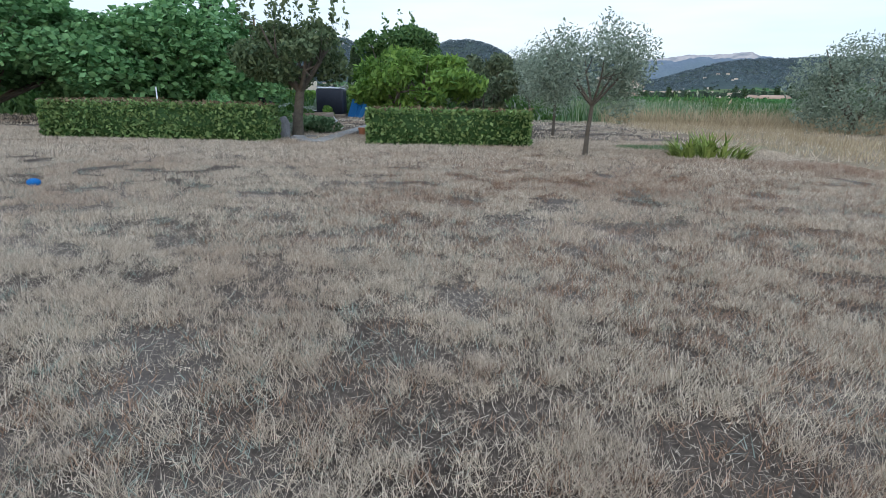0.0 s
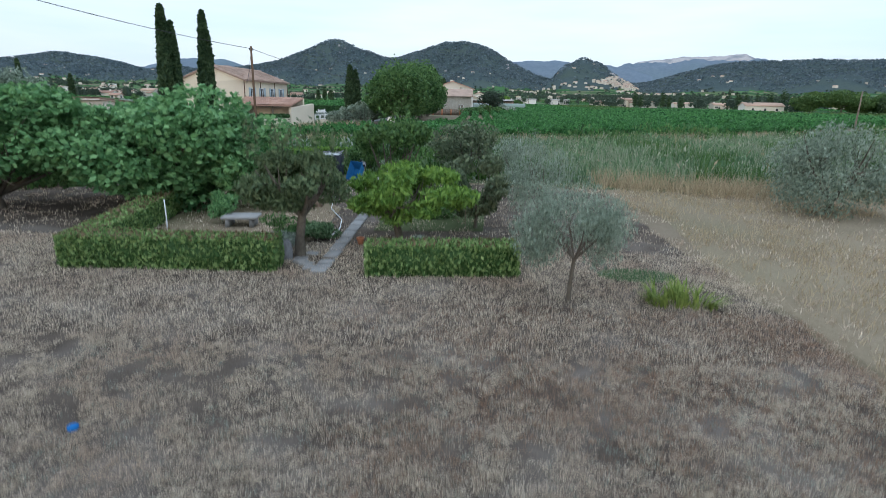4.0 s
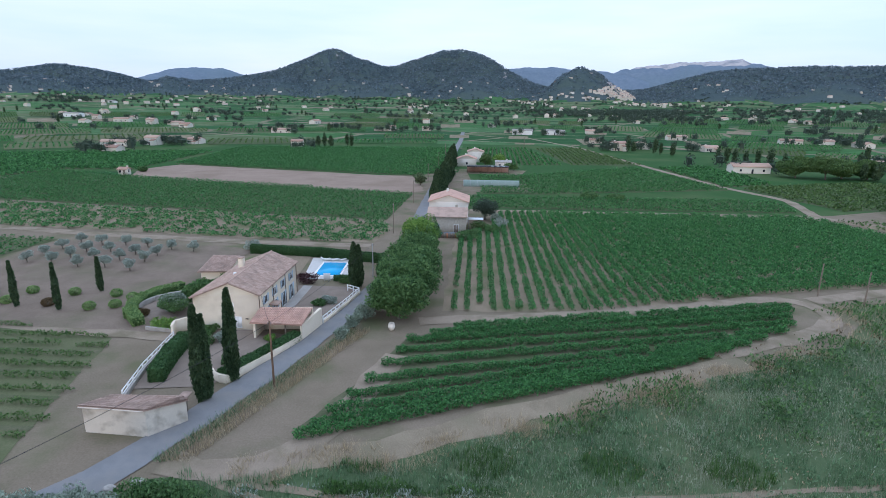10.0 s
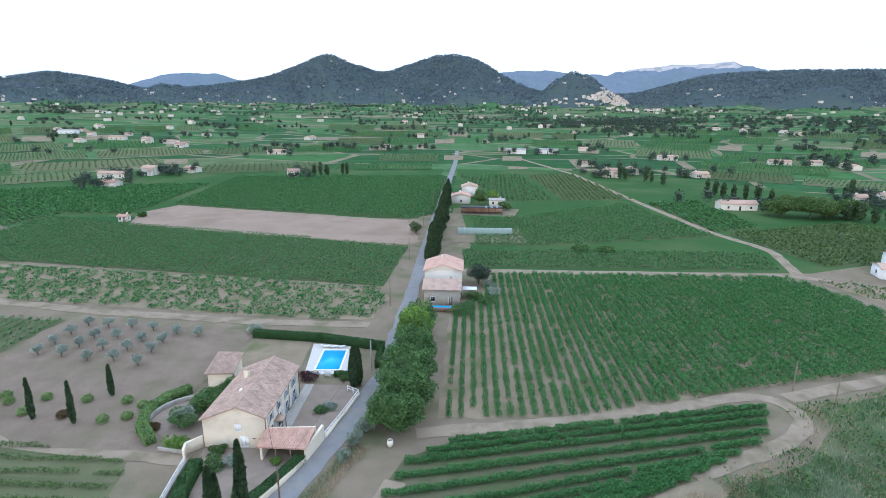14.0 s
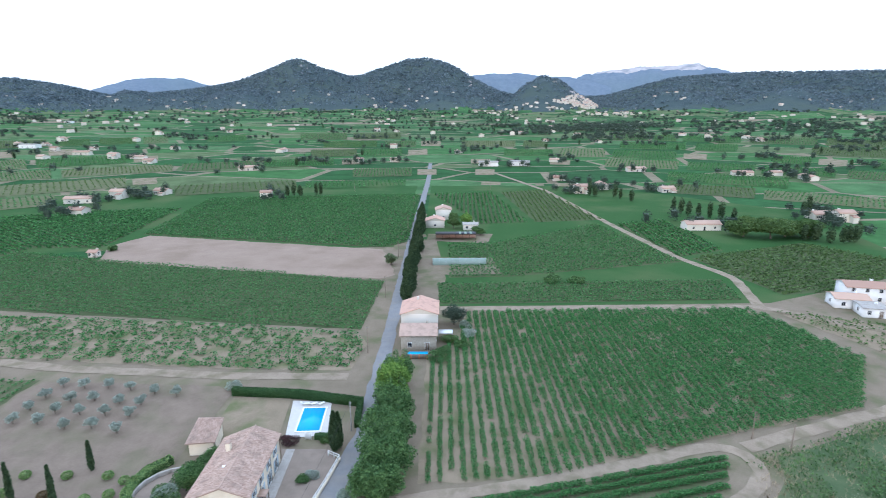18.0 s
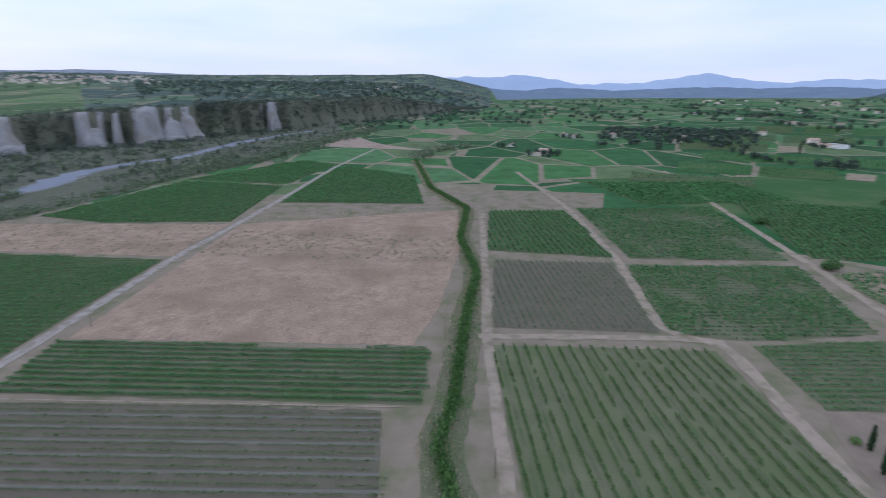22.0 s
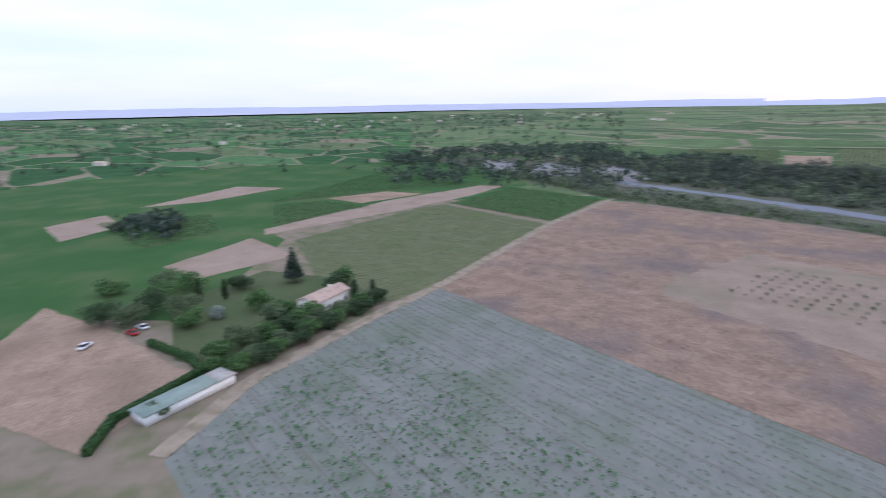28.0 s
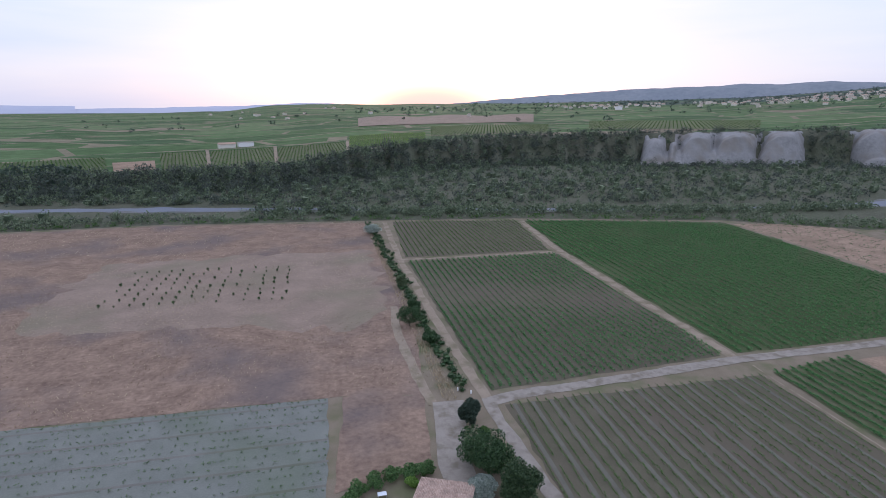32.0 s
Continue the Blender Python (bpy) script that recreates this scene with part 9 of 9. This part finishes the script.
def car(label, x, y, yaw, mat):
    ob = thing("car", label, "car", pose(x, y, 0, 0, 0, yaw))
    body = box_mesh("body", mat, (-2.0, -0.85, 0.3, 2.0, 0.85, 0.85), bevel=0.12)
    child("body", body, ob)
    me5 = bpy.data.meshes.new("cabin")
    me5.from_pydata([(-1.4, -0.75, 0.82), (1.0, -0.75, 0.82), (1.0, 0.75, 0.82), (-1.4, 0.75, 0.82), (-1.0, -0.62, 1.42), (0.4, -0.62, 1.42), (0.4, 0.62, 1.42), (-1.0, 0.62, 1.42)], [], boxes((0, 0, 0, 1, 1, 1))[1])
    me5.materials.append(GLASS)
    cabin = child("cabin", me5, ob)
    child("roof", box_mesh("roof", mat, (-1.0, -0.62, 1.41, 0.4, 0.62, 1.46)), cabin)
    for wx in (-1.25, 1.25):
        for wy in (-0.8, 0.8):
            w = child("wheel", mesh_of("wheel", *tube([(wx, wy - 0.1, 0.31), (wx, wy + 0.1, 0.31)], [0.31, 0.31], 12), DARK_PLASTIC), ob)
            child("rim", mesh_of("rim", *tube([(wx, wy - 0.11, 0.31), (wx, wy + 0.11, 0.31)], [0.18, 0.18], 10), METAL), w)
    return ob


car("small red car parked under trees", 158.3, -22, 20, CAR_RED)
car("pale car parked under trees", 160.8, -25, 20, CAR_WHITE)
car("white car parked on the paddock", 157, -11, -40, CAR_WHITE)

# riverside woods
def along(line, n, spread, rng2):
    L2 = np.asarray(line, float)
    d2 = np.r_[0, np.cumsum(np.linalg.norm(np.diff(L2, axis=0), axis=1))]
    q = rng2.uniform(0, d2[-1], n)
    return np.column_stack([np.interp(q, d2, L2[:, 0]), np.interp(q, d2, L2[:, 1])]) + rng2.normal(size=(n, 2)) * spread


bank_in = [(x, y - 9) for x, y in near]
C = along(bank_in, 620, (5, 4.0), rng)
clumps("riverside_trees", "grey-green willows and poplars along the near river bank", C, rng.uniform(2.5, 5.5, len(C)), rng.uniform(1.8, 3.6, len(C)), 40, 0.85, WILLOW, 700)
C = along([(x, y - 4) for x, y in near], 500, (4, 2.0), rng)
clumps("riverside_reeds", "green reeds at the meadow's edge", C, rng.uniform(1.2, 2.4, len(C)), rng.uniform(1.2, 2.4, len(C)), 24, 0.6, REED, 701)
C = along([(20, -312), (-30, -300), (-80, -290), (-150, -279), (-240, -256), (-322, -250)], 380, (4, 2.5), rng)
clumps("river_bushes", "grey-green bushes hiding the river", C, rng.uniform(3, 6, len(C)), rng.uniform(2.4, 4, len(C)), 34, 1.0, WILLOW, 707, "shrubs")
pts = []
for v in np.arange(86, 222, 0.12):
    R2 = np.interp(v, BANK_B, BANK_R)
    for _ in range(6):
        rq = R2 - 10 - rng.random() ** 1.1 * (R2 * 0.44)
        pts.append((-math.sin(radians(v)) * rq, math.cos(radians(v)) * rq))
pts = np.array(pts)
water_line = np.array(RIVER_LINE)
wy = np.interp(-pts[:, 0], -water_line[:, 0], water_line[:, 1])
lim = np.interp(-pts[:, 0], [-q[0] for q in near], [q[1] for q in near])
open_water = ((pts[:, 0] > 35) & (pts[:, 0] < 215)) | ((pts[:, 0] > -440) & (pts[:, 0] < -325))
thin = np.array([noise.noise((x * 0.018, y * 0.03, 2.0)) for x, y in pts])
ok = (pts[:, 1] < lim - 8) & ((pts[:, 1] - wy < -np.where(open_water, 13, 4)) | (pts[:, 1] - wy > np.where(open_water, 31, np.where(pts[:, 0] < -440, 14, 3)))) & (rng.random(len(pts)) < 1.0 + 1.2 * thin)
pts = pts[ok]
half = rng.random(len(pts)) < 0.5
clumps("floodplain_scrub", "grey-green scrub on the floodplain", pts[half], 1.6 + 6 * rng.random(half.sum()) ** 2.2, 1.8 + 3.6 * rng.random(half.sum()) ** 1.6, 30, 1.0, WILLOW, 702)
clumps("floodplain_scrub", "dark scrub and thorn trees on the floodplain", pts[~half], 1.8 + 7 * rng.random((~half).sum()) ** 2.2, 1.8 + 3.6 * rng.random((~half).sum()) ** 1.6, 30, 1.0, RIVER_DARK, 703)
tall = pts[rng.random(len(pts)) < 0.14]
clumps("floodplain_trees", "taller dark poplars and willows on the floodplain", tall, rng.uniform(4, 8.5, len(tall)), rng.uniform(2.2, 4.0, len(tall)), 48, 0.9, WILLOW, 708)
BARE = [(146.9, 133.2), (130.4, 127.0), (123.3, 120.9), (118.9, 113.4)]
pts = []
for v in np.arange(85, 220, 0.10):
    R2 = float(np.interp(v, BANK_B, BANK_R)) + 9 * math.sin(v * 1.9) + 6 * math.sin(v * 4.7 + 1)
    for _ in range(9 if v < 118 else 4):
        rq = R2 - 42 + rng.random() * 46
        bare = any(min(c0, c1) - 0.1 < v < max(c0, c1) + 0.1 for c0, c1 in BARE)
        if not (207 < v < 227 and rng.random() < 0.8) and not bare:
            pts.append((-math.sin(radians(v)) * rq, math.cos(radians(v)) * rq))
pts = np.array(pts)
grey = rng.random(len(pts)) < 0.3
clumps("bank_woods", "grey-green woods on the plateau's slope", pts[grey], rng.uniform(3, 9, grey.sum()), rng.uniform(2.2, 4.5, grey.sum()), 30, 1.2, WILLOW, 705)
pts = pts[~grey]
clumps("bank_woods", "dark woods on the plateau's slope", pts, rng.uniform(3, 9, len(pts)), rng.uniform(2.2, 4.5, len(pts)), 30, 1.25, RIVER_DARK, 704)


# bare marl cliffs
def bank_lip(v):
    return np.interp(v, BANK_B, BANK_R) + 9 * np.sin(np.asarray(v) * 1.9) + 6 * np.sin(np.asarray(v) * 4.7 + 1)


def cliff(lobes, seed, label="bare pale marl cliff with a rounded brow"):
    """Bare buttresses worn out of the bank, joined into one wall: each lobe has its bearings, foot, height and lean."""
    b0, b1 = max(q[0] for q in lobes) + 0.5, min(q[1] for q in lobes) - 0.5
    nu, nv = max(30, int((b0 - b1) * 16)), 44
    s2 = np.linspace(0, 1, nv)
    out = np.interp(s2, [0, 0.1, 0.72, 0.82, 1], [-56, -50, -37, -30, 6])
    bg, off = np.meshgrid(np.linspace(b0, b1, nu), out, indexing="ij")
    lip = np.interp(bg, BANK_B, BANK_R)
    br = np.radians(bg)
    ground_z = land(-np.sin(br) * (lip + off), np.cos(br) * (lip + off))[0]
    top = np.interp(bg, BANK_B, BANK_Z)
    rough2 = np.array([[noise.noise((v * 1.1, o * 0.16, seed)) for o in out] for v in np.linspace(b0, b1, nu)])
    rill = np.array([[noise.noise((v * 1.7, o * 0.22, seed + 5)) for o in out] for v in np.linspace(b0, b1, nu)])
    z2, proud = ground_z - 1.2, np.zeros_like(bg)
    for c0, c1, foot2, peak, lean in lobes:
        u = np.interp(s2, [0, 0.1, 0.72, 0.82, 1], [0, 0.06, 0.88, 0.97, 1.0])[None, :]
        t = (c0 - bg - lean * (1 - u) * (c0 - c1)) / (c0 - c1)
        w = np.clip(1 - np.abs(2 * t - 1 + 0.10 * rill) ** 2.1, 0, 1) ** 0.55
        proud = np.maximum(proud, w)
        body = foot2 + (top * peak - foot2) * u * (1 + 0.03 * rill) + 0.6 * rough2
        body = ground_z + (body - ground_z) * ramp(s2, 0, 0.07)[None, :]
        z2 = np.maximum(z2, np.where(w > 0, ground_z - 1.2 + (body - ground_z + 1.2) * w, ground_z - 1.2))
    r2 = lip + off + 1.2 * rough2 + 0.7 * rill + 9 * (1 - proud)
    V = np.stack([-np.sin(br) * r2, np.cos(br) * r2, z2], -1).reshape(-1, 3)
    i2, j2 = np.meshgrid(np.arange(nu - 1), np.arange(nv - 1), indexing="ij")
    a2 = i2 * nv + j2
    thing("cliff", label, "cliff", kind="structure", me=mesh_of("cliff", V, np.stack([a2, a2 + nv, a2 + nv + 1, a2 + 1], -1).reshape(-1, 4), MARL, True))


CLIFFS = [[(146.9, 144.5, 2, 0.86, 0.0), (144.5, 143.6, 2, 0.72, 0.0), (143.5, 140.4, 1, 1.0, 0.0), (140.6, 136.9, 1, 1.0, 0.0), (136.8, 133.3, 2, 1.0, 0.0), (146.6, 136.4, 1, 0.5, 0.0)],
          [(130.2, 127.4, 8, 1.02, 0.35)], [(123.3, 122.0, 12, 1.0, 0.3), (122.9, 120.9, 8, 0.55, 0.0)], [(120.5, 119.7, 20, 0.9, 0.0)],
          [(118.9, 116.4, 5, 1.03, 0.05), (116.6, 114.6, 6, 0.62, 0.1), (115.1, 113.4, 6, 0.72, 0.4)], [(107.2, 106.1, 24, 1.0, 0.3)], [(226, 222, 2, 0.7, 0.0), (221.6, 215.4, 2, 0.75, 0.0), (215.2, 209, 2, 0.7, 0.0)]]
for k, lobes in enumerate(CLIFFS):
    cliff(lobes, k + 1)
LOBES = [q for lobes in CLIFFS[:6] for q in lobes[:5]]


# scrub between the buttresses, at their foot and over their brow
foot_pts = []
for c0, c1, *_ in LOBES:
    for v in np.arange(c1 - 0.3, c0 + 0.3, 0.07):
        rq = bank_lip(v) + rng.choice([-72, -68, -65, -62, -60, 2, 6]) + rng.normal() * 2
        foot_pts.append((-math.sin(radians(v)) * rq, math.cos(radians(v)) * rq))
    for v in (c0 + 0.12, c1 - 0.12):
        for q in np.linspace(-26, -4, 5):
            rq = bank_lip(v) + q
            foot_pts.append((-math.sin(radians(v)) * rq, math.cos(radians(v)) * rq))
foot_pts = np.array(foot_pts)
clumps("cliff_scrub", "dark scrub between the cliffs and along their foot", foot_pts, 2.5 + 5 * rng.random(len(foot_pts)) ** 1.5, 1.6 + 2.2 * rng.random(len(foot_pts)), 30, 1.0, RIVER_DARK, 706, "shrubs")


# fields and houses on the plateau
def land_patch(name, label, b0, b1, r0, r1, mat, lift=0.6, category="field"):
    n1, n2 = 24, 14
    bq, rq = np.meshgrid(np.radians(np.linspace(b0, b1, n1)), np.linspace(r0, r1, n2), indexing="ij")
    X, Y = -np.sin(bq) * rq, np.cos(bq) * rq
    V = np.stack([X, Y, land(X, Y)[0] + lift], -1).reshape(-1, 3)
    i2, j2 = np.meshgrid(np.arange(n1 - 1), np.arange(n2 - 1), indexing="ij")
    a2 = i2 * n2 + j2
    return thing(name, label, category, kind="structure", me=mesh_of(name, V, np.stack([a2, a2 + 1, a2 + 1 + n2, a2 + n2], -1).reshape(-1, 4), mat, True))


def plateau_vines(label, b0, b1, r0, r1, mat, soil, seed, spacing=3.0, name="plateau_vines", row_label="rows of vines on the plateau", ground_name="plateau_field", lift=0.6):
    """A vineyard on the plateau: soil that follows the land, and low rows of leaves that run away from its lip."""
    rng2 = np.random.default_rng(seed)
    land_patch(ground_name, label, b0, b1, r0, r1, soil, lift)
    bm0 = radians((b0 + b1) / 2)
    ax, ay = np.array([-math.sin(bm0), math.cos(bm0)]), np.array([math.cos(bm0), math.sin(bm0)])
    half = radians(abs(b1 - b0)) / 2
    P = []
    for q in np.arange(-r1 * half, r1 * half, spacing):
        tt = np.arange(max(r0 + 2, abs(q) / math.tan(half)), r1 - 2, 1.6)
        P.append(np.outer(tt, ax) + ay * q + rng2.normal(size=(len(tt), 2)) * 0.2)
    P = np.concatenate(P)
    C2 = np.column_stack([P, land(P[:, 0], P[:, 1])[0] + lift + 0.75 + rng2.normal(size=len(P)) * 0.2])
    thing(name, row_label, "vines", kind="stuff", me=soup(name, leaves(np.concatenate([C2, C2 + rng2.normal(size=C2.shape) * 0.3]), 0.75, rng2, 1.2), 4, mat))


# planted plots of the northern plain
plot_rng = np.random.default_rng(760)
for r0, r1 in ((395, 445), (455, 530), (545, 625), (640, 740), (760, 880), (905, 1050)):
    c0 = -43.0
    while c0 < 62:
        c1 = c0 + plot_rng.uniform(3.5, 9.0) * 560 / r0
        ends = [math.radians((c0 + c1) / 2), (r0 + r1) / 2]
        px2, py2 = -math.sin(ends[0]) * ends[1], math.cos(ends[0]) * ends[1]
        built = any(math.hypot(hx - px2, hy - py2) < 30 for hx, hy, _ in PLACES)
        if not built and not (c0 < 2.6 and c1 > -1) and plot_rng.random() < 0.7 and not (r0 < 500 and -21 < (c0 + c1) / 2 < -12):
            soil = [GREEN_SOIL, FIELD_GREEN, GREEN_SOIL, FIELD_GREEN, FIELD_GREEN, GRASSY_SOIL][plot_rng.integers(6)]
            plateau_vines("planted plot of the plain", c1 - 0.2, c0 + 0.2, r0, r1 - plot_rng.uniform(0, 18), [VINE, VINE, VINE_PALE][plot_rng.integers(3)], soil, int(plot_rng.integers(9999)), plot_rng.choice([2.6, 3.2, 4.0]), "far_vines", "rows of green vines on the plain", "planted_plot", 0.25)
        elif plot_rng.random() < 0.25:
            land_patch("dry_plot", "bare beige plot of the plain", c1 - 0.2, c1 - 2.2, r0 + 10, r1 - 25, VINE_SOIL, 0.25)
        c0 = c1 + plot_rng.uniform(0.1, 0.5)

plateau_vines("sloping plateau vineyard", 194.1, 190.2, 465, 640, VINE_PALE, WEEDY_SOIL, 711)
plateau_vines("sloping plateau vineyard", 189.7, 184.0, 457, 640, VINE_PALE, WEEDY_SOIL, 712)
plateau_vines("sloping plateau vineyard", 183.5, 176.9, 480, 640, VINE_PALE, WEEDY_SOIL, 713)
plateau_vines("bright plateau vineyard", 176.4, 168.6, 550, 740, BRIGHT, GREEN_SOIL, 714, 2.6)
plateau_vines("green plateau vineyard", 168, 156, 660, 900, VINE_PALE, GRASSY_SOIL, 715, 4.0)
plateau_vines("green plateau vineyard", 152, 137, 740, 1000, VINE_PALE, GRASSY_SOIL, 716, 5.0)
plateau_vines("green plateau vineyard", 206, 198.5, 485, 620, VINE_PALE, GREEN_SOIL, 717, 3.0)
land_patch("ploughed_plateau_field", "wide pinkish ploughed field on the plateau", 175.4, 157.5, 1000, 1480, FALLOW, 0.9)
land_patch("dry_plateau_patch", "dry straw patch on the plateau's edge", 198, 194.6, 480, 560, STUBBLE, 0.8)
land_patch("plateau_track", "pale track across the plateau", 196, 160, 652, 657, TRACK, 1.2, "track")
land_patch("plateau_track", "pale track across the plateau", 176, 150, 905, 912, TRACK, 1.2, "track")
for k, (c0, r0) in enumerate([(190, 462), (183.75, 462), (176.6, 500)]):
    land_patch("plateau_track", "pale track between plateau vineyards", c0 - 0.16, c0 + 0.16, r0, 655, TRACK, 0.9, "track")
hx, hy = -math.sin(radians(188.2)) * 690, math.cos(radians(188.2)) * 690
copy_thing(KINDS[2], pose(hx, hy, land_z(hx, hy) + 1, 0, 0, 20) @ Matrix.Scale(1.0, 4))
copy_thing(KINDS[4], pose(hx - 20, hy - 6, land_z(hx - 20, hy - 6) + 1, 0, 0, 20) @ Matrix.Scale(0.8, 4))
settlement("plateau_village", "village on the plateau with pale houses", village(90, 130, 156, 2000, 2900) + village(230, 117, 138, 2100, 3500, 0.9) + village(50, 94, 190, 1300, 2900), 1.15)
hx, hy = -math.sin(radians(149.3)) * 1900, math.cos(radians(149.3)) * 1900
copy_thing(KINDS[4], pose(hx, hy, land_z(hx, hy), 0, 0, 60) @ Matrix.Scale(2, 4))
C = np.concatenate([scatter(260, 118, 154, 2050, 3000, rng), scatter(900, 86, 165, 2900, 4250, rng, 1.0), scatter(120, 155, 176, 1600, 2600, rng), scatter(160, 92, 200, 900, 2400, rng), scatter(1500, 86, 118, 1000, 2600, rng)])
clumps("plateau_trees", "dark trees and woods on the plateau", C, rng.uniform(6, 11, len(C)), rng.uniform(4, 8, len(C)), 22, 2.8, PINE, 720)
C = np.concatenate([scatter(1500, 212, 285, 420, 2600, rng), scatter(420, 212, 236, 380, 640, rng), scatter(120, 200, 216, 420, 520, rng), np.column_stack([rng.normal(300, 14, 40), rng.normal(-60, 8, 40)])])
clumps("plain_trees", "dark hedgerow trees on the southern plain", C, rng.uniform(5, 9, len(C)), rng.uniform(3.5, 7, len(C)), 18, 2.4, PINE, 721)
C = np.concatenate([along([(-420, -205), (-520, -152), (-700, -142), (-920, -102)], 260, (12, 12), rng), along([(-496, -21), (-560, -10), (-620, 30)], 60, 6, rng)])
clumps("riverside_trees", "grey-green poplars along the river", C, rng.uniform(4, 8, len(C)), rng.uniform(3, 5, len(C)), 22, 1.7, WILLOW, 722)
settlement("southern_farms", "scattered farms of the southern plain", village(45, 206, 272, 500, 2500))
